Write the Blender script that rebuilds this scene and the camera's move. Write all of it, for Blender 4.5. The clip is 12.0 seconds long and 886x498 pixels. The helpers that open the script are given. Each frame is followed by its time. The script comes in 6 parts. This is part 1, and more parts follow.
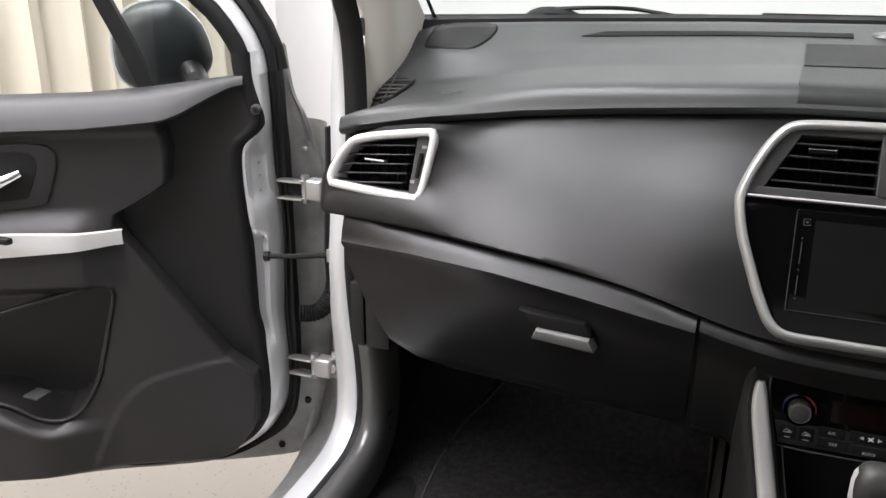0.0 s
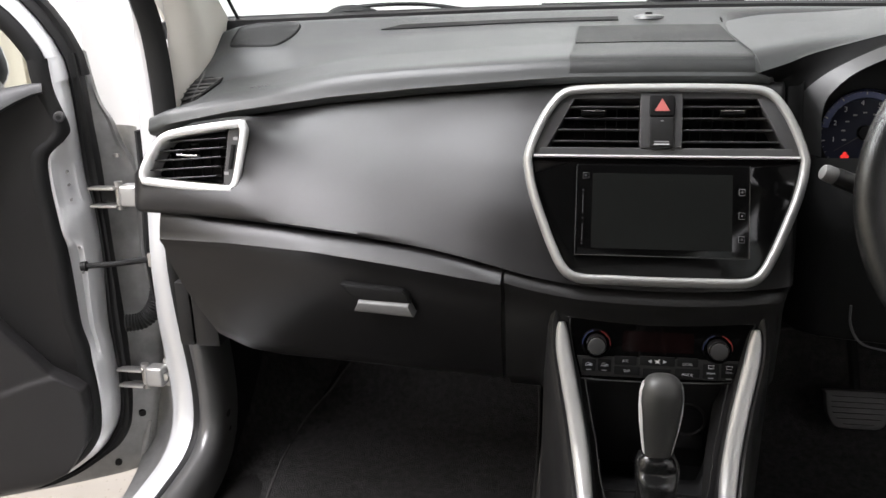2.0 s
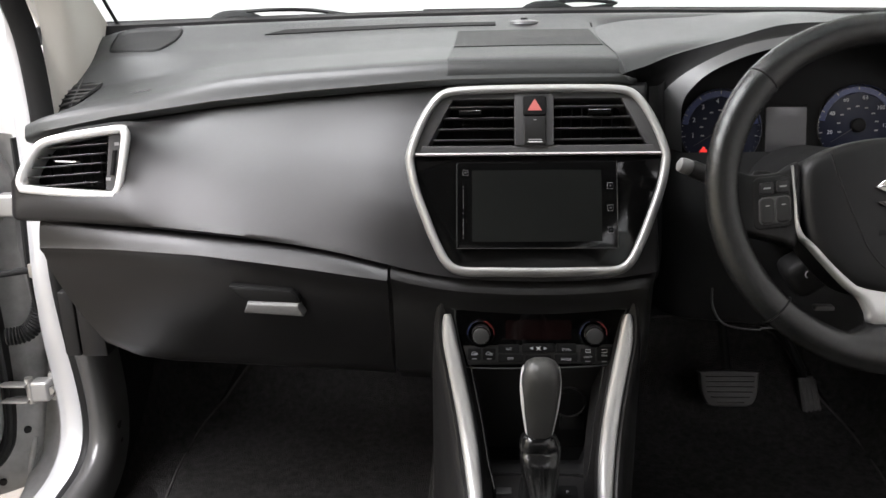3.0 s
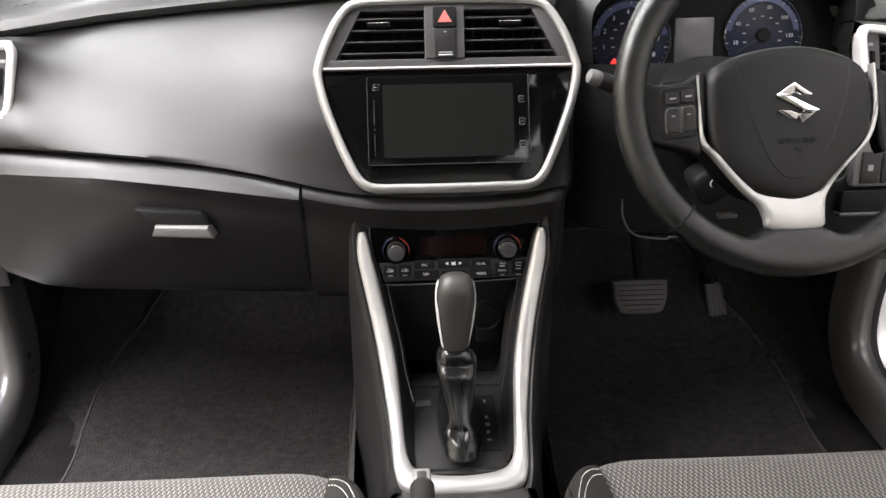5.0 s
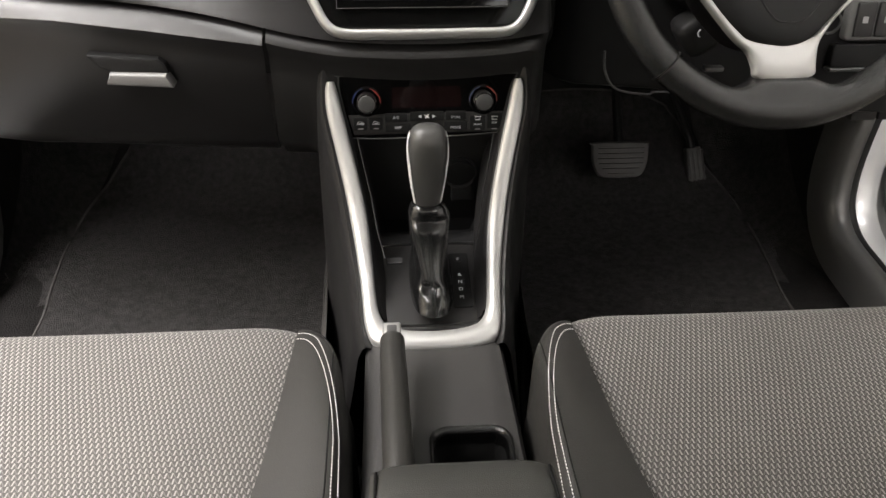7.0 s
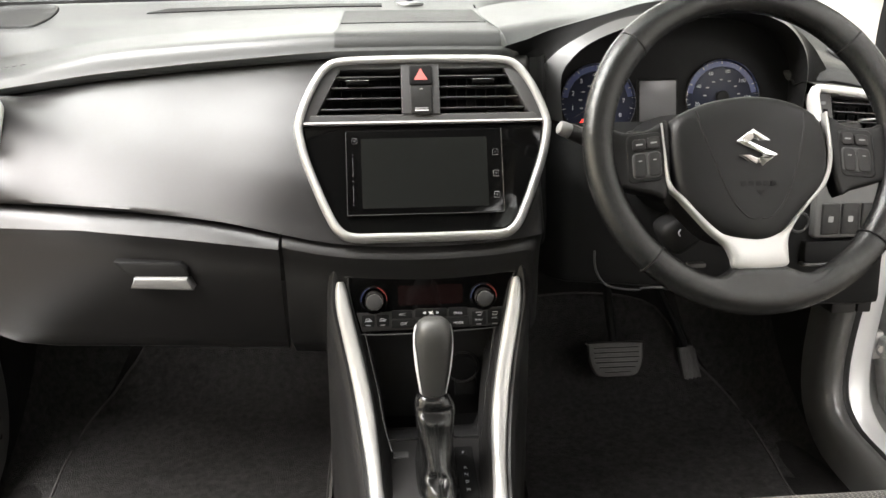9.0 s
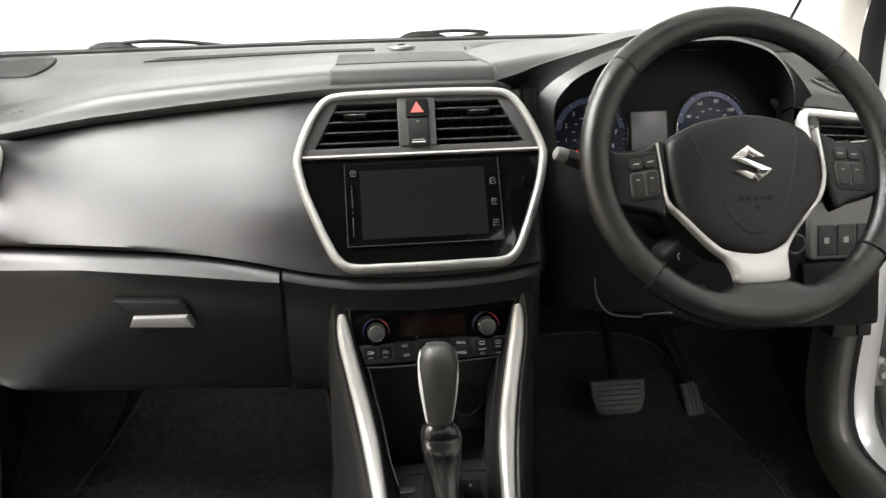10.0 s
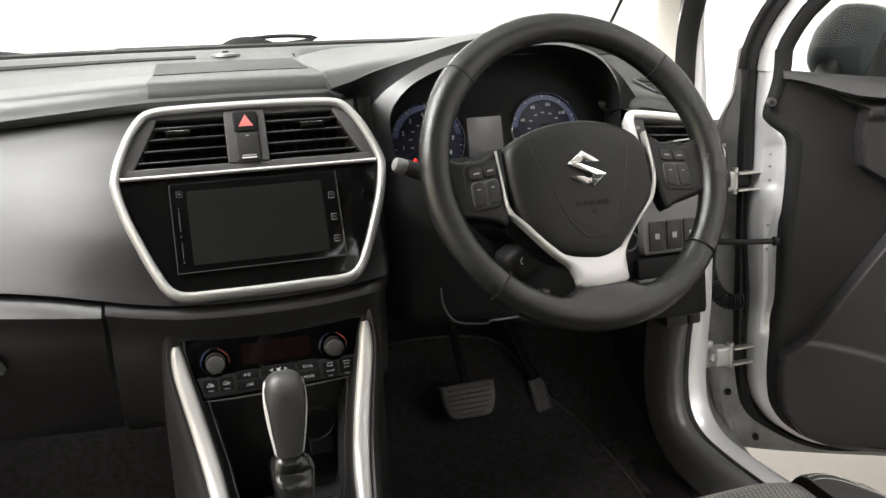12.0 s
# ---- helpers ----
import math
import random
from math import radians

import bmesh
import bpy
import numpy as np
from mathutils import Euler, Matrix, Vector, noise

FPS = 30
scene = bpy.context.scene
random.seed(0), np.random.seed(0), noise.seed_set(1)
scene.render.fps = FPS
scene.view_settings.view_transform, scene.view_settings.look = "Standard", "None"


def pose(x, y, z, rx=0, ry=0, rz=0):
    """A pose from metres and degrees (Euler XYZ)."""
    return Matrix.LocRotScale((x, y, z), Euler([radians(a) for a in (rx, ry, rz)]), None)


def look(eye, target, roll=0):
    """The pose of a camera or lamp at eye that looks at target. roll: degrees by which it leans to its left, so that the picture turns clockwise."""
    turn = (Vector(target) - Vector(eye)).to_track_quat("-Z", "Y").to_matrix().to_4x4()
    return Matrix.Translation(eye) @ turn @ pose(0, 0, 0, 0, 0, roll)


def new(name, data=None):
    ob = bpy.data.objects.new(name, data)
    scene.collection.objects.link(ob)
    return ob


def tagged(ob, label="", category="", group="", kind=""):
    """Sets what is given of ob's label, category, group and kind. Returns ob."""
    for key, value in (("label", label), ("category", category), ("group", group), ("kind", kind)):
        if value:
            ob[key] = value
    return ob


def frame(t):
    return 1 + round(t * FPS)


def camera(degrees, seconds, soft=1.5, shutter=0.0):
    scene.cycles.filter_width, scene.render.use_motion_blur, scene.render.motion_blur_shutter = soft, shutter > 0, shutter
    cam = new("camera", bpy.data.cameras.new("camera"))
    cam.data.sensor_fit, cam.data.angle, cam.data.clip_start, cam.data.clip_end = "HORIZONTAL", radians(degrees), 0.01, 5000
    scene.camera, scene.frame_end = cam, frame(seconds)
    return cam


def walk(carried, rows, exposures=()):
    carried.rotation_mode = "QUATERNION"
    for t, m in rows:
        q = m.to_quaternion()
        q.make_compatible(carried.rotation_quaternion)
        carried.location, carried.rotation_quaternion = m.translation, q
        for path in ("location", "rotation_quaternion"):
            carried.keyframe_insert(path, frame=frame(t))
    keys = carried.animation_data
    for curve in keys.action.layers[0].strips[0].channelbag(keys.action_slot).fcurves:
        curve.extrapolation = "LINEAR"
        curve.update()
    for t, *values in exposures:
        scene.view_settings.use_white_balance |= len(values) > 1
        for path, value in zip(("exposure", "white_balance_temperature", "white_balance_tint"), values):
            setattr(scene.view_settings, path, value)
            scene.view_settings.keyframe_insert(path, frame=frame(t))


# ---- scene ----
cam = camera(56.5, 12.0)
PATH = [
    (0, (-0.135, -0.924, 1.197), (-0.831, 0.831, 0.539), 0.2),
    (0.5, (-0.121, -0.939, 1.184), (-0.723, 0.857, 0.542), -0.3),
    (1, (-0.108, -0.954, 1.176), (-0.624, 0.874, 0.548), -1.0),
    (1.5, (-0.1, -0.972, 1.169), (-0.532, 0.882, 0.558), -1.3),
    (2, (-0.087, -0.981, 1.158), (-0.421, 0.895, 0.55), -1.4),
    (2.5, (-0.071, -0.995, 1.154), (-0.293, 0.9, 0.552), -1.5),
    (3, (-0.063, -1.011, 1.155), (-0.164, 0.895, 0.559), -1.1),
    (3.2, (-0.058, -1.017, 1.162), (-0.114, 0.889, 0.559), -1.1),
    (4.8, (-0.051, -1.012, 1.15), (0.026, 0.847, 0.416), -1.1),
    (5, (-0.051, -1.007, 1.15), (0.029, 0.832, 0.368), -0.7),
    (5.5, (-0.045, -0.993, 1.131), (0.047, 0.788, 0.226), -0.1),
    (6, (-0.043, -0.978, 1.112), (0.065, 0.735, 0.085), 0.1),
    (6.5, (-0.041, -0.979, 1.111), (0.076, 0.696, 0.025), 0.5),
    (8.3, (-0.045, -1.025, 1.123), (0.085, 0.824, 0.371), -0.3),
    (8.5, (-0.047, -1.026, 1.118), (0.089, 0.842, 0.417), -0.3),
    (9, (-0.056, -1.043, 1.105), (0.091, 0.869, 0.537), -0.5),
    (9.5, (-0.066, -1.053, 1.083), (0.091, 0.886, 0.617), -1.2),
    (10, (-0.072, -1.053, 1.061), (0.108, 0.895, 0.649), -2.0),
    (10.5, (-0.072, -1.044, 1.052), (0.172, 0.901, 0.658), -2.3),
    (11, (-0.068, -1.032, 1.056), (0.266, 0.899, 0.652), -2.6),
    (11.5, (-0.069, -1.025, 1.064), (0.365, 0.882, 0.645), -2.8),
    (12, (-0.066, -1.016, 1.074), (0.488, 0.856, 0.641), -3.0),
]
EXPO = [(0.0, -0.84, 6350, 14), (1.0, -0.56, 6350, 14), (2.0, -0.48, 6350, 14), (3.2, -0.44, 6350, 14), (4.8, 0.24, 6450, 15), (5.6, 0.10, 6600, 15), (6.7, -0.04, 6750, 13), (8.3, 0.16, 6750, 12), (8.9, 0.50, 6700, 11), (9.5, 0.25, 6650, 10), (10.5, 0.02, 6600, 11), (12.0, 0.07, 6600, 11)]
walk(cam, [(t, look(eye, target, roll)) for t, eye, target, roll in PATH], EXPO)


# ---- tools for building ----
ORIGIN = {}


def place(ob, parent, at):
    ORIGIN[ob.name] = Vector(at)
    if parent is None:
        ob.location = at
    else:
        ob.parent = parent
        ob.location = Vector(at) - ORIGIN[parent.name]
    return ob


def thing(name, at, label, category, group="", kind=""):
    """An empty at the base of a thing, to hold its parts."""
    ob = new(name)
    ob.empty_display_size = 0.02
    return tagged(place(ob, None, at), label, category, group, kind)


def finish(bm, mat, smooth=35):
    bmesh.ops.remove_doubles(bm, verts=bm.verts, dist=1e-6)
    bmesh.ops.recalc_face_normals(bm, faces=bm.faces)
    for f in bm.faces:
        f.smooth = True
    pts = [v.co for v in bm.verts]
    mid = Vector([(min(p[i] for p in pts) + max(p[i] for p in pts)) / 2 for i in range(3)])
    for v in bm.verts:
        v.co -= mid
    me = bpy.data.meshes.new("mesh")
    bm.to_mesh(me)
    bm.free()
    me.set_sharp_from_angle(angle=radians(smooth))
    me.materials.append(mat)
    return me, mid


def part(name, bm, mat, parent, label="", smooth=35):
    me, mid = finish(bm, mat, smooth)
    ob = place(new(name, me), parent, mid)
    return tagged(ob, label) if label else ob


def solo(name, bm, mat, label, category, group="", kind="", smooth=35):
    me, mid = finish(bm, mat, smooth)
    return tagged(place(new(name, me), None, mid), label, category, group, kind)


def crv(pts, n, closed=False):
    """n points evenly along a smooth curve through pts."""
    p = [Vector(q) for q in pts]
    k = len(p)
    out = []
    segs = k if closed else k - 1
    dense = []
    for i in range(segs):
        if closed:
            a, b, c, d = p[(i - 1) % k], p[i], p[(i + 1) % k], p[(i + 2) % k]
        else:
            a, b, c, d = p[max(i - 1, 0)], p[i], p[i + 1], p[min(i + 2, k - 1)]
        for j in range(12):
            s = j / 12
            dense.append(0.5 * (2 * b + (c - a) * s + (2 * a - 5 * b + 4 * c - d) * s * s + (3 * b - a - 3 * c + d) * s ** 3))
    dense.append(p[0] if closed else p[-1])
    run = [0.0]
    for i in range(1, len(dense)):
        run.append(run[-1] + (dense[i] - dense[i - 1]).length)
    m = n if closed else n - 1
    for i in range(n):
        want, j = run[-1] * i / m, 0
        lo, hi = 0, len(run) - 1
        while hi - lo > 1:
            j = (lo + hi) // 2
            if run[j] <= want:
                lo = j
            else:
                hi = j
        f = (want - run[lo]) / max(run[hi] - run[lo], 1e-9)
        out.append(dense[lo].lerp(dense[hi], f))
    return out


def spans(pts, per):
    """per points on each span of a smooth curve through pts, whatever the spans' lengths."""
    p = [Vector(q) for q in pts]
    k = len(p)
    out = []
    for i in range(k - 1):
        a, b, c, d = p[max(i - 1, 0)], p[i], p[i + 1], p[min(i + 2, k - 1)]
        for j in range(per):
            s = j / per
            out.append(0.5 * (2 * b + (c - a) * s + (2 * a - 5 * b + 4 * c - d) * s * s + (3 * b - a - 3 * c + d) * s ** 3))
    out.append(p[-1])
    return out


def grid(rows, loop=False, ring=False, caps=False, bm=None):
    """A sheet through rows of points. loop: each row closes; ring: the last row joins the first; caps: close both ends."""
    bm = bm or bmesh.new()
    vs = [[bm.verts.new(p) for p in r] for r in rows]
    a = len(vs) if ring else len(vs) - 1
    for i in range(a):
        r, q = vs[i], vs[(i + 1) % len(vs)]
        for j in range(len(r) if loop else len(r) - 1):
            k = (j + 1) % len(r)
            bm.faces.new((r[j], r[k], q[k], q[j]))
    if caps:
        bm.faces.new(vs[0])
        bm.faces.new(list(reversed(vs[-1])))
    return bm


def thick(rows, off):
    """A sheet with thickness: the rows, and the same rows moved by off, joined all round."""
    o = Vector(off)
    loops = []
    for r in rows:
        loops.append([Vector(p) for p in r] + [Vector(p) + o for p in reversed(r)])
    return grid(loops, loop=True, caps=True)


def box(c, s, bev=0.0, seg=2, rot=None, bm=None):
    b = bmesh.new()
    bmesh.ops.create_cube(b, size=1.0)
    for v in b.verts:
        v.co = Vector((v.co.x * s[0], v.co.y * s[1], v.co.z * s[2]))
    if bev:
        bmesh.ops.bevel(b, geom=list(b.edges), offset=bev, segments=seg, profile=0.5, affect="EDGES")
    m = Matrix.Translation(c) @ (rot if rot is not None else Matrix())
    bmesh.ops.transform(b, matrix=m, verts=b.verts)
    return merge(bm, b)


def merge(bm, b):
    if bm is None:
        return b
    me = bpy.data.meshes.new("tmp")
    b.to_mesh(me)
    b.free()
    bm.from_mesh(me)
    bpy.data.meshes.remove(me)
    return bm


def tube(pts, r, seg=10, closed=False, bm=None):
    """A round bar along pts; r a number or one for each point."""
    p = [Vector(q) for q in pts]
    n = len(p)
    rows = []
    up = None
    for i in range(n):
        a = p[(i - 1) % n] if closed or i else p[i]
        b = p[(i + 1) % n] if closed or i < n - 1 else p[i]
        d = (b - a).normalized()
        if up is None:
            up = Vector((0, 0, 1)) if abs(d.z) < 0.9 else Vector((0, 1, 0))
        up = (up - d * up.dot(d)).normalized()
        side = d.cross(up)
        rad = r[i] if isinstance(r, (list, tuple)) else r
        rows.append([p[i] + (side * math.cos(2 * math.pi * k / seg) + up * math.sin(2 * math.pi * k / seg)) * rad for k in range(seg)])
    return grid(rows, loop=True, ring=closed, caps=not closed, bm=bm)


def prism(outline, back, front, F, edge=0.0, bm=None):
    """An outline (a, b) drawn out from depth back to front in the frame F(a, b, c), its front edge rounded by edge."""
    n = len(outline)
    ca = sum(p[0] for p in outline) / n
    cb = sum(p[1] for p in outline) / n
    def shrunk(e):
        out = []
        for i in range(n):
            a, b, c = outline[i - 1], outline[i], outline[(i + 1) % n]
            d = Vector((c[0] - a[0], c[1] - a[1])).normalized()
            nrm = Vector((-d.y, d.x))
            if nrm.dot(Vector((ca - b[0], cb - b[1]))) < 0:
                nrm = -nrm
            out.append((b[0] + nrm.x * e, b[1] + nrm.y * e))
        return out
    rows = [[F(a, b, back) for a, b in outline]]
    if edge:
        for k in range(4):
            g = math.pi / 2 * k / 3
            rows.append([F(a, b, front - edge + edge * math.sin(g)) for a, b in shrunk(edge * (1 - math.cos(g)))])
    else:
        rows.append([F(a, b, front) for a, b in outline])
    return grid(rows, loop=True, caps=True, bm=bm)


def disc(r, n=32, a0=0.0, b0=0.0):
    return [(a0 + r * math.cos(2 * math.pi * k / n), b0 + r * math.sin(2 * math.pi * k / n)) for k in range(n)]


def rrect(a0, a1, b0, b1, r, n=4):
    out = []
    for ca, cb, g in ((a1 - r, b1 - r, 0), (a0 + r, b1 - r, 90), (a0 + r, b0 + r, 180), (a1 - r, b0 + r, 270)):
        for k in range(n + 1):
            q = radians(g + 90 * k / n)
            out.append((ca + r * math.cos(q), cb + r * math.sin(q)))
    return out


def plane(origin, right, up):
    """A drawing frame: a to the right, b up, c out towards the viewer."""
    o, r = Vector(origin), Vector(right).normalized()
    u = Vector(up)
    u = (u - r * u.dot(r)).normalized()
    n = r.cross(u)
    def F(a, b, c=0.0):
        return o + r * a + u * b + n * c
    F.m = Matrix((( r.x, u.x, n.x, 0), (r.y, u.y, n.y, 0), (r.z, u.z, n.z, 0), (0, 0, 0, 1)))
    return F


def text(name, words, F, a, b, c, size, mat, parent, label=""):
    cu = bpy.data.curves.new("text", "FONT")
    cu.body, cu.size, cu.align_x, cu.align_y, cu.extrude, cu.resolution_u = words, size, "CENTER", "CENTER", 0.0001, 2
    cu.materials.append(mat)
    ob = place(new(name, cu), parent, F(a, b, c))
    ob.rotation_euler = F.m.to_euler()
    return tagged(ob, label) if label else ob


def step(a, b, x):
    t = min(max((x - a) / (b - a), 0.0), 1.0)
    return t * t * (3 - 2 * t)


def at(x, xs, ys):
    return float(np.interp(x, xs, ys))


# ---- world and light ----
world = bpy.data.worlds.new("studio")
world.use_nodes = True
world.node_tree.nodes["Background"].inputs[0].default_value = (0.9, 0.95, 1.0, 1)
world.node_tree.nodes["Background"].inputs[1].default_value = 0.2
scene.world = world


def lamp(name, eye, target, w, h, power, colour):
    data = bpy.data.lights.new(name, "AREA")
    data.shape, data.size, data.size_y, data.energy, data.color = "RECTANGLE", w, h, power, colour
    ob = new(name, data)
    ob.matrix_world = look(eye, target)
    return tagged(ob, "unseen area lamp below the booth ceiling, added for light", "ceiling light", "booth lights")


# unseen added lamps: two beside the car, three aimed at the walls
lamp("added_lamp", (-1.65, -0.9, 2.93), (-1.65, -0.9, 0), 1.1, 3.1, 392, (1.0, 0.985, 0.985))
lamp("added_lamp", (1.80, -3.9, 2.93), (1.80, -3.9, 0), 1.1, 2.0, 80, (1.0, 0.985, 0.985))
lamp("added_lamp", (2.5, -0.6, 2.90), (3.3, -0.6, 1.1), 0.7, 6.0, 70, (1.0, 0.985, 0.985))
lamp("added_lamp", (-2.35, -0.2, 2.90), (-3.1, -0.2, 1.0), 0.5, 4.5, 190, (1.0, 0.985, 0.985))
lamp("added_lamp", (0, 3.2, 2.90), (0, 4.0, 1.1), 5.5, 0.5, 190, (1.0, 0.985, 0.985))


# ---- materials ----
def nodes(name):
    m = bpy.data.materials.new(name)
    m.use_nodes = True
    t = m.node_tree
    return m, t, t.nodes["Principled BSDF"]


def add(t, kind, **kw):
    n = t.nodes.new(kind)
    for k, v in kw.items():
        n.inputs[k].default_value = v
    return n


def surface(name, colour, rough=0.5, metal=0.0, grain=400.0, relief=0.15, depth=0.0006, vary=0.12, cloud=9.0, spec=0.5, pebble=False, coat=0.0, smear=0.08):
    """A solid with fine grain in its relief, and slow changes of tone and gloss."""
    m, t, p = nodes(name)
    geo = add(t, "ShaderNodeTexCoord")
    big = add(t, "ShaderNodeTexNoise", Scale=cloud, Detail=4.0, Roughness=0.6)
    t.links.new(geo.outputs["Object"], big.inputs["Vector"])
    ramp = add(t, "ShaderNodeMapRange")
    ramp.inputs["To Min"].default_value, ramp.inputs["To Max"].default_value = 1 - vary, 1 + vary
    t.links.new(big.outputs["Fac"], ramp.inputs["Value"])
    mul = add(t, "ShaderNodeVectorMath")
    mul.operation = "SCALE"
    mul.inputs[0].default_value = colour
    t.links.new(ramp.outputs[0], mul.inputs["Scale"])
    t.links.new(mul.outputs[0], p.inputs["Base Color"])
    rr = add(t, "ShaderNodeMapRange")
    rr.inputs["To Min"].default_value, rr.inputs["To Max"].default_value = max(rough - smear, 0.02), rough + smear
    t.links.new(big.outputs["Fac"], rr.inputs["Value"])
    t.links.new(rr.outputs[0], p.inputs["Roughness"])
    p.inputs["Metallic"].default_value = metal
    p.inputs["Specular IOR Level"].default_value = spec
    p.inputs["Coat Weight"].default_value = coat
    p.inputs["Coat Roughness"].default_value = 0.06
    if relief:
        if pebble:
            fine = add(t, "ShaderNodeTexVoronoi", Scale=grain)
            fine.feature = "DISTANCE_TO_EDGE"
            out = fine.outputs["Distance"]
        else:
            fine = add(t, "ShaderNodeTexNoise", Scale=grain, Detail=2.0)
            out = fine.outputs["Fac"]
        t.links.new(geo.outputs["Object"], fine.inputs["Vector"])
        bump = add(t, "ShaderNodeBump", Strength=relief, Distance=depth)
        t.links.new(out, bump.inputs["Height"])
        t.links.new(bump.outputs[0], p.inputs["Normal"])
    return m


PAD = surface("dash top plastic", (0.040, 0.0425, 0.042), 0.42, grain=650, relief=0.35, pebble=True, depth=0.0008, spec=0.4)
COVER = surface("dash cover plastic", (0.010, 0.0108, 0.0105), 0.50, grain=650, relief=0.35, pebble=True, depth=0.0008, spec=0.2)
CENTRE = surface("dash centre plastic", (0.022, 0.0235, 0.023), 0.46, grain=650, relief=0.35, pebble=True, depth=0.0008, spec=0.28)
LIP = surface("satin hood lip", (0.058, 0.059, 0.059), 0.36, grain=800, relief=0.15)
SLAT = surface("vent slat plastic", (0.026, 0.026, 0.026), 0.38, grain=800, relief=0.1)
INK = surface("pale dial print", (0.45, 0.46, 0.48), 0.5, relief=0.0, vary=0.02)
MID = surface("soft dash panel", (0.0096, 0.0092, 0.0094), 0.37, grain=700, relief=0.25, pebble=True, depth=0.0007, spec=0.36)
LOW = surface("hard black plastic", (0.0125, 0.0121, 0.0119), 0.40, grain=800, relief=0.3, pebble=True, depth=0.0006, spec=0.28)
GLOVE = surface("glovebox plastic", (0.0098, 0.0094, 0.0094), 0.31, grain=800, relief=0.25, pebble=True, depth=0.0005, spec=0.28)
DARK = surface("matt black plastic", (0.008, 0.008, 0.008), 0.55, grain=700, relief=0.2, spec=0.10)
TRIM = surface("satin grey plastic", (0.046, 0.046, 0.046), 0.4, grain=800, relief=0.15, spec=0.4)
GLOSS = surface("piano black", (0.0022, 0.0022, 0.0022), 0.07, relief=0.0, smear=0.03, spec=0.14)
SCREEN = surface("display glass", (0.0080, 0.0085, 0.0080), 0.22, relief=0.0, smear=0.04, spec=0.14)
SILVER = surface("satin silver trim", (0.40, 0.40, 0.39), 0.37, metal=0.6, grain=900, relief=0.05, vary=0.03, smear=0.03)
# paler copy of SILVER, with the light falling on the trim in its colour
LITSILVER = surface("satin silver trim, lit copy", (0.66, 0.66, 0.65), 0.40, metal=0.35, grain=900, relief=0.05, vary=0.03, smear=0.03)
CHROME = surface("bright chrome", (0.85, 0.85, 0.85), 0.1, metal=1.0, relief=0.0, vary=0.04, smear=0.03)
RIM = surface("wheel leather", (0.0100, 0.0100, 0.0098), 0.25, grain=900, relief=0.4, pebble=True, depth=0.0006, spec=0.44)
KNOB = surface("worn knob leather", (0.036, 0.036, 0.034), 0.42, grain=900, relief=0.3, pebble=True, depth=0.0005)
HUB = surface("airbag cover", (0.0070, 0.0069, 0.0069), 0.42, grain=900, relief=0.3, pebble=True, depth=0.0005, spec=0.24)
LEATHER = surface("black leatherette", (0.020, 0.0194, 0.0176), 0.50, grain=500, relief=0.4, pebble=True, depth=0.0007, spec=0.28, vary=0.2, cloud=14)
BOOT = surface("gaiter leather", (0.005, 0.005, 0.005), 0.23, grain=300, relief=0.25, depth=0.0008, spec=0.55)
MAT = surface("black mat pile", (0.0285, 0.0272, 0.0268), 0.95, grain=500, relief=1.0, depth=0.005, vary=0.9, cloud=90, spec=0.05)
FELT = surface("grey felt carpet", (0.055, 0.053, 0.051), 0.95, grain=420, relief=0.9, depth=0.004, vary=0.5, cloud=40, spec=0.06)
CARPET = surface("black carpet", (0.012, 0.0113, 0.011), 0.95, grain=420, relief=0.9, depth=0.004, vary=0.6, cloud=40, spec=0.06)
PAINT = surface("silver car paint", (0.64, 0.65, 0.66), 0.32, metal=0.45, grain=1500, relief=0.04, vary=0.05, coat=0.6)
# silver paint with the shade of the door gap in its colour; blotches are stains
SHADEPAINT = surface("silver body paint darkened for shade", (0.25, 0.25, 0.247), 0.36, metal=0.55, grain=30, relief=0.35, depth=0.003, vary=0.65, cloud=20)
TUNNEL = surface("satin console plastic", (0.030, 0.0292, 0.0282), 0.40, grain=700, relief=0.3, pebble=True, depth=0.0006, spec=0.42)
PEDAL = surface("worn pedal rubber", (0.040, 0.038, 0.036), 0.55, grain=300, relief=0.3, vary=0.5, cloud=40, spec=0.4)
RUBBER = surface("black rubber", (0.010, 0.010, 0.010), 0.6, grain=300, relief=0.2, spec=0.22)
BEIGE = surface("light pillar trim", (0.70, 0.68, 0.62), 0.7, grain=900, relief=0.25, vary=0.04)
DOORT = surface("door trim plastic", (0.0200, 0.0192, 0.0193), 0.40, spec=0.35, grain=700, relief=0.3, pebble=True, depth=0.0007)
KICK = surface("grained kick panel plastic", (0.060, 0.0595, 0.058), 0.31, grain=700, relief=0.12, pebble=True, depth=0.0006, spec=0.65)
ARM = surface("armrest leatherette", (0.030, 0.0302, 0.0275), 0.48, grain=600, relief=0.35, pebble=True, depth=0.0006, spec=0.35)
SILL = surface("door top plastic", (0.019, 0.0193, 0.0197), 0.52, grain=700, relief=0.25, pebble=True, depth=0.0006, spec=0.4)
SHELL = surface("mirror shell", (0.020, 0.026, 0.027), 0.48, relief=0.0, vary=0.04, spec=0.35)
WHITEINK = surface("white print", (0.75, 0.75, 0.75), 0.5, relief=0.0, vary=0.02)
GREYINK = surface("grey print", (0.22, 0.22, 0.22), 0.5, relief=0.0, vary=0.02)
RED = surface("red lens", (0.42, 0.11, 0.10), 0.4, relief=0.0, vary=0.04)
BLUEINK = surface("blue print", (0.014, 0.026, 0.10), 0.4, relief=0.0, vary=0.03)
REDINK = surface("red print", (0.20, 0.02, 0.015), 0.4, relief=0.0, vary=0.03)
THREAD = surface("white thread", (0.72, 0.71, 0.68), 0.7, grain=2500, relief=0.4)
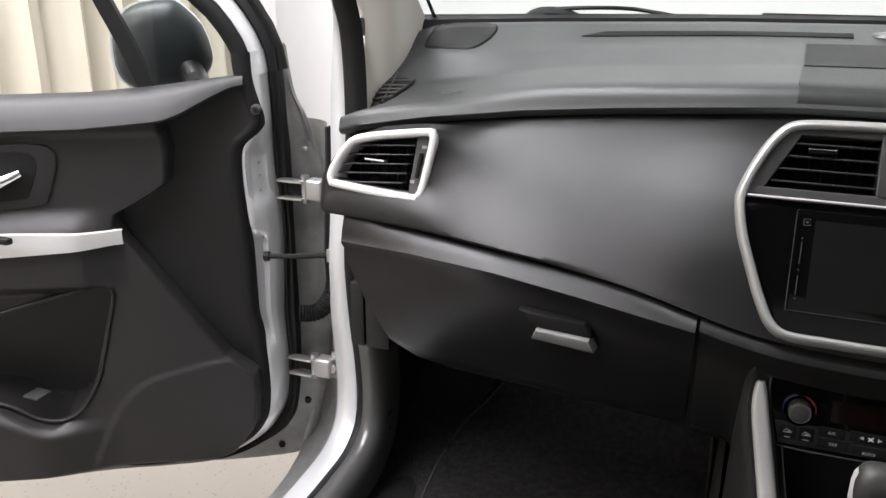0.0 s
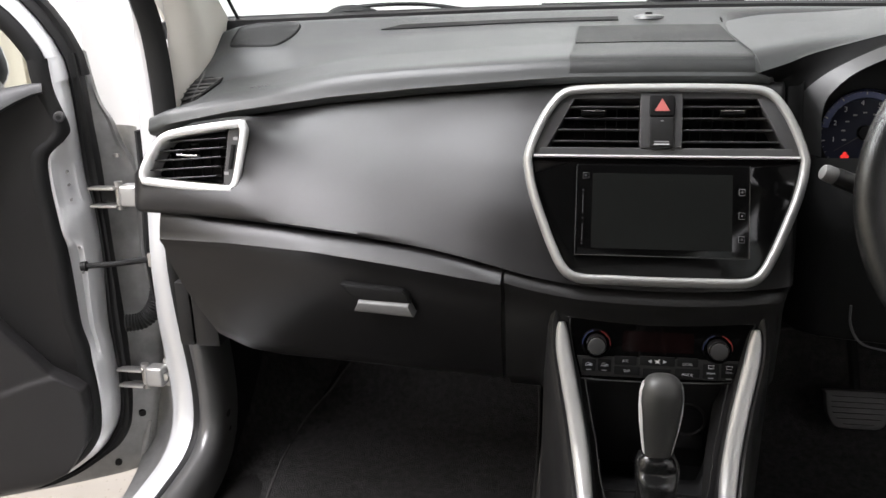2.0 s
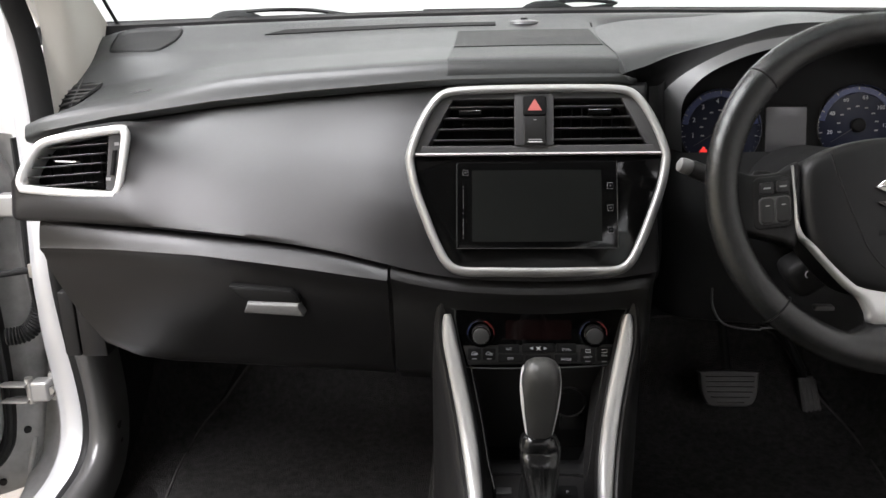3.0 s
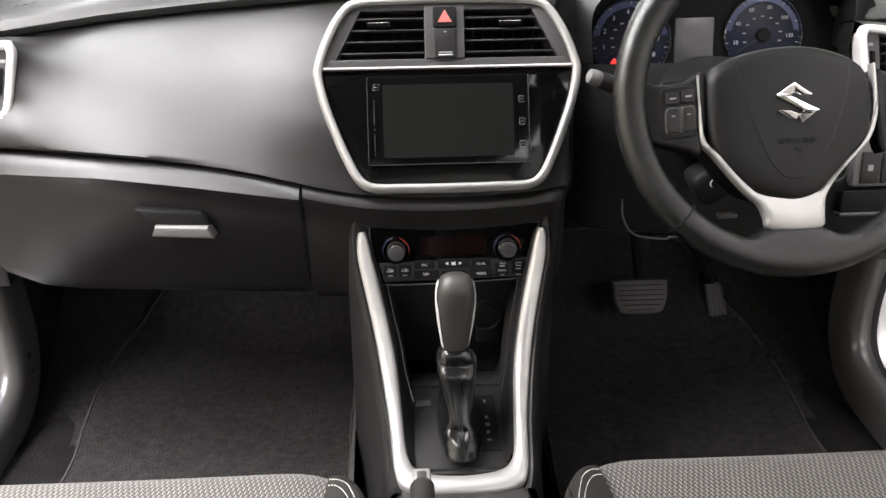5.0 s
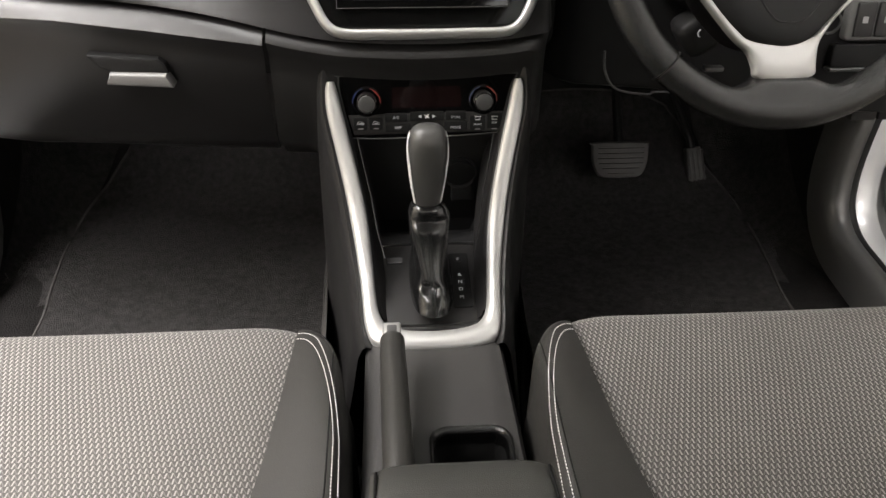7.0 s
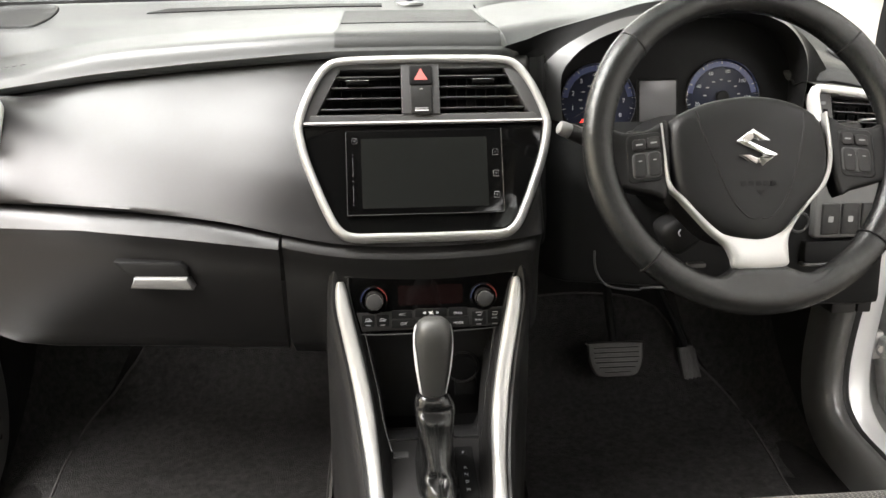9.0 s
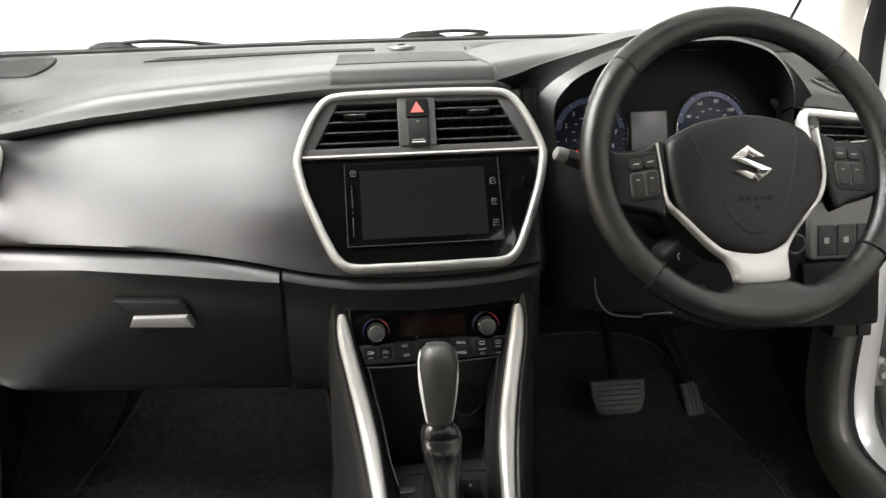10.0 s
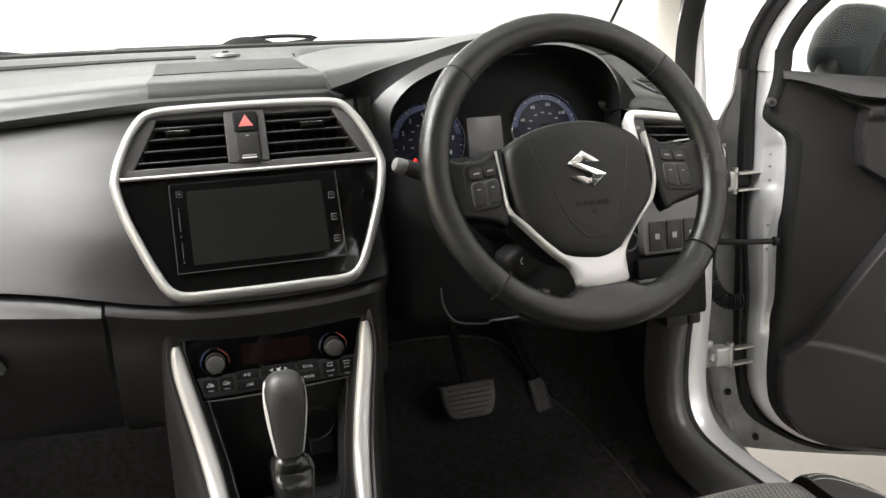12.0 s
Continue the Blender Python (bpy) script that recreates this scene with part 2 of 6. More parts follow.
STEEL = surface("bare steel", (0.45, 0.44, 0.42), 0.38, metal=0.9, grain=300, relief=0.15, vary=0.2, cloud=40)
WALL = surface("white booth wall", (0.86, 0.86, 0.85), 0.85, grain=200, relief=0.1, vary=0.02)
CURTAIN = surface("cream curtain", (0.52, 0.49, 0.40), 0.9, grain=300, relief=0.2, vary=0.04)
TIP = surface("pale grey plastic", (0.13, 0.13, 0.127), 0.45, grain=800, relief=0.1)
# for the unseen headliner; tone picked to cut the light it returns
HEADCLOTH = surface("grey headliner cloth", (0.30, 0.295, 0.285), 0.9, grain=500, relief=0.4, vary=0.05)
GREYPANEL = surface("grey switch panel", (0.075, 0.075, 0.0735), 0.5, grain=800, relief=0.2)
LCD = surface("grey display", (0.058, 0.058, 0.060), 0.25, relief=0.0, vary=0.05)
DIAL = surface("blue black dial", (0.006, 0.008, 0.020), 0.35, relief=0.0, vary=0.1, spec=0.15)


def glass(name, tint):
    m, t, p = nodes(name)
    t.nodes.remove(p)
    mix = add(t, "ShaderNodeMixShader")
    face = add(t, "ShaderNodeLayerWeight", Blend=0.5)
    pw = t.nodes.new("ShaderNodeMath")
    pw.operation, pw.inputs[1].default_value = "POWER", 5.0
    t.links.new(face.outputs["Facing"], pw.inputs[0])
    fres = t.nodes.new("ShaderNodeMath")
    fres.operation, fres.inputs[1].default_value, fres.inputs[2].default_value = "MULTIPLY_ADD", 0.6, 0.03
    t.links.new(pw.outputs[0], fres.inputs[0])
    clear = add(t, "ShaderNodeBsdfTransparent", Color=tint)
    shine = add(t, "ShaderNodeBsdfGlossy", Roughness=0.02)
    t.links.new(fres.outputs[0], mix.inputs[0])
    t.links.new(clear.outputs[0], mix.inputs[1])
    t.links.new(shine.outputs[0], mix.inputs[2])
    t.links.new(mix.outputs[0], t.nodes["Material Output"].inputs[0])
    return m


GLASS = glass("window glass", (0.93, 0.96, 0.95, 1))


def glow(name, colour, power):
    m, t, p = nodes(name)
    p.inputs["Base Color"].default_value = (0.006, 0.003, 0.003, 1)
    p.inputs["Roughness"].default_value = 0.12
    p.inputs["Specular IOR Level"].default_value = 0.15
    p.inputs["Emission Color"].default_value = colour
    p.inputs["Emission Strength"].default_value = power
    return m


WARN = glow("warning light", (1.0, 0.05, 0.04, 1), 1.0)
LEDRED = glow("dim red display", (1.0, 0.06, 0.05, 1), 0.0004)


def woven(name, s):
    """Grey seat cloth: rows of light zigzag yarn about six millimetres apart over a darker ground."""
    m, t, p = nodes(name)
    co = add(t, "ShaderNodeTexCoord")
    sep = add(t, "ShaderNodeSeparateXYZ")
    t.links.new(co.outputs["Object"], sep.inputs[0])
    def mth(op, a, b=None, c=None):
        n = t.nodes.new("ShaderNodeMath")
        n.operation = op
        for i, v in enumerate((a, b, c)):
            if v is None:
                continue
            if isinstance(v, (int, float)):
                n.inputs[i].default_value = v
            else:
                t.links.new(v, n.inputs[i])
        return n.outputs[0]
    def soft(v, a, b):
        n = t.nodes.new("ShaderNodeMapRange")
        n.interpolation_type = "SMOOTHSTEP"
        n.inputs["From Min"].default_value, n.inputs["From Max"].default_value = a, b
        t.links.new(v, n.inputs["Value"])
        return n.outputs[0]
    drift = add(t, "ShaderNodeTexNoise", Scale=30.0, Detail=1.0)
    t.links.new(co.outputs["Object"], drift.inputs["Vector"])
    # staggered rows
    v = mth("MULTIPLY_ADD", sep.outputs[1], 1 / 0.0062, mth("MULTIPLY_ADD", drift.outputs[0], 0.25, 100.0))
    row = mth("FLOOR", v)
    fv = mth("FRACT", v)
    u = mth("ADD", mth("MULTIPLY_ADD", sep.outputs[0], s / 0.0056, 100.0), mth("MULTIPLY_ADD", row, 0.36, mth("MULTIPLY", drift.outputs[0], 0.25)))
    fu = mth("FRACT", u)
    steep = soft(mth("ABSOLUTE", mth("SUBTRACT", fu, mth("MULTIPLY_ADD", fv, 0.16, 0.20))), 0.19, 0.06)
    cap = soft(mth("ABSOLUTE", mth("SUBTRACT", fv, 0.5)), 0.50, 0.40)
    diag = soft(mth("ABSOLUTE", mth("SUBTRACT", mth("MULTIPLY_ADD", fu, -1.45, 1.50), fv)), 0.22, 0.06)
    yarn = mth("MAXIMUM", mth("MULTIPLY", steep, cap), mth("MULTIPLY", diag, 0.28))
    fine = add(t, "ShaderNodeTexNoise", Scale=900.0, Detail=2.0)
    t.links.new(co.outputs["Object"], fine.inputs["Vector"])
    wear = add(t, "ShaderNodeTexNoise", Scale=11.0, Detail=3.0)
    t.links.new(co.outputs["Object"], wear.inputs["Vector"])
    mix = t.nodes.new("ShaderNodeMix")
    mix.data_type = "RGBA"
    mix.inputs["A"].default_value = (0.030, 0.0280, 0.0250, 1)
    mix.inputs["B"].default_value = (0.215, 0.206, 0.191, 1)
    t.links.new(mth("MULTIPLY", yarn, mth("MULTIPLY_ADD", mth("ADD", fine.outputs[0], wear.outputs[0]), 0.45, 0.5)), mix.inputs["Factor"])
    t.links.new(mix.outputs["Result"], p.inputs["Base Color"])
    p.inputs["Roughness"].default_value = 0.8
    p.inputs["Sheen Weight"].default_value = 0.15
    bump = add(t, "ShaderNodeBump", Strength=0.6, Distance=0.0009)
    t.links.new(yarn, bump.inputs["Height"])
    t.links.new(bump.outputs[0], p.inputs["Normal"])
    return m


CLOTH = woven("woven seat cloth", 1)
CLOTH_R = woven("woven seat cloth mirrored", -1)


def vinyl():
    m, t, p = nodes("speckled vinyl floor")
    co = add(t, "ShaderNodeTexCoord")
    big = add(t, "ShaderNodeTexNoise", Scale=3.0, Detail=5.0)
    spk = add(t, "ShaderNodeTexVoronoi", Scale=60.0)
    t.links.new(co.outputs["Object"], big.inputs["Vector"])
    t.links.new(co.outputs["Object"], spk.inputs["Vector"])
    cut = add(t, "ShaderNodeMapRange")
    cut.inputs["From Min"].default_value, cut.inputs["From Max"].default_value = 0.10, 0.20
    t.links.new(spk.outputs["Distance"], cut.inputs["Value"])
    mix = t.nodes.new("ShaderNodeMix")
    mix.data_type = "RGBA"
    mix.inputs["A"].default_value = (0.15, 0.13, 0.105, 1)
    mix.inputs["B"].default_value = (0.235, 0.215, 0.19, 1)
    t.links.new(cut.outputs[0], mix.inputs["Factor"])
    hue = t.nodes.new("ShaderNodeMix")
    hue.data_type = "RGBA"
    hue.inputs["B"].default_value = (0.19, 0.175, 0.155, 1)
    soft = add(t, "ShaderNodeMapRange")
    soft.inputs["To Max"].default_value = 0.5
    t.links.new(big.outputs["Fac"], soft.inputs["Value"])
    t.links.new(soft.outputs[0], hue.inputs["Factor"])
    t.links.new(mix.outputs["Result"], hue.inputs["A"])
    t.links.new(hue.outputs["Result"], p.inputs["Base Color"])
    p.inputs["Roughness"].default_value = 0.35
    return m


VINYL = vinyl()


# ---- the booth ----
def booth():
    b = box((0, 0, -0.05), (9.0, 11.0, 0.1))
    solo("floor", b, VINYL, "beige speckled vinyl floor of the photo booth", "floor", kind="structure")
    # the south wall and the ceiling are unseen, added to bounce light
    for name, c, s in (("wall_north", (0, 4.1, 1.5), (7.0, 0.2, 3.0)), ("wall_south", (0, -5.1, 1.5), (7.0, 0.2, 3.0)),
                       ("wall_west", (-3.4, -0.5, 1.5), (0.2, 9.0, 3.0)), ("wall_east", (3.4, -0.5, 1.5), (0.2, 9.0, 3.0))):
        solo(name, box(c, s), WALL, "plain white booth wall", "wall", kind="structure")
    solo("ceiling", box((0, -0.5, 3.06), (7.0, 9.4, 0.12)), WALL, "unseen plain white booth ceiling, added to close it", "ceiling", kind="structure")
    rows = []
    for k in range(2):
        rows.append([(-2.75 + 0.05 * math.sin(i * 0.85) + 0.025 * math.sin(i * 2.3 + 1), -2.6 + i * 0.030, 0.03 + 2.85 * k) for i in range(183)])
    solo("curtain", thick(rows, (-0.006, 0, 0)), CURTAIN, "cream curtain hanging in vertical folds", "curtain", smooth=80)


booth()


# ---- lines of the dashboard: depth and height over the distance from the middle ----
def lip(x):
    a = abs(x)
    return at(a, [0, .16, .30, .42, .56, .675, .70], [.05, .05, .06, .068, .08, .09, .105]), at(a, [0, .11, .16, .30, .42, .56, .675, .70], [1.054, 1.053, 1.050, 1.039, 1.027, 1.007, .985, .975])


def far_edge(x):
    a = abs(x)
    return at(a, [0, .2, .45, .63, .70], [.38, .37, .325, .27, .235]), at(a, [0, .2, .45, .63], [1.118, 1.117, 1.113, 1.109])


def crease(x):
    xs = [0, .12, .18, .27, .42, .54, .66]
    ys, zs, n = [-.085, -.083, -.080, -.060, -.036, -.012, .0], [.826, .832, .848, .864, .875, .880, .883], 7
    around = [abs(x) + .045 * (k - 3) / 3 for k in range(n)]
    return sum(at(abs(a), xs, ys) for a in around) / n, sum(at(abs(a), xs, zs) for a in around) / n


def roll_line(x):
    a = abs(x)
    return at(a, [.18, .31, .42, .54, .645], [-.086, -.062, -.046, -.023, -.002]), at(a, [.18, .31, .42, .54, .645], [.826, .837, .846, .847, .843])


def pad_point(x, s):
    y1, z1 = lip(x)
    yf, zf = far_edge(x)
    k = step(.11, .17, x) * step(.56, .49, x) * 0.08
    y1k = y1 + k
    y = y1k + (yf - y1k) * s
    g = (y - y1) / (yf - y1)
    d = y - y1
    d = d if d < .036 else .036 + (d - .036) * .294 / (yf - y1 - .036)
    c = at(d, [0, .004, .010, .018, .026, .036, .127, .24, .33], [0, .009, .0150, .0178, .0192, .0202, .0275, .044, .064]) / .064
    e = at(g, [0, .02, .06, .12, .4, .62, 1], [0, .07, .13, .18, .33, .66, 1])
    w = step(.36, .56, abs(x))
    z = z1 + (zf - z1) * (c * (1 - w) + e * w)
    a = abs(x)
    z -= .024 * step(.108, .122, x) * step(.58, .52, x) * step(.95, .70, s)
    z -= at(a, [.6, .63, .667, .694, .72], [0, .008, .030, .050, .085]) * step(0.0, .35, s) * (1 - 0.35 * step(.75, 1, s))
    return Vector((x, y, z))


dash = thing("dashboard", (0, 0.05, 0.66), "dark grey moulded car dashboard with a padded passenger side", "dashboard")


def build_pad():
    xs = [-.703 + 1.406 * i / 90 for i in range(91)]
    rows = []
    for x in xs:
        p0 = pad_point(x, 0)
        r = [p0 + Vector((0, .030, -.016)), p0 + Vector((0, .012, -.014)), p0 + Vector((0, .002, -.010)), p0 + Vector((0, -.002, -.004))]
        r += [pad_point(x, (s / 48) ** 1.8) for s in range(49)]
        pf = r[-1]
        r += [pf + Vector((0, .012, -.004)), pf + Vector((0, .016, -.03))]
        rows.append(r)
    part("upper_pad", grid(rows), PAD, dash, "grained dark grey dash top", smooth=60)


build_pad()


def vent_top(a):
    """upper edge of the field round a side vent, over the distance from the middle"""
    return at(a, [.42, .517, .56, .607, .64, .66, .674, .70], [1.006, 1.004, 1.000, .993, .981, .960, .938, .915])


def mid_row(x, wrap, w):
    """one rib of the soft panel at x; w: how far it belongs to the field round the vent"""
    y1, z1 = lip(x)
    y3, z3 = crease(x)
    zt = vent_top(abs(x))
    near = w if w == 1.0 else step(.24, .53, abs(x))
    r = [Vector((x, y1 + .020 + wrap, z1 - .012)), Vector((x, y1 + .010 + wrap, z1 - .0145))]
    ribs = 44
    for k in range(ribs + 1):
        s = k / ribs
        yn = y1 + .006 + (y3 - y1 - .006) * s + (.006 * math.sin(2 * math.pi * s) * (1 if s < .5 else .2) - .007 * math.sin(math.pi * s)) * (1 - .8 * step(.36, .52, abs(x)))
        zn = z1 - .019 + (z3 - z1 + .019) * s
        yn += step(-.46 + .05 * s, -.36 + .08 * s, x) * step(0.0, .12, s) * .005
        if s < .22:
            f = s / .22
            yv = y1 + .006 + (.0155 + .2 * (zt - .95) - y1 - .006) * (1 - math.cos(f * math.pi / 2) * (1 - f * .3))
            zv = z1 - .019 + (zt - .002 - z1 + .019) * min(1, f * 1.6) - .004 * max(0, f - .75)
        else:
            f = (s - .22) / .78
            zv = zt - .003 + (z3 - zt + .003) * f
            yv = .0135 + .2 * (zv - .95)
            yv += (y3 - yv) * step(.56, 1.0, f)
        q = step(.40, .75, s)
        v = w * (1 - q) + near * q
        r.append(Vector((x, yn * (1 - v) + yv * v + wrap, zn * (1 - v) + zv * v)))
    r += [Vector((x, y3 + .003 + wrap, z3 - .004)), Vector((x, y3 + .010 + wrap, z3 - .006)), Vector((x, y3 + .030 + wrap, z3 - .006))]
    return r


VENT = [(.060, .0500), (.0725, .0475), (.0775, .038), (.0755, .020), (.0670, -.026), (.0605, -.0395), (.046, -.0455), (-.060, -.0370), (-.0730, -.030), (-.0735, -.014), (-.054, .019), (-.028, .0365)]
VENT = [(p.x, p.y) for p in crv([(a, b, 0) for a, b in VENT], 72, closed=True)]


def in_vent(x, z):
    """whether the place (x, z) lies in the opening of a side vent"""
    a, b, hit = .595 - abs(x), (z - .95) * 1.02, False
    n = len(VENT)
    for i in range(n):
        (x0, y0), (x1, y1) = VENT[i - 1], VENT[i]
        x0, x1, y0, y1 = x0 * .95, x1 * .95, y0 * .93, y1 * .93
        if (y0 > b) != (y1 > b) and a < (x1 - x0) * (b - y0) / (y1 - y0) + x0:
            hit = not hit
    return hit


def pierce(bm):
    """cuts the side vent's opening into the soft panel"""
    gone = [f for f in bm.faces if all(in_vent(v.co.x, v.co.z) and v.co.y < .06 for v in f.verts)]
    bmesh.ops.delete(bm, geom=gone, context="FACES")
    return bm


def build_mid():
    n = 190
    x0, x1 = -.700, .147
    rows = []
    for i in range(n + 1):
        x = x0 + (x1 - x0) * i / n
        wrap = 0.0
        if x < -.668:
            wrap = .045 * ((-.668 - x) / .032) ** 2
        if x > .140:
            wrap = .06 * ((x - .140) / .012) ** 2
        rows.append(mid_row(x, wrap, min(.9999, step(-.43, -.545, x))))
    # soften the run from the vent's field into the padded middle
    co = np.array([[tuple(p) for p in r] for r in rows])
    ease = np.array([step(-.522, -.48, r[0].x) * step(-.06, -.16, r[0].x) for r in rows])[:, None] * np.array([step(2, 9, k) * step(46, 40, k) for k in range(len(rows[0]))])[None, :]
    for _ in range(160):
        mean = co.copy()
        mean[1:-1, 1:-1] = (co[:-2, 1:-1] + co[2:, 1:-1] + co[1:-1, :-2] + co[1:-1, 2:]) / 4
        co[..., 1:] += (mean - co)[..., 1:] * ease[..., None] * .9
    # the panel swells towards the frame of the centre stack
    for r in co:
        x = r[0][0]
        swell = .010 * step(-.33, -.155, x) ** 1.5 * step(-.10, -.14, x)
        for k in range(len(r)):
            r[k][1] -= swell * step(6, 22, k) * step(46, 30, k)
    rows = [[Vector(p) for p in r] for r in co]
    part("mid_panel", pierce(grid(rows)), MID, dash, "soft grained panel over the passenger side", smooth=60)


build_mid()


def build_cheek():
    rows = []
    for z, w in ((1.040, .0), (1.0, -.012), (.95, -.022), (.90, -.034), (.86, -.044), (.83, -.050), (.80, -.046)):
        rows.append([Vector((.138, w + .020, z)), Vector((.150, w + .026, z)), Vector((.160, w + .050, z)), Vector((.172, w + .090, z)), Vector((.20, w + .13, z))])
    part("side_cheek", grid(rows), DARK, dash, "matt black cheek beside the fascia", smooth=60)


build_cheek()


def build_gloves():
    n = 44
    rows = []
    for i in range(n + 1):
        f = i / n
        xt = -.648 + (.648 - .180) * f
        xb = -.594 + (.594 - .1865) * f
        y3, z3 = crease(xt)
        y4, z4 = roll_line(xt)
        zb = at(xb, [-.594, -.55, -.50, -.415, -.17], [.695, .676, .670, .668, .660])
        yb = .030 - .020 * f
        r = [Vector((xt, y3 + .030, z3 - .0070)), Vector((xt, y3 + .012, z3 - .0070))]
        top = Vector((xt, y4 + .0018, z4 + .0022))
        for k in range(1, 4):
            q = r[1].lerp(top, k / 4)
            r.append(q + Vector((0, -.0012 * math.sin(math.pi * k / 4), .0008 * math.sin(math.pi * k / 4))))
        r += [top, Vector((xt, y4, z4)), Vector((xt, y4 + .0012, z4 - .0035)), Vector((xt, y4 + .008, z4 - .011))]
        a = r[-1]
        b = Vector((xb, yb, zb))
        for k in range(1, 9):
            s = k / 8
            q = a.lerp(b, s)
            q.y += -.011 * math.sin(math.pi * s ** .8)
            r.append(q)
        r += [b + Vector((0, .010, -.006)), b + Vector((0, .06, -.002)), b + Vector((0, .22, .02))]
        rows.append(r)
    box_ = part("glovebox_door", grid(rows), GLOVE, dash, "hard black glovebox lid with a rolled top edge", smooth=50)
    G = plane((-.340, -.0480, .7865), (1, -.11, 0), (0, -.2, 1))
    hole = [(-.0435, .021), (.038, .0185), (.045, .012), (.047, .0), (-.022, .0), (-.035, .006)]
    # no hole is cut: raised dark patches stand for the shade in the recess
    part("recess_patch", prism(hole, -.012, .0035, G, .0015), DARK, box_, "raised dark patch for the shade in the finger recess")
    part("recess_shade", prism([(a * .9 + .001, b * .84 + .0015) for a, b in hole], -.012, .0040, G, .0003), RUBBER, box_)
    # paddle paler than the lid, the light on its lip put into the colour
    lipo = [(-.021, .0005), (.045, .0005), (.0505, -.0165), (-.027, -.0145)]
    part("handle_lip", prism(lipo, -.010, .0095, G, .003), TIP, box_, "latch paddle in paler grey for the light on it")


build_gloves()


def build_centre():
    # the roll below the fascia, from the glovebox seam to the driver's side
    rows = []
    for i in range(41):
        x = -.176 + .325 * i / 40
        y3, z3 = crease(x)
        w = .05 * max(0, (x - .125) / .024) ** 2
        e_ = step(.105, .135, abs(x))
        r = [Vector((x, y3 + .030 + w, z3 - .004)), Vector((x, y3 + .012 + w, z3 - .006))]
        r += [Vector((x, y3 - .002 + w, z3 - .012)), Vector((x, y3 - .005 + w, z3 - .018)), Vector((x, y3 - .002 + w, z3 - .024)), Vector((x, y3 + .006 + w, z3 - .034)),
              Vector((x, y3 + .012 + w, z3 - .06)), Vector((x, y3 + .022 + w, .70)), Vector((x, y3 + .045 + .04 * e_ + w, .62 + .035 * e_)), Vector((x, y3 + .09 + .12 * e_ + w, .50 + .16 * e_))]
        rows.append(r)
    part("centre_lower_panel", grid(rows), LOW, dash, "black panel behind the console", smooth=50)
    # end covers seen through the open doors
    for s in (-1, 1):
        b = box((s * .678, .135, .80), (.012, .11, .30), .004)
        part("end_cover", b, DARK, dash)
        part("fuse_cover", box((s * .664, .092, .705), (.022, .05, .10), .003), LOW, dash)
        part("fuse_cover", box((s * .632, .092, .705), (.038, .05, .10), .003), LOW, dash)


build_centre()

# ---- middle fascia: vents, hazard switch and display ----
FA = plane((0, -.031, .968), (1, 0, 0), (0, .39, .92))
fascia = thing("centre_fascia", (0, -.08, .83), "silver-framed centre fascia with two vents and a gloss black display", "car fascia")
half = [(0, .0850), (.060, .0845), (.102, .0825), (.120, .0755), (.135, .057), (.148, .031), (.1562, .007), (.1578, -.008), (.151, -.042), (.137, -.081), (.125, -.110), (.112, -.1335), (.093, -.1450), (.05, -.1465), (0, -.1470)]
OUT = half + [(-a, b) for a, b in list(reversed(half))[1:-1]]
OUT = [(p.x, p.y) for p in crv([(a, b, 0) for a, b in OUT], 120, closed=True)]


def inset(outline, e):
    n = len(outline)
    out = []
    for i in range(n):
        a, b, c = outline[i - 1], outline[i], outline[(i + 1) % n]
        d = Vector((c[0] - a[0], c[1] - a[1])).normalized()
        nrm = Vector((-d.y, d.x))
        if nrm.dot(Vector((-b[0], -.03 - b[1]))) < 0:
            nrm = -nrm
        out.append((b[0] + nrm.x * e, b[1] + nrm.y * e))
    return out


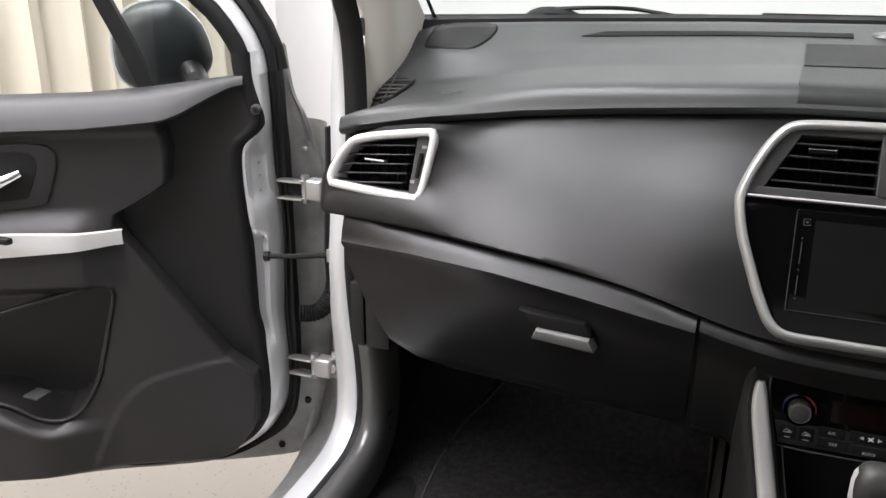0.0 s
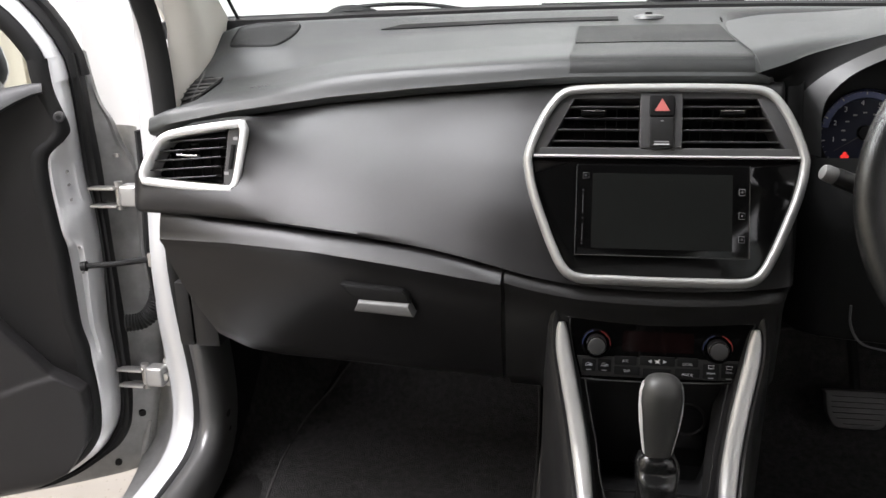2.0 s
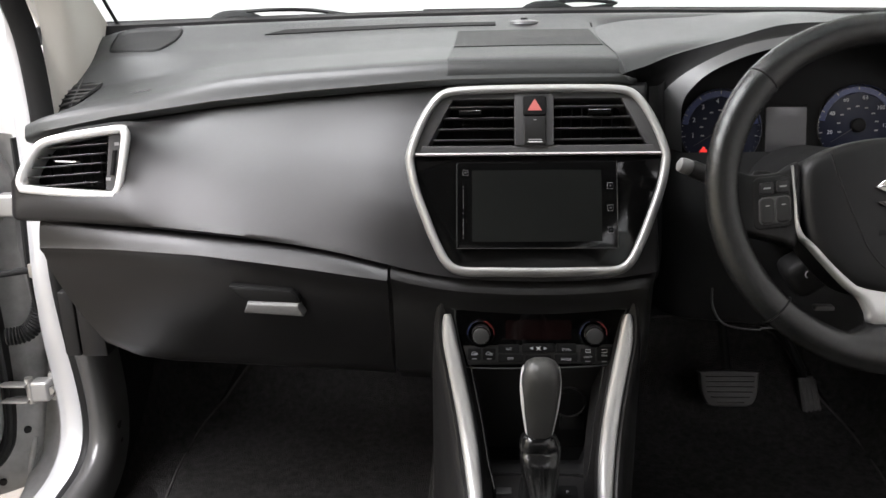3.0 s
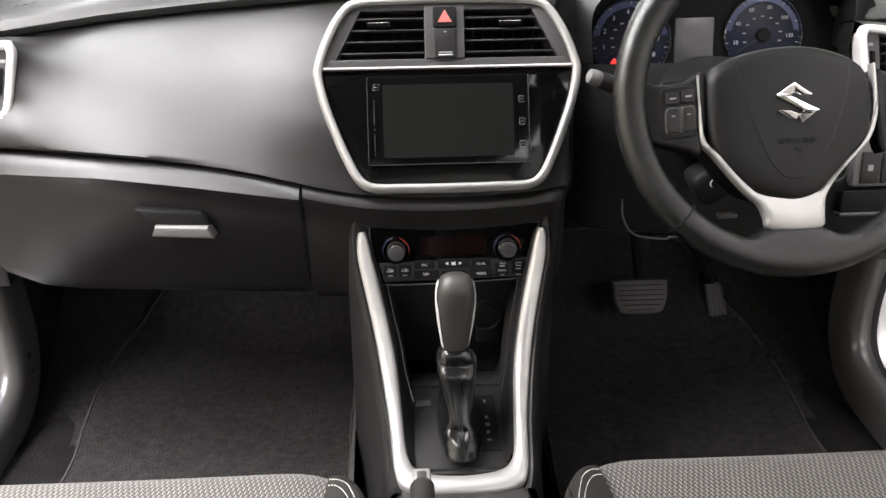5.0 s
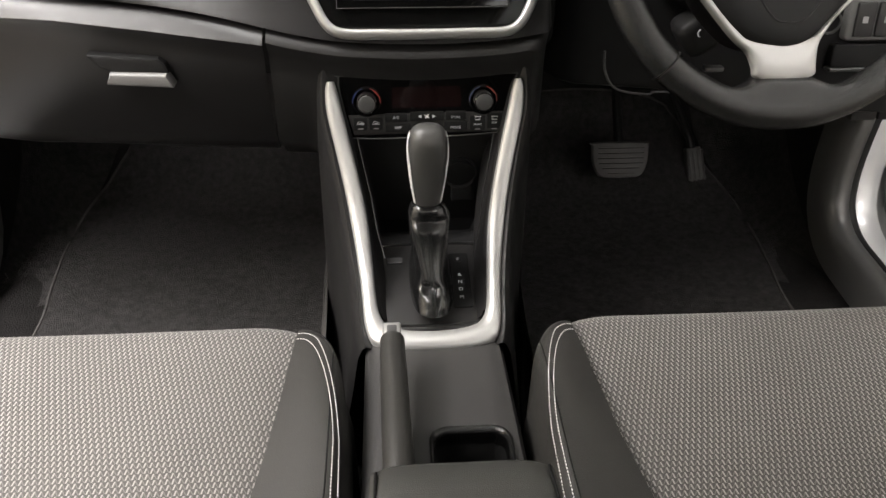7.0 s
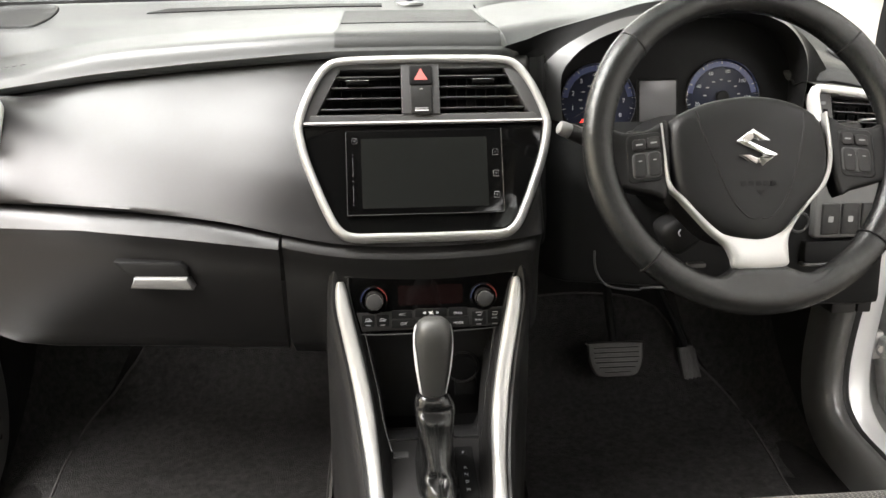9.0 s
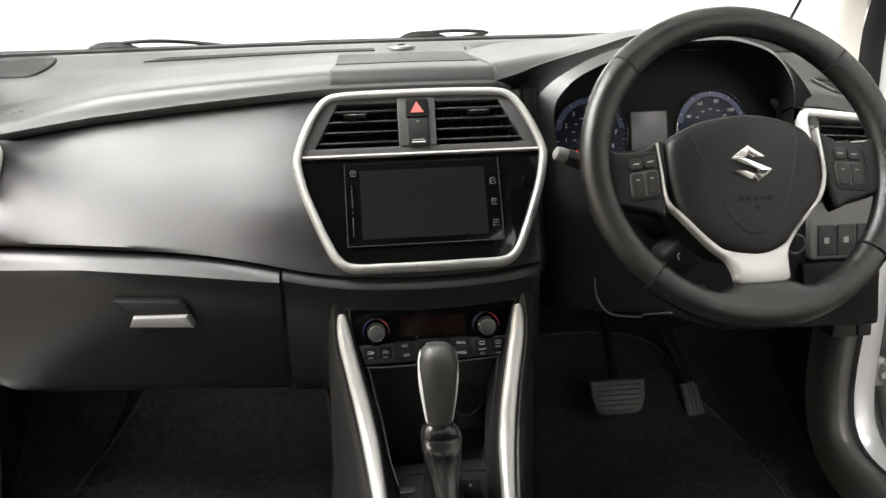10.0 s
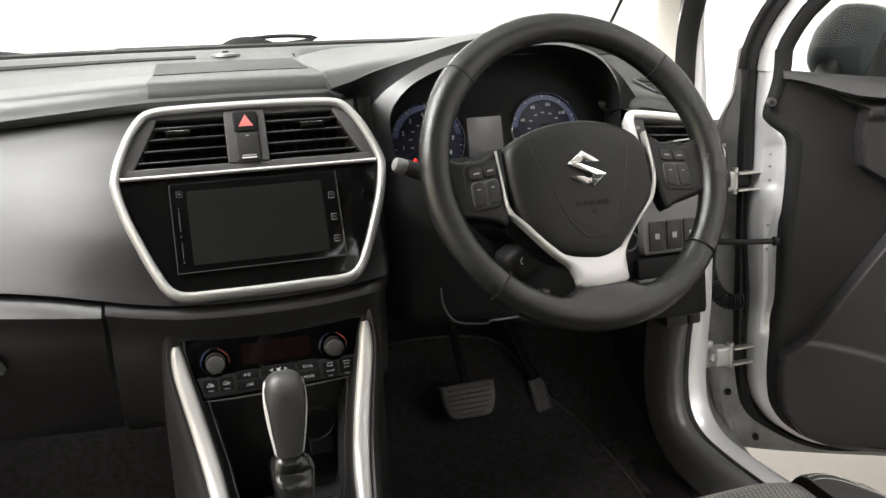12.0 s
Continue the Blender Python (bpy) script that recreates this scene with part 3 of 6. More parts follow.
def build_fascia():
    rows = []
    for e, c in ((-.001, -.05), (-.0008, -.004), (.0004, -.0005), (.0020, .0018), (.0042, .0036), (.0064, .0042), (.0084, .0034), (.0098, .0010), (.0100, -.003), (.0100, -.012)):
        rows.append([FA(a, b, c) for a, b in inset(OUT, e)])
    part("silver_surround", grid(rows, loop=True), SILVER, fascia, "satin silver frame", smooth=60)
    inner = inset(OUT, .0098)
    lower = [p for p in inner if p[1] < -.0015]
    lower = sorted(lower, key=lambda p: -math.atan2(p[0], -(p[1] + .0)))
    part("gloss_panel", prism(lower, -.016, -.004, FA, .0015), GLOSS, fascia, "gloss black panel round the display")
    # vent carrier with its two openings and the bridge between them
    upper = [p for p in inner if p[1] > .0005]
    upper = sorted(upper, key=lambda p: math.atan2(p[0], p[1] + .02))
    lv = [(-.131, .0125), (-.128, .0095), (-.027, .0105), (-.026, .070), (-.098, .071), (-.104, .068)]
    rv = [(.020, .0105), (.126, .0095), (.130, .0125), (.104, .068), (.098, .071), (.021, .070)]
    part("vent_carrier", prism(upper, -.075, -.050, FA), DARK, fascia, "dark duct behind the vents")
    bm = bmesh.new()
    for hole, cen in ((lv, (-.078, .04)), (rv, (.075, .04))):
        pts = [(p.x, p.y) for p in crv([(a, b, 0) for a, b in hole], 48, closed=True)]
        rim_ = []
        for e, c in ((0, -.050), (0, -.005), (.0008, -.0028)):
            rim_.append([FA(a + (a - cen[0]) / .06 * e * .6, b + (b - cen[1]) / .03 * e * .6, c) for a, b in pts])
        grid(rim_, loop=True, bm=bm)
    part("vent_rims", bm, TRIM, fascia, "grey vent rims", smooth=50)
    # flat bands of the carrier round the openings
    bm = bmesh.new()
    def band(outl, c):
        return prism(outl, -.012, c, FA, .001, bm=bm)
    band([(-.142, .0015), (.142, .0015), (.138, .0105), (-.138, .0105)], -.002)
    band([(-.106, .0675), (.106, .0675), (.104, .0755), (-.104, .0755)], -.002)
    band([(-.1515, .0015), (-.136, .0015), (-.100, .070), (-.104, .0765), (-.112, .0755), (-.126, .058), (-.143, .028)], -.0025)
    band([(.1515, .0015), (.136, .0015), (.100, .070), (.104, .0765), (.112, .0755), (.126, .058), (.143, .028)], -.0025)
    part("vent_surround", bm, TRIM, fascia, "satin dark grey vent surround")
    # strip in the paler silver, its bright reflection put into the colour
    part("chrome_strip", prism([(-.1465, -.0012), (.1465, -.0012), (.1465, .0012), (-.1465, .0012)], -.008, .0009, FA, .0006), LITSILVER, fascia, "thin bright strip")
    part("bridge", prism(rrect(-.0265, .0205, .010, .073, .002), -.03, -.0005, FA, .001), TRIM, fascia)
    hz = part("hazard_switch", prism(rrect(-.0165, .0115, .046, .0705, .0030), -.004, .0025, FA, .0012), DARK, fascia, "black hazard switch")
    part("hazard_triangle", prism([(-.0110, .0520), (.0060, .0520), (-.0025, .0665)], .002, .0030, FA), RED, hz, "red triangle")
    lk = part("lower_switch", prism(rrect(-.0158, .0108, .0105, .0450, .0015), -.004, .0022, FA, .0012), LOW, fascia)
    part("indicator", prism(rrect(-.0040, -.0005, .040, .0412, .0004), .002, .0025, FA), GREYINK, lk)
    part("label_bar", prism(rrect(-.0110, .0060, .0132, .0142, .0003), .002, .0026, FA), WHITEINK, lk)
    part("label_bar", prism(rrect(-.0105, .0055, .0158, .0172, .0003), .002, .0026, FA), GREYINK, lk)
    for side in (-1, 1):
        for k in range(4):
            b0 = .0195 + .0135 * k
            w0 = .129 - (b0 - .012) * .47
            a0, a1 = (-w0, -.027) if side < 0 else (.021, w0)
            rotx = Matrix.Rotation(radians(-14), 4, "X")
            c = FA((a0 + a1) / 2, b0, -.013)
            part("slat", box(c, (a1 - a0, .016, .0020), .0008, 2, rot=rotx), SLAT, fascia)
        for k in range(7):
            a = side * (.036 + .0125 * k) - .003
            part("fin", box(FA(a, .040, -.042), (.0010, .014, .056 - max(0, k - 4) * .008)), RUBBER, fascia)
        a = -.080 if side < 0 else .075
        tab = [(a - .0135, .0492), (a + .0135, .0492), (a + .0115, .0535), (a - .0115, .0535)]
        part("vent_tab", prism(tab, -.012, -.0005, FA, .001), DARK, fascia)
        part("tab_edge", prism([(a - .0135, .0522), (a + .0135, .0522), (a + .0130, .0534), (a - .0130, .0534)], -.004, .0010, FA, .0004), CHROME, fascia, "chrome tab edge")
    # display
    disp = part("display", prism(rrect(-.0965, .0945, -.1145, -.0095, .003), -.006, -.0015, FA, .0012), GLOSS, fascia, "black touch display")
    part("display_pane", prism(rrect(-.078, .076, -.106, -.020, .001), -.003, -.0011, FA), SCREEN, disp, "dark grey screen")
    bm = bmesh.new()
    prism([(.0937, -.113), (.0947, -.113), (.0947, -.010), (.0937, -.010)], -.003, -.0006, FA, bm=bm)
    part("bright_edge", bm, CHROME, disp, "thin bright edge line")
    bm = bmesh.new()
    for a0, a1, b0, b1 in ((-.0965, -.0958, -.113, -.012), (-.0965, .0937, -.1142, -.1136)):
        prism([(a0, b0), (a1, b0), (a1, b1), (a0, b1)], -.003, -.0006, FA, bm=bm)
    part("faint_edge", bm, TRIM, disp, "thin grey edge line")
    for b in (-.0395, -.066, -.0925):
        ic = part("icon", prism(rrect(.0828, .0894, b - .0038, b + .0038, .0008), -.003, -.0009, FA), GREYINK, disp)
        part("icon_face", prism(rrect(.0831, .0891, b - .0033, b + .0033, .0006), -.003, -.0007, FA), GLOSS, ic)
        part("icon_mark", prism(disc(.0014, 8, .0861, b), -.003, -.0005, FA), LCD, ic)
    ic = part("icon", prism(rrect(-.0890, -.0824, -.0260, -.0192, .0008), -.003, -.0009, FA), GREYINK, disp)
    part("icon_face", prism(rrect(-.0887, -.0827, -.0257, -.0195, .0006), -.003, -.0007, FA), GLOSS, ic)
    part("icon_mark", prism(disc(.0014, 8, -.0857, -.0226), -.003, -.0005, FA), LCD, ic)
    for b0, b1 in ((-.066, -.043), (-.098, -.078)):
        part("slider_bar", prism(rrect(-.0888, -.0880, b0, b1, .0003), -.003, -.0008, FA), LCD, disp)
    for b in (-.0395, -.072, -.1015):
        part("slider_mark", prism(disc(.0008, 8, -.0884, b), -.003, -.0008, FA), LCD, disp)


build_fascia()

# ---- outer vents ----
def outer_vent(s):
    V = plane((s * .595, .016, .95), (1, -.0 * s, 0), (0, .20, 1))
    v = thing("side_vent", (s * .595, .016, .905), "silver-framed side air vent with five black slats", "air vent", "side vents")
    o = [(a * -s, b) for a, b in VENT]
    rows = []
    for e, c in ((.001, -.008), (0, .003), (.0006, .0056), (.0018, .0070), (.0050, .0078), (.0082, .0070), (.0098, .0054), (.0105, .001), (.0105, -.035)):
        n = len(o)
        r = []
        for i in range(n):
            a, b, d_ = o[i - 1], o[i], o[(i + 1) % n]
            d = Vector((d_[0] - a[0], d_[1] - a[1])).normalized()
            nr = Vector((-d.y, d.x))
            if nr.dot(Vector((-s * .005 - b[0], -b[1]))) < 0:
                nr = -nr
            r.append(V(b[0] + nr.x * e, b[1] + nr.y * e, c))
        rows.append(r)
    # ring in the paler silver for the light from the open door
    part("silver_ring", grid(rows, loop=True), LITSILVER, v, "satin silver frame", smooth=60)
    part("duct", prism([(a * .93, b * .93) for a, b in o], -.06, -.034, V), DARK, v, "dark duct")
    part("thumb_plate", prism([(-s * a, b) for a, b in [(.067, .040), (.049, .038), (.041, -.035), (.056, -.034)]], -.02, -.001, V, .001), TRIM, v)
    part("thumb_wheel", prism([(-s * a, b) for a, b in [(.059, .018), (.054, .018), (.049, -.014), (.054, -.014)]], -.004, .002, V, .001), DARK, v)
    for b in (.024, -.021):
        part("mark", prism([(-s * (a + b * .3), b + d) for a, d in ((.049, 0), (.055, 0), (.055, .004), (.049, .004))], -.004, -.0004, V), GREYINK, v)
    for k in range(5):
        b = -.026 + .0125 * k
        a1 = .038 + b * .28
        a0 = at(b, [-.03, -.01, .01, .03], [-.068, -.062, -.050, -.026])
        c = V(-s * (a0 + a1) / 2, b, -.012)
        part("slat", box(c, (a1 - a0, .018, .0018), .0007, 2, rot=Matrix.Rotation(radians(-12), 4, "X") @ Matrix.Rotation(radians(s * 4), 4, "Y")), SLAT, v)
    for k in range(6):
        part("fin", box(V(-s * (-.045 + .014 * k), -.004, -.031), (.0010, .006, .05)), RUBBER, v)
    a = -.010
    part("tab_edge", prism([(-s * (a - .014), .0030), (-s * (a + .014), .0018), (-s * (a + .014), .0042), (-s * (a - .014), .0054)], -.012, -.001, V, .0008), SILVER, v, "chrome tab")


outer_vent(-1)
outer_vent(1)


# ---- small things on the dash top ----
def dash_top():
    def sheet(name, outline, lift, mat, label, n=14, m=8, parent=dash):
        """A thin panel lying on the pad, between four corner points (x, y share)."""
        (a, b, c, d) = outline
        rows = []
        for j in range(m + 1):
            t_ = j / m
            r = []
            for i in range(n + 1):
                f = i / n
                x = (a[0] * (1 - f) + b[0] * f) * (1 - t_) + (d[0] * (1 - f) + c[0] * f) * t_
                s = (a[1] * (1 - f) + b[1] * f) * (1 - t_) + (d[1] * (1 - f) + c[1] * f) * t_
                r.append(pad_point(x, s) + Vector((0, 0, lift)))
            rows.append(r)
        return part(name, thick(rows, (0, .001, -.006)), mat, parent, label, smooth=50)
    sheet("centre_cover", ((-.1045, .36), (.101, .36), (.094, .70), (-.1015, .70)), .0016, COVER, "matt black cover in the dash top")
    sheet("centre_panel", ((-.1090, .0), (.1065, .0), (.1008, .362), (-.1060, .362)), .0005, CENTRE, "dark grey centre of the dash top", m=30)
    sheet("seam", ((-.1105, .0), (-.1090, .0), (-.1015, .72), (-.1030, .72)), .0006, LOW, "", n=1, m=14)
    sheet("seam", ((.1070, .0), (.1085, .0), (.0955, .72), (.0940, .72)), .0006, LOW, "", n=1, m=14)
    for s in (-1, 1):
        rows = []
        o = [(p.x, p.y) for p in crv([(.621, .76, 0), (.600, .685, 0), (.560, .65, 0), (.543, .66, 0), (.528, .80, 0), (.533, .95, 0), (.575, .97, 0), (.616, .965, 0), (.6215, .90, 0)], 48, closed=True)]
        ca, cb = .577, .80
        for f, lift in ((1.03, -.004), (1.02, .0022), (.98, .0030), (.95, .0012), (.6, .0012), (.05, .0012)):
            rows.append([pad_point(s * (ca + (a - ca) * f), min(cb + (b - cb) * f, .985)) + Vector((0, 0, lift)) for a, b in o])
        part("speaker_grille", grid(rows, loop=True, caps=True), COVER, dash, "black speaker grille in the dash corner", smooth=50)
    sheet("demister_slot", ((-.400, .815), (-.045, .80), (-.045, .855), (-.372, .87)), .0014, DARK, "long windscreen demister slot")
    sheet("demister_slot", ((.10, .76), (.35, .70), (.34, .80), (.10, .82)), .0018, DARK, "long windscreen demister slot")
    p = pad_point(0, .86)
    sn = part("light_sensor", grid([[p + Vector((r * math.cos(k * math.pi / 8), r * math.sin(k * math.pi / 8), z)) for k in range(16)] for r, z in ((.024, -.003), (.022, .0008), (.012, .0028), (.007, .0030))], loop=True, caps=True), LIP, dash, "round grey light sensor")
    part("sensor_eye", grid([[p + Vector((r * math.cos(k * math.pi / 8), r * math.sin(k * math.pi / 8), z)) for k in range(16)] for r, z in ((.006, .003), (.005, .0055), (.003, .006))], loop=True, caps=True), DARK, sn)
    for k in range(3):
        q0, q1 = pad_point(-.548 + .011 * k, .155), pad_point(-.541 + .011 * k, .155)
        part("moulded_mark", tube([q0 + Vector((0, 0, .0002)), q1 + Vector((0, 0, .0002))], .0009, 5), LOW, dash)
    for s in (-1, 1):
        rows = []
        cor = [(-.681, .50), (-.630, .25), (-.611, .42), (-.682, .64)]
        tr = sheet("side_demister", [(s * -a if s > 0 else a, b) for a, b in cor], .002, RUBBER, "black side window demister vent")
        for k in range(4):
            f = .15 + .22 * k
            if k == 3:
                continue
            f += .12
            q0 = pad_point(s * (.681 + .001 * f), .50 + .14 * f) + Vector((0, 0, .004))
            q1 = pad_point(s * (.630 - .019 * f), .25 + .17 * f) + Vector((0, 0, .004))
            part("blade", tube([q0, q1], .0013, 6), GREYPANEL, tr)
        q0 = pad_point(s * .655, .36) + Vector((0, 0, .0045))
        q1 = pad_point(s * .646, .55) + Vector((0, 0, .0045))
        part("blade", tube([q0, q1], .0012, 6), GREYPANEL, tr)
        ring = [pad_point(s * abs(a), b) + Vector((0, 0, .003)) for a, b in cor]
        part("rim", tube(ring, .0016, 6, closed=True), TRIM, tr)


dash_top()


# ---- instrument cluster ----
def cluster():
    cl = thing("instrument_cluster", (.325, .06, .93), "hooded black instrument cluster with two blue-ringed dials", "instrument cluster")
    A = [(.096, .30, 1.0965), (.12, .30, 1.103), (.16, .29, 1.109), (.24, .28, 1.112), (.33, .28, 1.117), (.42, .28, 1.116), (.50, .28, 1.108), (.57, .27, 1.098), (.62, .25, 1.085)]
    B = [(.1085, .049, 1.0515), (.120, .055, 1.0550), (.145, .068, 1.0610), (.18, .084, 1.0722), (.255, .092, 1.0915), (.325, .09, 1.108), (.42, .09, 1.106), (.50, .095, 1.084), (.545, .095, 1.052), (.572, .09, 1.015)]
    B2 = [(.124, .086, 1.010), (.136, .086, 1.034), (.186, .085, 1.060), (.258, .083, 1.084), (.335, .078, 1.099), (.43, .075, 1.099), (.496, .075, 1.078), (.532, .075, 1.048), (.546, .075, .985)]
    C = [(.172, .078, .955), (.162, .076, 1.011), (.180, .076, 1.039), (.219, .075, 1.0645), (.270, .072, 1.0855), (.345, .065, 1.098), (.385, .060, 1.099), (.4375, .060, 1.098), (.490, .060, 1.081), (.519, .060, 1.052), (.530, .060, 1.017), (.529, .060, .965)]
    D = [(.194, .064, .950), (.189, .062, 1.008), (.202, .062, 1.034), (.2285, .061, 1.0555), (.277, .058, 1.0755), (.345, .053, 1.0915), (.383, .050, 1.0945), (.434, .050, 1.0935), (.485, .050, 1.077), (.513, .050, 1.0495), (.524, .050, 1.017), (.523, .050, .962)]
    E_ = [(.355 + (x - .355) * 1.0, y + .022, .95 + (z - .95) * .97) for x, y, z in D]
    G = [(.355 + (x - .355) * 1.06, .130, .95 + (z - .95) * .93) for x, y, z in D]
    n = 56
    def over(x, y, z, f):
        q = step(.26, .10, x)
        return (x, y + .21 * f, z + .0195 * q * min(1, f / .12) + (.016 + .014 * step(.14, .30, x)) * f)
    roll = [[over(x, y, z, f) for x, y, z in B] for f in (.015, .04, .08, .14, .30)]
    roll = [[(x, y, z - .0195 * step(.26, .10, x) * (1 - math.sin(min(1, f / .12) * math.pi / 2)) * .3) for x, y, z in r] for r, f in zip(roll, (.015, .04, .08, .14, .30))]
    part("hood", grid([crv(r, n) for r in [A] + roll[::-1] + [B]]), PAD, cl, "grained grey cluster hood", smooth=60)
    # darker than the hood top: the groove's shade is put into the colour
    part("hood_face", grid([crv(r, n) for r in (B, B2, C)]), DARK, cl, "face of the hood, darkened for the shade in its groove", smooth=60)
    part("hood_lip", grid([crv(r, n) for r in (C, D)]), LIP, cl, "satin inner lip of the hood", smooth=60)
    part("shroud", grid([crv(r, n) for r in (D, E_, G)]), DARK, cl, "matt black shroud", smooth=60)
    face_ = plane((.3437, .110, .9718), (1, 0, 0), (0, .20, 1))
    def K(a, b, c=0.0):
        return face_(a * 1.044, b * 1.044, c)
    K.m = face_.m
    part("face", prism([(-.162, -.06), (.210, -.06), (.210, .06), (.17, .11), (-.12, .11), (-.162, .05)], -.02, 0, K), DARK, cl, "black cluster face")
    for a0, b0, nums, start, sweep in ((-.087, .000, ["1", "2", "3", "4", "5", "6", "7", "8"], 193, -32), (.085, .003, ["20", "40", "60", "80", "100", "120", "140"], 194, -39)):
        d = part("dial", prism(disc(.050, 48, a0, b0), -.004, .002, K, .0005), DIAL, cl, "blue-black dial")
        ring = [[K(a0 + r * math.cos(2 * math.pi * k / 64), b0 + r * math.sin(2 * math.pi * k / 64), c) for k in range(64)] for r, c in ((.0525, .0), (.0525, .006), (.0510, .0075), (.0500, .006), (.0500, .002))]
        part("dial_ring", grid(ring, loop=True), CHROME, d, "bright dial ring", smooth=60)
        blue = [[K(a0 + r * math.cos(radians(172 - 164 * k / 40)), b0 + r * math.sin(radians(172 - 164 * k / 40)), .0024) for k in range(41)] for r in (.0415, .0485)]
        part("blue_arc", thick(blue, (0, .0004, 0)), BLUEINK, d, "blue arc")
        bm = bmesh.new()
        for k in range(33):
            g = radians(225 - 270 * k / 32)
            r0 = .0450 if k % 4 == 0 else .0474
            p, q = Vector((math.cos(g), math.sin(g))), Vector((-math.sin(g), math.cos(g))) * (.0006 if k % 4 == 0 else .0003)
            prism([(a0 + p.x * r0 - q.x, b0 + p.y * r0 - q.y), (a0 + p.x * .0485 - q.x, b0 + p.y * .0485 - q.y), (a0 + p.x * .0485 + q.x, b0 + p.y * .0485 + q.y), (a0 + p.x * r0 + q.x, b0 + p.y * r0 + q.y)], .001, .0028, K, bm=bm)
        part("tick_marks", bm, GREYINK, d)
        bm = bmesh.new()
        for k in range(9):
            g = radians(200 - 27 * k)
            aa, bb = a0 + .024 * math.cos(g), b0 + .024 * math.sin(g)
            prism(rrect(aa - .0022, aa + .0022, bb - .0009, bb + .0009, .0004), .001, .0026, K, bm=bm)
        part("small_scale", bm, GREYINK, d)
        for i, w in enumerate(nums):
            g = radians(start + sweep * i)
            text("numeral", w, K, a0 + .0355 * math.cos(g), b0 + .0355 * math.sin(g), .0026, .0088 if len(w) == 1 else .0074, INK, d)
        g = radians(212)
        part("needle", tube([K(a0, b0, .005), K(a0 + .040 * math.cos(g), b0 + .040 * math.sin(g), .005)], [.0009, .0004], 6), LCD, d)
        part("hub_cap", prism(disc(.009, 20, a0, b0), .002, .008, K, .002), DARK, d)
    lc = part("trip_display", prism(rrect(-.030, .021, -.030, .027, .002), -.004, .003, K, .0005), LCD, cl, "blank grey trip display")
    part("display_rim", prism(rrect(-.033, .024, -.033, .030, .003), -.004, .0018, K, .0005), DARK, lc)
    part("warning_light", prism(rrect(-.1125, -.1035, -.0305, -.0255, .002), 0, .0045, K), WARN, cl, "red warning light")
    part("warning_light", prism(disc(.0022, 10, -.108, -.0245), 0, .0045, K), WARN, cl, "red warning light")
    part("reset_stalk", tube([K(.203, .040, -.002), K(.203, .040, .012)], .0034, 12), INK, cl, "small grey reset button")


cluster()


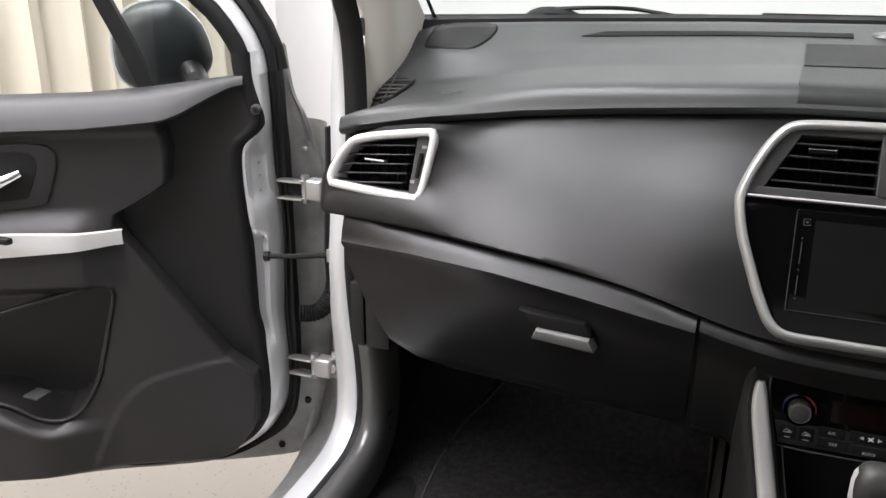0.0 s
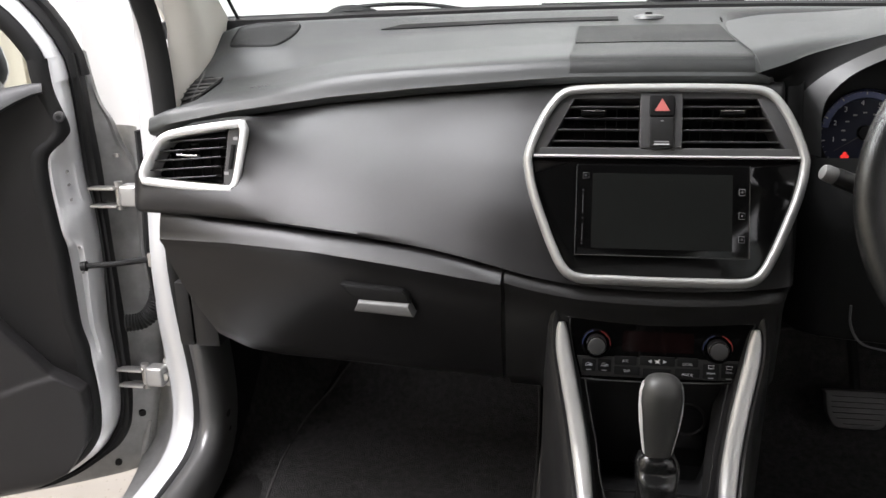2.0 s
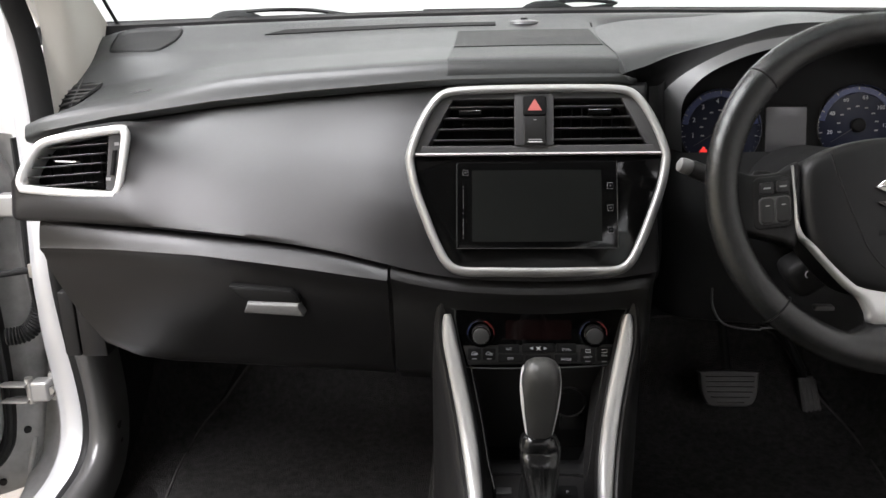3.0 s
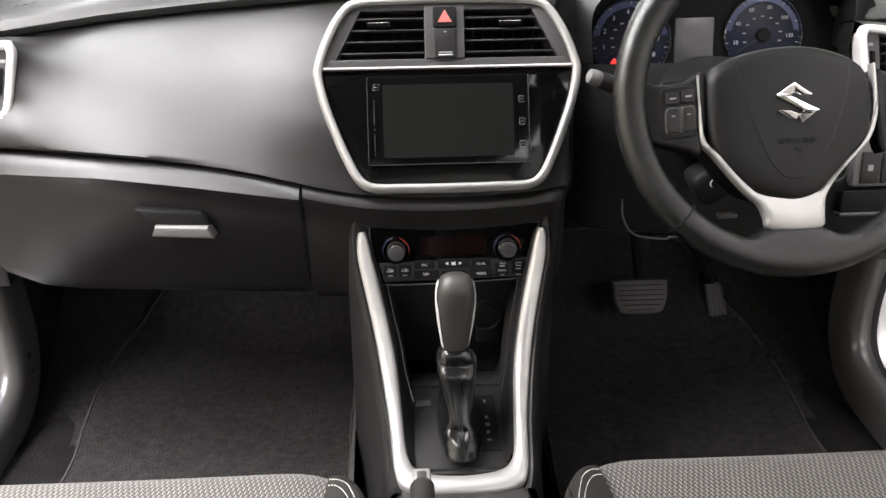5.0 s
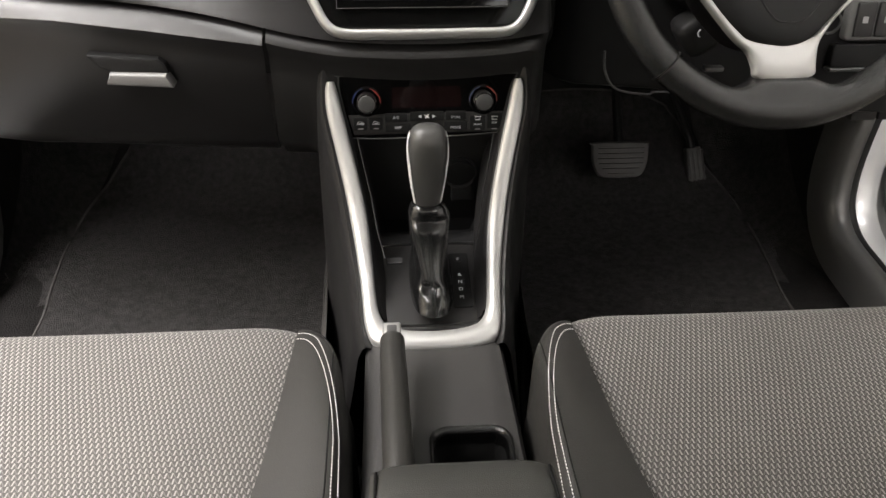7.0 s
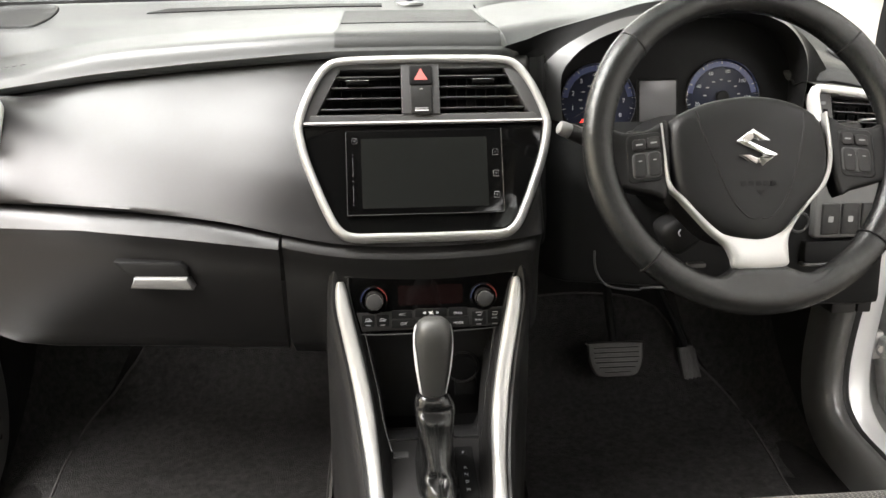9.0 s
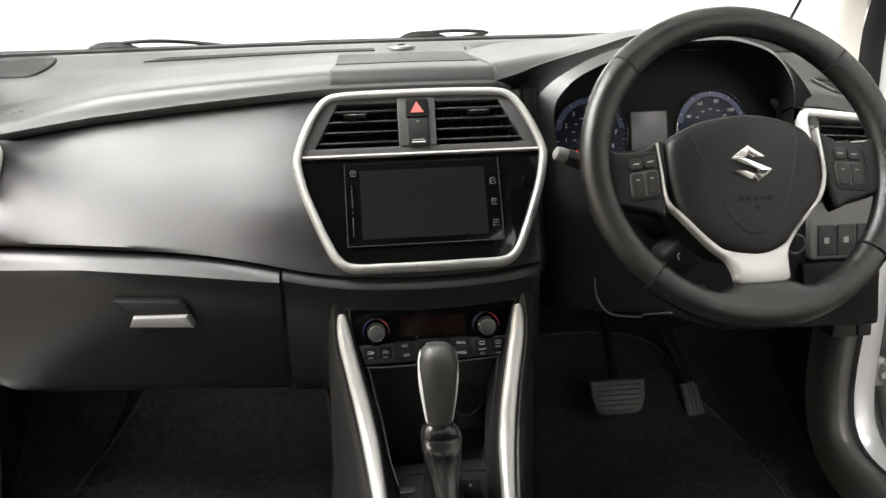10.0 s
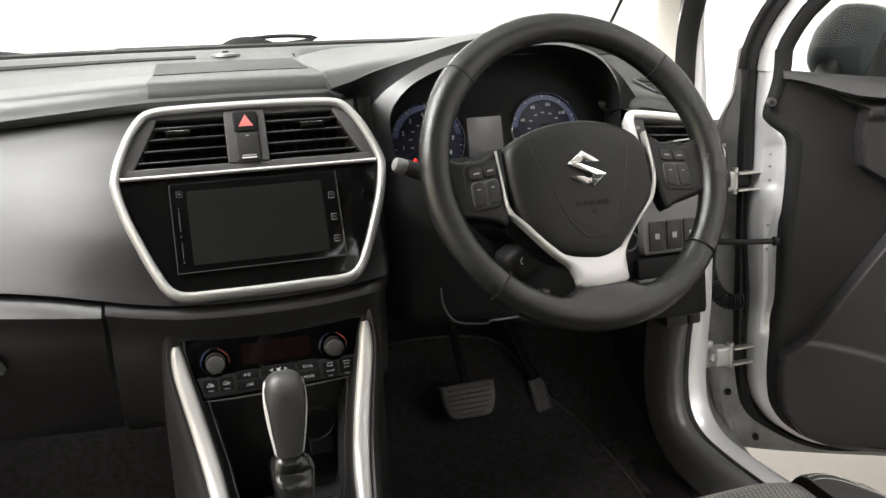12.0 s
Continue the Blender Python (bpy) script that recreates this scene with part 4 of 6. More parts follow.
# ---- driver's lower dash ----
def driver_dash():
    dd = thing("driver_dash", (.40, .03, .70), "black lower dash with a grey switch panel beside the steering column", "dashboard panel")
    # outer end with the side vent
    rows = []
    for i in range(49):
        x = .522 + (.700 - .522) * i / 48
        wrap = .045 * (max(0, x - .668) / .032) ** 2
        rows.append(mid_row(x, wrap, 1.0))
    part("outer_panel", pierce(grid(rows)), MID, dd, "soft grey panel round the outer vent", smooth=60)
    # knee panel
    rows = []
    for i in range(25):
        x = .150 + (.655 - .150) * i / 24
        e = .04 * (max(0, x - .62) / .035) ** 2 + .06 * (max(0, .19 - x) / .04) ** 2
        lowz = at(x, [.15, .22, .31, .40, .66], [.748, .742, .734, .705, .695])
        r = [Vector((x, .06 + e, .95)), Vector((x, .02 + e, .90)), Vector((x, .008 + e, .878)), Vector((x, .002 + e, .86)), Vector((x, -.004 + e, .80)), Vector((x, -.012 + e, lowz + .012)), Vector((x, -.010 + e, lowz + .004)), Vector((x, -.002 + e, lowz)), Vector((x, .05 + e, lowz + .004)), Vector((x, .22 + e, lowz + .03))]
        rows.append(r)
    part("knee_panel", grid(rows), DARK, dd, "matt black knee panel", smooth=45)
    SP = plane((.575, -.008, .84), (1, 0, 0), (0, .10, 1))
    sw = part("switch_panel", prism(rrect(-.052, .052, -.042, .042, .006), -.03, .004, SP, .003), GREYPANEL, dd, "grey switch panel")
    for k in range(3):
        a = -.0295 + .0275 * k
        b = part("switch", prism(rrect(a - .0125, a + .0125, -.037, .005, .002), .002, .0065, SP, .0015), LOW, sw, "black push switch")
        part("mark", prism(rrect(a - .004, a + .003, -.020, -.012, .001), .005, .0068, SP), GREYINK, b)
    # solid dark slab in place of the tray's shaded opening
    part("tray_shade", prism(rrect(-.062, .048, -.075, -.046, .004), -.02, .0045, SP, .002), DARK, dd, "raised dark slab for the shade in the coin tray")
    part("tray_lip", prism(rrect(-.064, .030, -.080, -.075, .002), -.02, .008, SP, .002), TRIM, dd, "grey tray lip")
    # line of the lower cover edge
    part("cover_edge", tube(crv([(.223, -.02, .792), (.226, -.02, .766), (.243, -.02, .743), (.284, -.02, .735), (.290, -.02, .738), (.330, -.02, .738)], 30), .0014, 8), TRIM, dd)
    # steering column shroud, key and lever
    col = thing("steering_column", (.346, -.06, .85), "black steering column shroud with stalks", "steering column")
    cr = []
    for y, r, zc in ((-.125, .050, .925), (-.12, .058, .925), (-.06, .066, .915), (.0, .070, .90), (.06, .072, .89)):
        cr.append([Vector((.346 + r * 1.15 * math.cos(2 * math.pi * k / 28), y, zc + r * .95 * math.sin(2 * math.pi * k / 28))) for k in range(28)])
    part("shroud", grid(cr, loop=True, caps=True), DARK, col, "matt black shroud")
    br = part("lock_bracket", box((.324, -.042, .822), (.046, .05, .046), .012, 3, rot=Matrix.Rotation(radians(-32), 4, "Y")), DARK, col, "black bracket under the column")
    part("lock_mark", tube([Vector((.322 - .005 * math.cos(g), -.0680, .827 + .005 * math.sin(g))) for g in [radians(-60 + 20 * k) for k in range(7)]], .0007, 5), INK, br)
    part("tilt_lever", box((.349, -.052, .779), (.024, .012, .006), .002), TRIM, col, "grey tilt lever")
    st = part("indicator_stalk", tube([(.30, -.085, .920), (.22, -.092, .940), (.166, -.0965, .9625)], [.007, .010, .0095], 12), LOW, col, "black indicator stalk")
    part("stalk_tip", tube([(.167, -.0965, .9620), (.1655, -.0967, .9626), (.158, -.0976, .9656), (.1535, -.0980, .9672), (.152, -.0982, .9678)], [.0078, .0088, .0088, .0078, .0052], 14), TIP, st, "pale grey stalk tip")
    st = part("wiper_stalk", tube([(.39, -.085, .945), (.47, -.095, .955), (.515, -.10, .958)], [.007, .009, .009], 12), LOW, col, "black wiper stalk")
    part("start_ring", tube([Vector((.499 + .013 * math.cos(k * math.pi / 10), -.020, .823 + .013 * math.sin(k * math.pi / 10))) for k in range(20)], .0018, 6, closed=True), TRIM, col, "satin grey ring")


driver_dash()


# ---- steering wheel ----
def steering_wheel():
    W = plane((.3456, -.1806, .9561), (1, 0, 0), (0, .390, .921))
    face_ = plane((.3456, -.1806, .9529), (1, 0, 0), (0, .390, .921))
    def V(a, b, c=0.0):
        return face_(a, b * 1.033, c)
    sw = thing("steering_wheel", (.346, -.13, .93), "black leather steering wheel with a silver lower spoke", "steering wheel")
    n, m = 96, 14
    rows = []
    R0 = .1677
    for i in range(n):
        g = 2 * math.pi * i / n
        deg = math.degrees(g)
        fat = 1.0 + .07 * (math.exp(-((deg - 140) / 14) ** 2) + math.exp(-((deg - 40) / 14) ** 2))
        row = []
        for k in range(m):
            q = 2 * math.pi * k / m
            r = R0 + .0170 * fat * math.cos(q)
            row.append(W(r * math.cos(g), r * math.sin(g), .0155 * fat * math.sin(q)))
        rows.append(row)
    part("rim", grid(rows, loop=True, ring=True), RIM, sw, "black leather rim", smooth=60)
    for deg in (137, 43, 226, -40):
        g = radians(deg)
        ring = [W((R0 + .0176 * math.cos(q)) * math.cos(g), (R0 + .0176 * math.cos(q)) * math.sin(g), .0161 * math.sin(q)) for q in [2 * math.pi * k / 20 for k in range(20)]]
        part("rim_seam", tube(ring, .0009, 5, closed=True), DARK, sw)
    # hub
    out = [(.005, .056), (-.045, .050), (-.082, .034), (-.090, .018), (-.089, -.022), (-.080, -.054), (-.049, -.088), (-.022, -.0985), (.0, -.101), (.022, -.0955), (.050, -.070), (.079, -.040), (.086, -.010), (.084, .018), (.074, .036), (.045, .050)]
    out = [(p.x, p.y) for p in crv([(a, b, 0) for a, b in out], 64, closed=True)]
    ca, cb = .0, -.02
    rows = []
    dome = ((1.0, -.045), (1.0, -.008), (.985, .002), (.95, .007), (.88, .010), (.74, .0122), (.60, .0138), (.45, .0150), (.2, .0165), (.02, .017))
    for f, c in dome:
        rows.append([V(ca + (a - ca) * f, cb + (b - cb) * f, c) for a, b in out])
    hub = part("airbag_cover", grid(rows, loop=True, caps=True), HUB, sw, "grained black airbag cover", smooth=70)
    # moulded creases of the shield shape
    for s in (-1, 1):
        line = []
        for p in crv([(s * .0600, .038, 0), (s * .0550, .012, 0), (s * .0440, -.022, 0), (s * .0300, -.056, 0), (s * .0140, -.0745, 0), (s * .002, -.0765, 0)], 28):
            a, b = p.x - ca, p.y - cb
            edge = max(out, key=lambda o: ((o[0] - ca) * a + (o[1] - cb) * b) / math.hypot(o[0] - ca, o[1] - cb))
            f = math.hypot(a, b) / math.hypot(edge[0] - ca, edge[1] - cb)
            line.append(V(p.x, p.y, at(1 - f, [1 - q[0] for q in dome[1:]], [q[1] for q in dome[1:]]) - .0004))
        part("crease", tube(line, .0011, 8), HUB, hub)
    # emblem: one folded chrome bar
    turn = [(-.0033, .0232), (.0238, .0090), (.0105, .0082), (-.0015, .0122), (-.0070, .0088), (.0250, -.0085), (.0033, -.0232), (-.0238, -.0090), (-.0105, -.0082), (.0015, -.0122), (.0070, -.0088), (-.0250, .0085)]
    bm = bmesh.new()
    for quad in ((0, 1, 2, 3), (0, 3, 4, 11), (4, 5, 10, 11), (5, 6, 9, 10), (6, 7, 8, 9)):
        mid_ = sum(turn[i][1] for i in quad) / 4
        lean = .55 if quad[0] in (0, 6) else -.30
        def facet(a, b, c, m=mid_, k=lean):
            return V(a, b, c + (k * (b - m + .002) if c > .015 else 0))
        prism([(turn[i][0] * .88 - .001, turn[i][1] * .86 - .0045) for i in quad], .012, .0195, facet, .0010, bm=bm)
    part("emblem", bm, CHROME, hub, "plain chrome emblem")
    for k in range(5):
        part("moulded_mark", prism(rrect(-.020 + .0082 * k, -.014 + .0082 * k, -.0435, -.0385, .001), .010, .0164, V), DARK, hub)
    part("moulded_mark", prism([(-.004, -.048), (.006, -.048), (.001, -.053)], .010, .0160, V), DARK, hub)
    # silver Y: two side strips and the lower spoke
    outer = [(-.0985, .027), (-.0975, -.002), (-.0960, -.038), (-.0835, -.0535), (-.0535, -.0882), (-.0375, -.1025), (-.0308, -.1160), (-.027, -.1262), (-.002, -.1300), (.0285, -.1255), (.0315, -.1145), (.0335, -.0955), (.0468, -.0755), (.0650, -.0568), (.0820, -.0385), (.0905, -.010), (.0885, .036)]
    inner = [(-.0965, .027), (-.0952, -.002), (-.0915, -.036), (-.077, -.053), (-.046, -.086), (-.034, -.093), (-.020, -.096), (-.012, -.097), (-.002, -.098), (.010, -.0965), (.020, -.093), (.030, -.087), (.047, -.068), (.061, -.053), (.076, -.036), (.0855, -.008), (.0855, .036)]
    oo, ii = spans([(a, b, 0) for a, b in outer], 6), spans([(a, b, 0) for a, b in inner], 6)
    rows = []
    for o_, i_ in zip(oo, ii):
        r = [V(o_.x, o_.y, -.004), V(o_.x, o_.y, .0045)]
        for f, c in ((.06, .0055), (.14, .0065), (.5, .0075), (1.0, .0060)):
            q = o_.lerp(i_, f)
            r.append(V(q.x, q.y, c))
        r.append(V(i_.x, i_.y, -.004))
        rows.append(r)
    part("silver_spoke", grid(rows, loop=True, caps=True), SILVER, sw, "satin silver spoke trim", smooth=60)
    # leather spoke that flares into the rim
    bs = [-.126, -.1345, -.1370, -.142, -.148, -.153, -.160, -.167]
    xl = [-.0275, -.0290, -.0350, -.043, -.054, -.067, -.078, -.084]
    xr = [.0310, .0350, .0405, .0475, .062, .076, .086, .092]
    cc = [.0015, .0035, .0080, .0095, .0108, .0120, .0135, .0148]
    rows = []
    for k in range(22):
        b0 = bs[0] + (bs[-1] - bs[0]) * k / 21
        l, r_, c0 = at(-b0, [-b for b in bs], xl), at(-b0, [-b for b in bs], xr), at(-b0, [-b for b in bs], cc)
        w = step(-.136, -.158, b0)
        row = [W(l, b0 * (1 - w) - w * math.sqrt(b0 * b0 - l * l), -.012)]
        for i in range(25):
            f = i / 24
            x = l + (r_ - l) * f
            e = abs(2 * f - 1)
            row.append(W(x, b0 * (1 - w) - w * math.sqrt(b0 * b0 - x * x), c0 - (.010 * e ** 8) * (1 - .6 * w)))
        row.append(W(r_, b0 * (1 - w) - w * math.sqrt(b0 * b0 - r_ * r_), -.012))
        rows.append(row)
    part("lower_spoke", grid(rows), RIM, sw, "black leather lower spoke", smooth=60)
    for s in (-1, 1):
        k = -1 if s < 0 else 1
        o = [(k * .088, .028), (k * .112, .021), (k * .138, .019), (k * .158, .025), (k * .167, .015), (k * .168, -.028), (k * .157, -.036), (k * .140, -.041), (k * .112, -.047), (k * .094, -.048)]
        o = [(p.x, p.y) for p in crv([(a, b, 0) for a, b in o], 50, closed=True)]
        pod = part("side_spoke", prism(o, -.016, .004, V, .005), HUB, sw, "black side spoke with buttons", smooth=60)
        def field(a0, a1, b0, b1, r):
            return [(k * a, b + .006 + .10 * (.117 - a)) for a, b in rrect(a0, a1, b0, b1, r)]
        part("button_plate", prism(field(.0985, .138, -.041, .011, .007), 0, .0050, V, .002), HUB, pod)
        for a0, a1, b0, b1 in ((.1015, .1150, -.007, .006), (.1167, .1315, -.007, .005)):
            bt = part("button", prism(field(a0, a1, b0, b1, .003), .002, .0070, V, .0012), LOW, pod)
            part("mark", prism(field((a0 + a1) / 2 - .0035, (a0 + a1) / 2 + .0035, (b0 + b1) / 2 - .0008, (b0 + b1) / 2 + .0008, .0004), .003, .0072, V), GREYINK, bt)
        part("rocker_frame", prism(field(.1005, .1325, -.0365, -.0095, .005), .002, .0062, V, .001), TRIM, pod)
        for a0, a1 in ((.1015, .1155), (.1172, .1315)):
            bt = part("rocker", prism(field(a0, a1, -.0355, -.0105, .004), .003, .0074, V, .0015), LOW, pod)
            part("mark", prism(field((a0 + a1) / 2 - .002, (a0 + a1) / 2 + .002, -.019, -.0178, .0004), .003, .0076, V), GREYINK, bt)
        part("shift_paddle", prism([(k * a, b) for a, b in rrect(.104, .124, .018, .030, .005)], -.040, -.035, V, .002), LOW, sw, "small black shift paddle")

steering_wheel()

# ---- centre console ----
SIDE = [(-.050, .875), (-.080, .777), (-.095, .735), (-.113, .690), (-.137, .645), (-.170, .608), (-.210, .580), (-.250, .564), (-.272, .5555), (-.31, .545)]
RUN = [-.1025, .0, .0446, .0931, .1441, .1936, .2425, .2856, .3091, .3486]


def slope(x, s, h=0.0):
    """The place at the width x and the run s down the console's sloping top, lifted by h."""
    y, z = at(s, RUN, [p[0] for p in SIDE]), at(s, RUN, [p[1] for p in SIDE])
    y1, z1 = at(s + .012, RUN, [p[0] for p in SIDE]), at(s + .012, RUN, [p[1] for p in SIDE])
    y0, z0 = at(s - .012, RUN, [p[0] for p in SIDE]), at(s - .012, RUN, [p[1] for p in SIDE])
    d = Vector((0, y1 - y0, z1 - z0)).normalized()
    return Vector((x, (y + y0 + y1) / 3 + d.z * h, (z + z0 + z1) / 3 - d.y * h))


def console():
    co = thing("centre_console", (0, -.30, .37), "black centre console with silver side trims and a gear selector", "centre console")
    edge_o = [(.1125, -.0035), (.1150, .007), (.1145, .030), (.1080, .065), (.0980, .115), (.0890, .170), (.0815, .225), (.0778, .268), (.0755, .290), (.0690, .309), (.052, .3180), (.028, .3212), (0, .3225)]
    edge_i = [(.1045, -.0035), (.1012, .007), (.0965, .030), (.0890, .065), (.0790, .112), (.0705, .162), (.0660, .212), (.0632, .250), (.0600, .272), (.0535, .286), (.042, .2932), (.024, .2972), (0, .2988)]
    oo, ii = spans([(a, b, 0) for a, b in edge_o], 6), spans([(a, b, 0) for a, b in edge_i], 6)
    oo += [Vector((-p.x, p.y, 0)) for p in reversed(oo[:-1])]
    ii += [Vector((-p.x, p.y, 0)) for p in reversed(ii[:-1])]
    rows = []
    for o_, i_ in zip(oo, ii):
        r = []
        for f, h in ((0, -.014), (0, -.0015), (.05, .0012), (.14, .0030), (.34, .0046), (.58, .0046), (.82, .0028), (.95, .0006), (1, -.0022), (1, -.014)):
            q = o_.lerp(i_, f)
            r.append(slope(q.x, q.y, h))
        rows.append(r)
    part("silver_surround", grid(rows, loop=True, caps=True), SILVER, co, "satin silver trim round the gear selector", smooth=60)
    for s in (-1, 1):
        # black body outside the trim, with a rounded shoulder over its tip
        lead = [(.1095, -.026), (.1165, -.016), (.1185, .004), (.1180, .030), (.1115, .065), (.1020, .115), (.0935, .170), (.0862, .225), (.0822, .268), (.0800, .292), (.0745, .318)]
        rows = []
        ll = spans([(a, b, 0) for a, b in lead], 5)
        for k, p in enumerate(ll):
            f = k / (len(ll) - 1)
            a, b = slope(s * (p.x - .010), p.y, -.010), slope(s * (p.x - .0035), p.y, -.001)
            c, d = slope(s * p.x, p.y, .0005), slope(s * (p.x + .0045), p.y, -.004)
            g = 1 - f
            rows.append([a, b, c, d, d + Vector((s * (.002 + .003 * f), .008 * g, -.012)), d + Vector((s * (.004 + .009 * f), .03 * g, -.06)), Vector((d.x + s * (.007 + .014 * f), d.y + .06 * g + .01, .46 - .02 * f)), Vector((d.x + s * (.010 + .022 * f), d.y + .08 * g + .01, .35))])
        part("skirt", grid(rows), LOW, co, "black console side", smooth=60)
        # inner wall between trim and recessed floor
        rows = []
        half_ = spans([(a, b, 0) for a, b in edge_i[:9]], 5)
        for k, p in enumerate(half_):
            f = k / (len(half_) - 1)
            a = slope(s * (p.x + .001), p.y, -.002)
            b = slope(s * (p.x - .002), p.y, -.0045)
            rows.append([a, b, b + Vector((-s * .003, .012 * (1 - f), -.008)), Vector((s * (p.x - .012), a.y + .09 * (1 - f) + .004, a.z - .030 + .012 * f))])
        part("inner_wall", grid(rows), LOW, co, "glossy black inner side", smooth=60)
    for s in (-1, 1):
        line = [slope(s * (at(r, [.06, .09, .13, .17, .20], [.080, .0745, .066, .060, .052])), r, -.006 - .004 * step(.15, .20, r)) for r in [.06 + .14 * k / 20 for k in range(21)]]
        part("recess_rim", tube(line, .0009, 6), LOW, co)
    # gear plate
    GP = plane((0, -.175, .5625), (1, 0, 0), (0, 1, .17))
    plate = part("gear_plate", prism([(p.x, p.y) for p in crv([(-.060, -.072, 0), (.060, -.072, 0), (.066, -.055, 0), (.070, .060, 0), (.060, .080, 0), (-.060, .080, 0), (-.070, .060, 0), (-.066, -.055, 0)], 56, closed=True)], -.02, .0, GP, .003), LOW, co, "black gear plate")
    rimo = [(p.x, p.y) for p in crv([(-.056, -.066, 0), (.056, -.066, 0), (.060, -.05, 0), (.062, .055, 0), (.052, .070, 0), (-.052, .070, 0), (-.062, .055, 0), (-.060, -.05, 0)], 56, closed=True)]
    rows = [[GP(a * f, b * f, c) for a, b in rimo] for f, c in ((1.03, 0), (1.015, .002), (.99, .002), (.975, -.0005))]
    part("plate_ridge", grid(rows, loop=True), RIM, plate, smooth=60)
    part("lock_release", prism(rrect(-.050, -.031, .036, .047, .002), -.002, .0022, GP, .001), TRIM, plate, "small release cap")
    gs = part("gear_scale", prism(rrect(.026, .049, -.042, .052, .003), -.002, .0016, GP, .0008), DARK, plate, "black selector scale")
    for w, b in (("P", .0400), ("R", .0120), ("N", .0000), ("D", -.0125), ("M", -.0260)):
        text("letter", w, GP, .0365, b, .0018, .0066, INK, gs)
        if w in "PN":
            part("letter_frame", tube([GP(.0365 + u, b + v, .0017) for u, v in ((-.0048, -.0038), (.0048, -.0038), (.0048, .0038), (-.0048, .0038))], .0003, 4, closed=True), LCD, gs)
    # bin behind the lever
    part("bin_floor", box((0, -.030, .556), (.150, .11, .012), .003), DARK, co)
    part("bin_back", box((0, .022, .65), (.19, .012, .22), .003), LOW, co)
    part("socket", tube([(.044, -.040, .652), (.044, -.056, .648)], [.021, .019], 24), DARK, co, "round power socket cover")
    part("socket_rim", tube([Vector((.044 + .021 * math.cos(k * math.pi / 14), -.054, .649 + .021 * math.sin(k * math.pi / 14))) for k in range(28)], .0016, 6, closed=True), LOW, co)
    part("plug_flap", box((.049, -.046, .618), (.030, .012, .024), .003), HUB, co)
    rows = []
    for i in range(25):
        f = i / 24
        x = -.078 + .156 * f
        e = step(.14, 0, f) + step(.86, 1, f)
        y0, z0 = -.090 + .03 * e, .580 + .03 * e
        rows.append([Vector((x, y0 + .03, z0 - .012)), Vector((x, y0 + .008, z0 - .002)), Vector((x, y0, z0)), Vector((x, y0 - .010, z0 - .004)), Vector((x, y0 - .02, z0 - .014))])
    part("bin_edge", grid(rows), DARK, co, smooth=60)
    # climate controls
    H = plane((.002, -.080, .750), (1, 0, 0), (0, .16, 1))
    hv = part("climate_panel", prism([(p.x, p.y) for p in crv([(-.101, .034, 0), (-.09, .036, 0), (.094, .036, 0), (.103, .034, 0), (.101, .020, 0), (.090, -.026, 0), (.080, -.034, 0), (0, -.038, 0), (-.080, -.038, 0), (-.090, -.030, 0), (-.100, .015, 0)], 60, closed=True)], -.03, .0, H, .002), GLOSS, co, "gloss black climate control panel")
    part("panel_edge", tube([H(p.x, p.y, -.0008) for p in crv([(-.101, .034, 0), (-.09, .036, 0), (.094, .036, 0), (.103, .034, 0), (.101, .020, 0), (.090, -.026, 0), (.080, -.034, 0), (0, -.038, 0), (-.080, -.038, 0), (-.090, -.030, 0), (-.100, .015, 0)], 60, closed=True)], .0011, 6, closed=True), TRIM, hv, "thin satin edge")
    for s in (-1, 1):
        a = s * .068 - .002
        kn = part("knob", prism(disc(.0112, 36, a, .006), -.002, .014, H, .002), LOW, hv, "black rotary knob with a metal edge")
        part("knob_edge", tube([H(a + .0104 * math.cos(k * math.pi / 18), .006 + .0104 * math.sin(k * math.pi / 18), .0138) for k in range(36)], .0009, 6, closed=True), CHROME, kn, "thin chrome edge")
        part("knob_face", prism(disc(.0100, 32, a, .006), .010, .0150, H, .002), SLAT, kn, "satin black knob face")
        part("knob_ring", grid([[H(a + r * math.cos(2 * math.pi * k / 40), .006 + r * math.sin(2 * math.pi * k / 40), c) for k in range(40)] for r, c in ((.0178, 0), (.0174, .0030), (.0150, .0040), (.0130, .0010))], loop=True), GLOSS, kn, smooth=60)
        for col_, g0, g1 in ((BLUEINK, 185, 105), (REDINK, 75, -5)):
            arc = [[H(a + r * math.cos(radians(g0 + (g1 - g0) * k / 14)), .006 + r * math.sin(radians(g0 + (g1 - g0) * k / 14)), .0042) for k in range(15)] for r in (.0156, .0163)]
            part("heat_arc", thick(arc, (0, .0006, 0)), col_, kn)
    part("red_readout", prism(rrect(-.040, .040, -.002, .022, .002), -.002, .0004, H), LEDRED, hv, "dark red climate readout")
    part("key_field", prism([(-.092, -.010), (.092, -.008), (.088, -.032), (-.086, -.034)], -.002, .0010, H, .0008), LOW, hv)
    for w, a, b, sz, wd, ht in (("A/C", -.036, -.0135, .0046, .026, .0105), ("OFF", -.034, -.0255, .0046, .030, .0105), ("DUAL", .034, -.0120, .0044, .024, .0105), ("MODE", .034, -.0245, .0044, .028, .0105), ("AUTO", .000, -.0265, .0044, .032, .0105), ("FRONT", .060, -.0215, .0030, .018, .018), ("REAR", .080, -.0195, .0030, .018, .018)):
        k = part("key", prism(rrect(a - wd / 2, a + wd / 2, b - ht / 2, b + ht / 2, .0015), 0, .0020, H, .0007), DARK, hv)
        text("key_text", w, H, a, b - (.002 if len(w) > 3 and sz < .005 else 0), .0022, sz, INK, k)
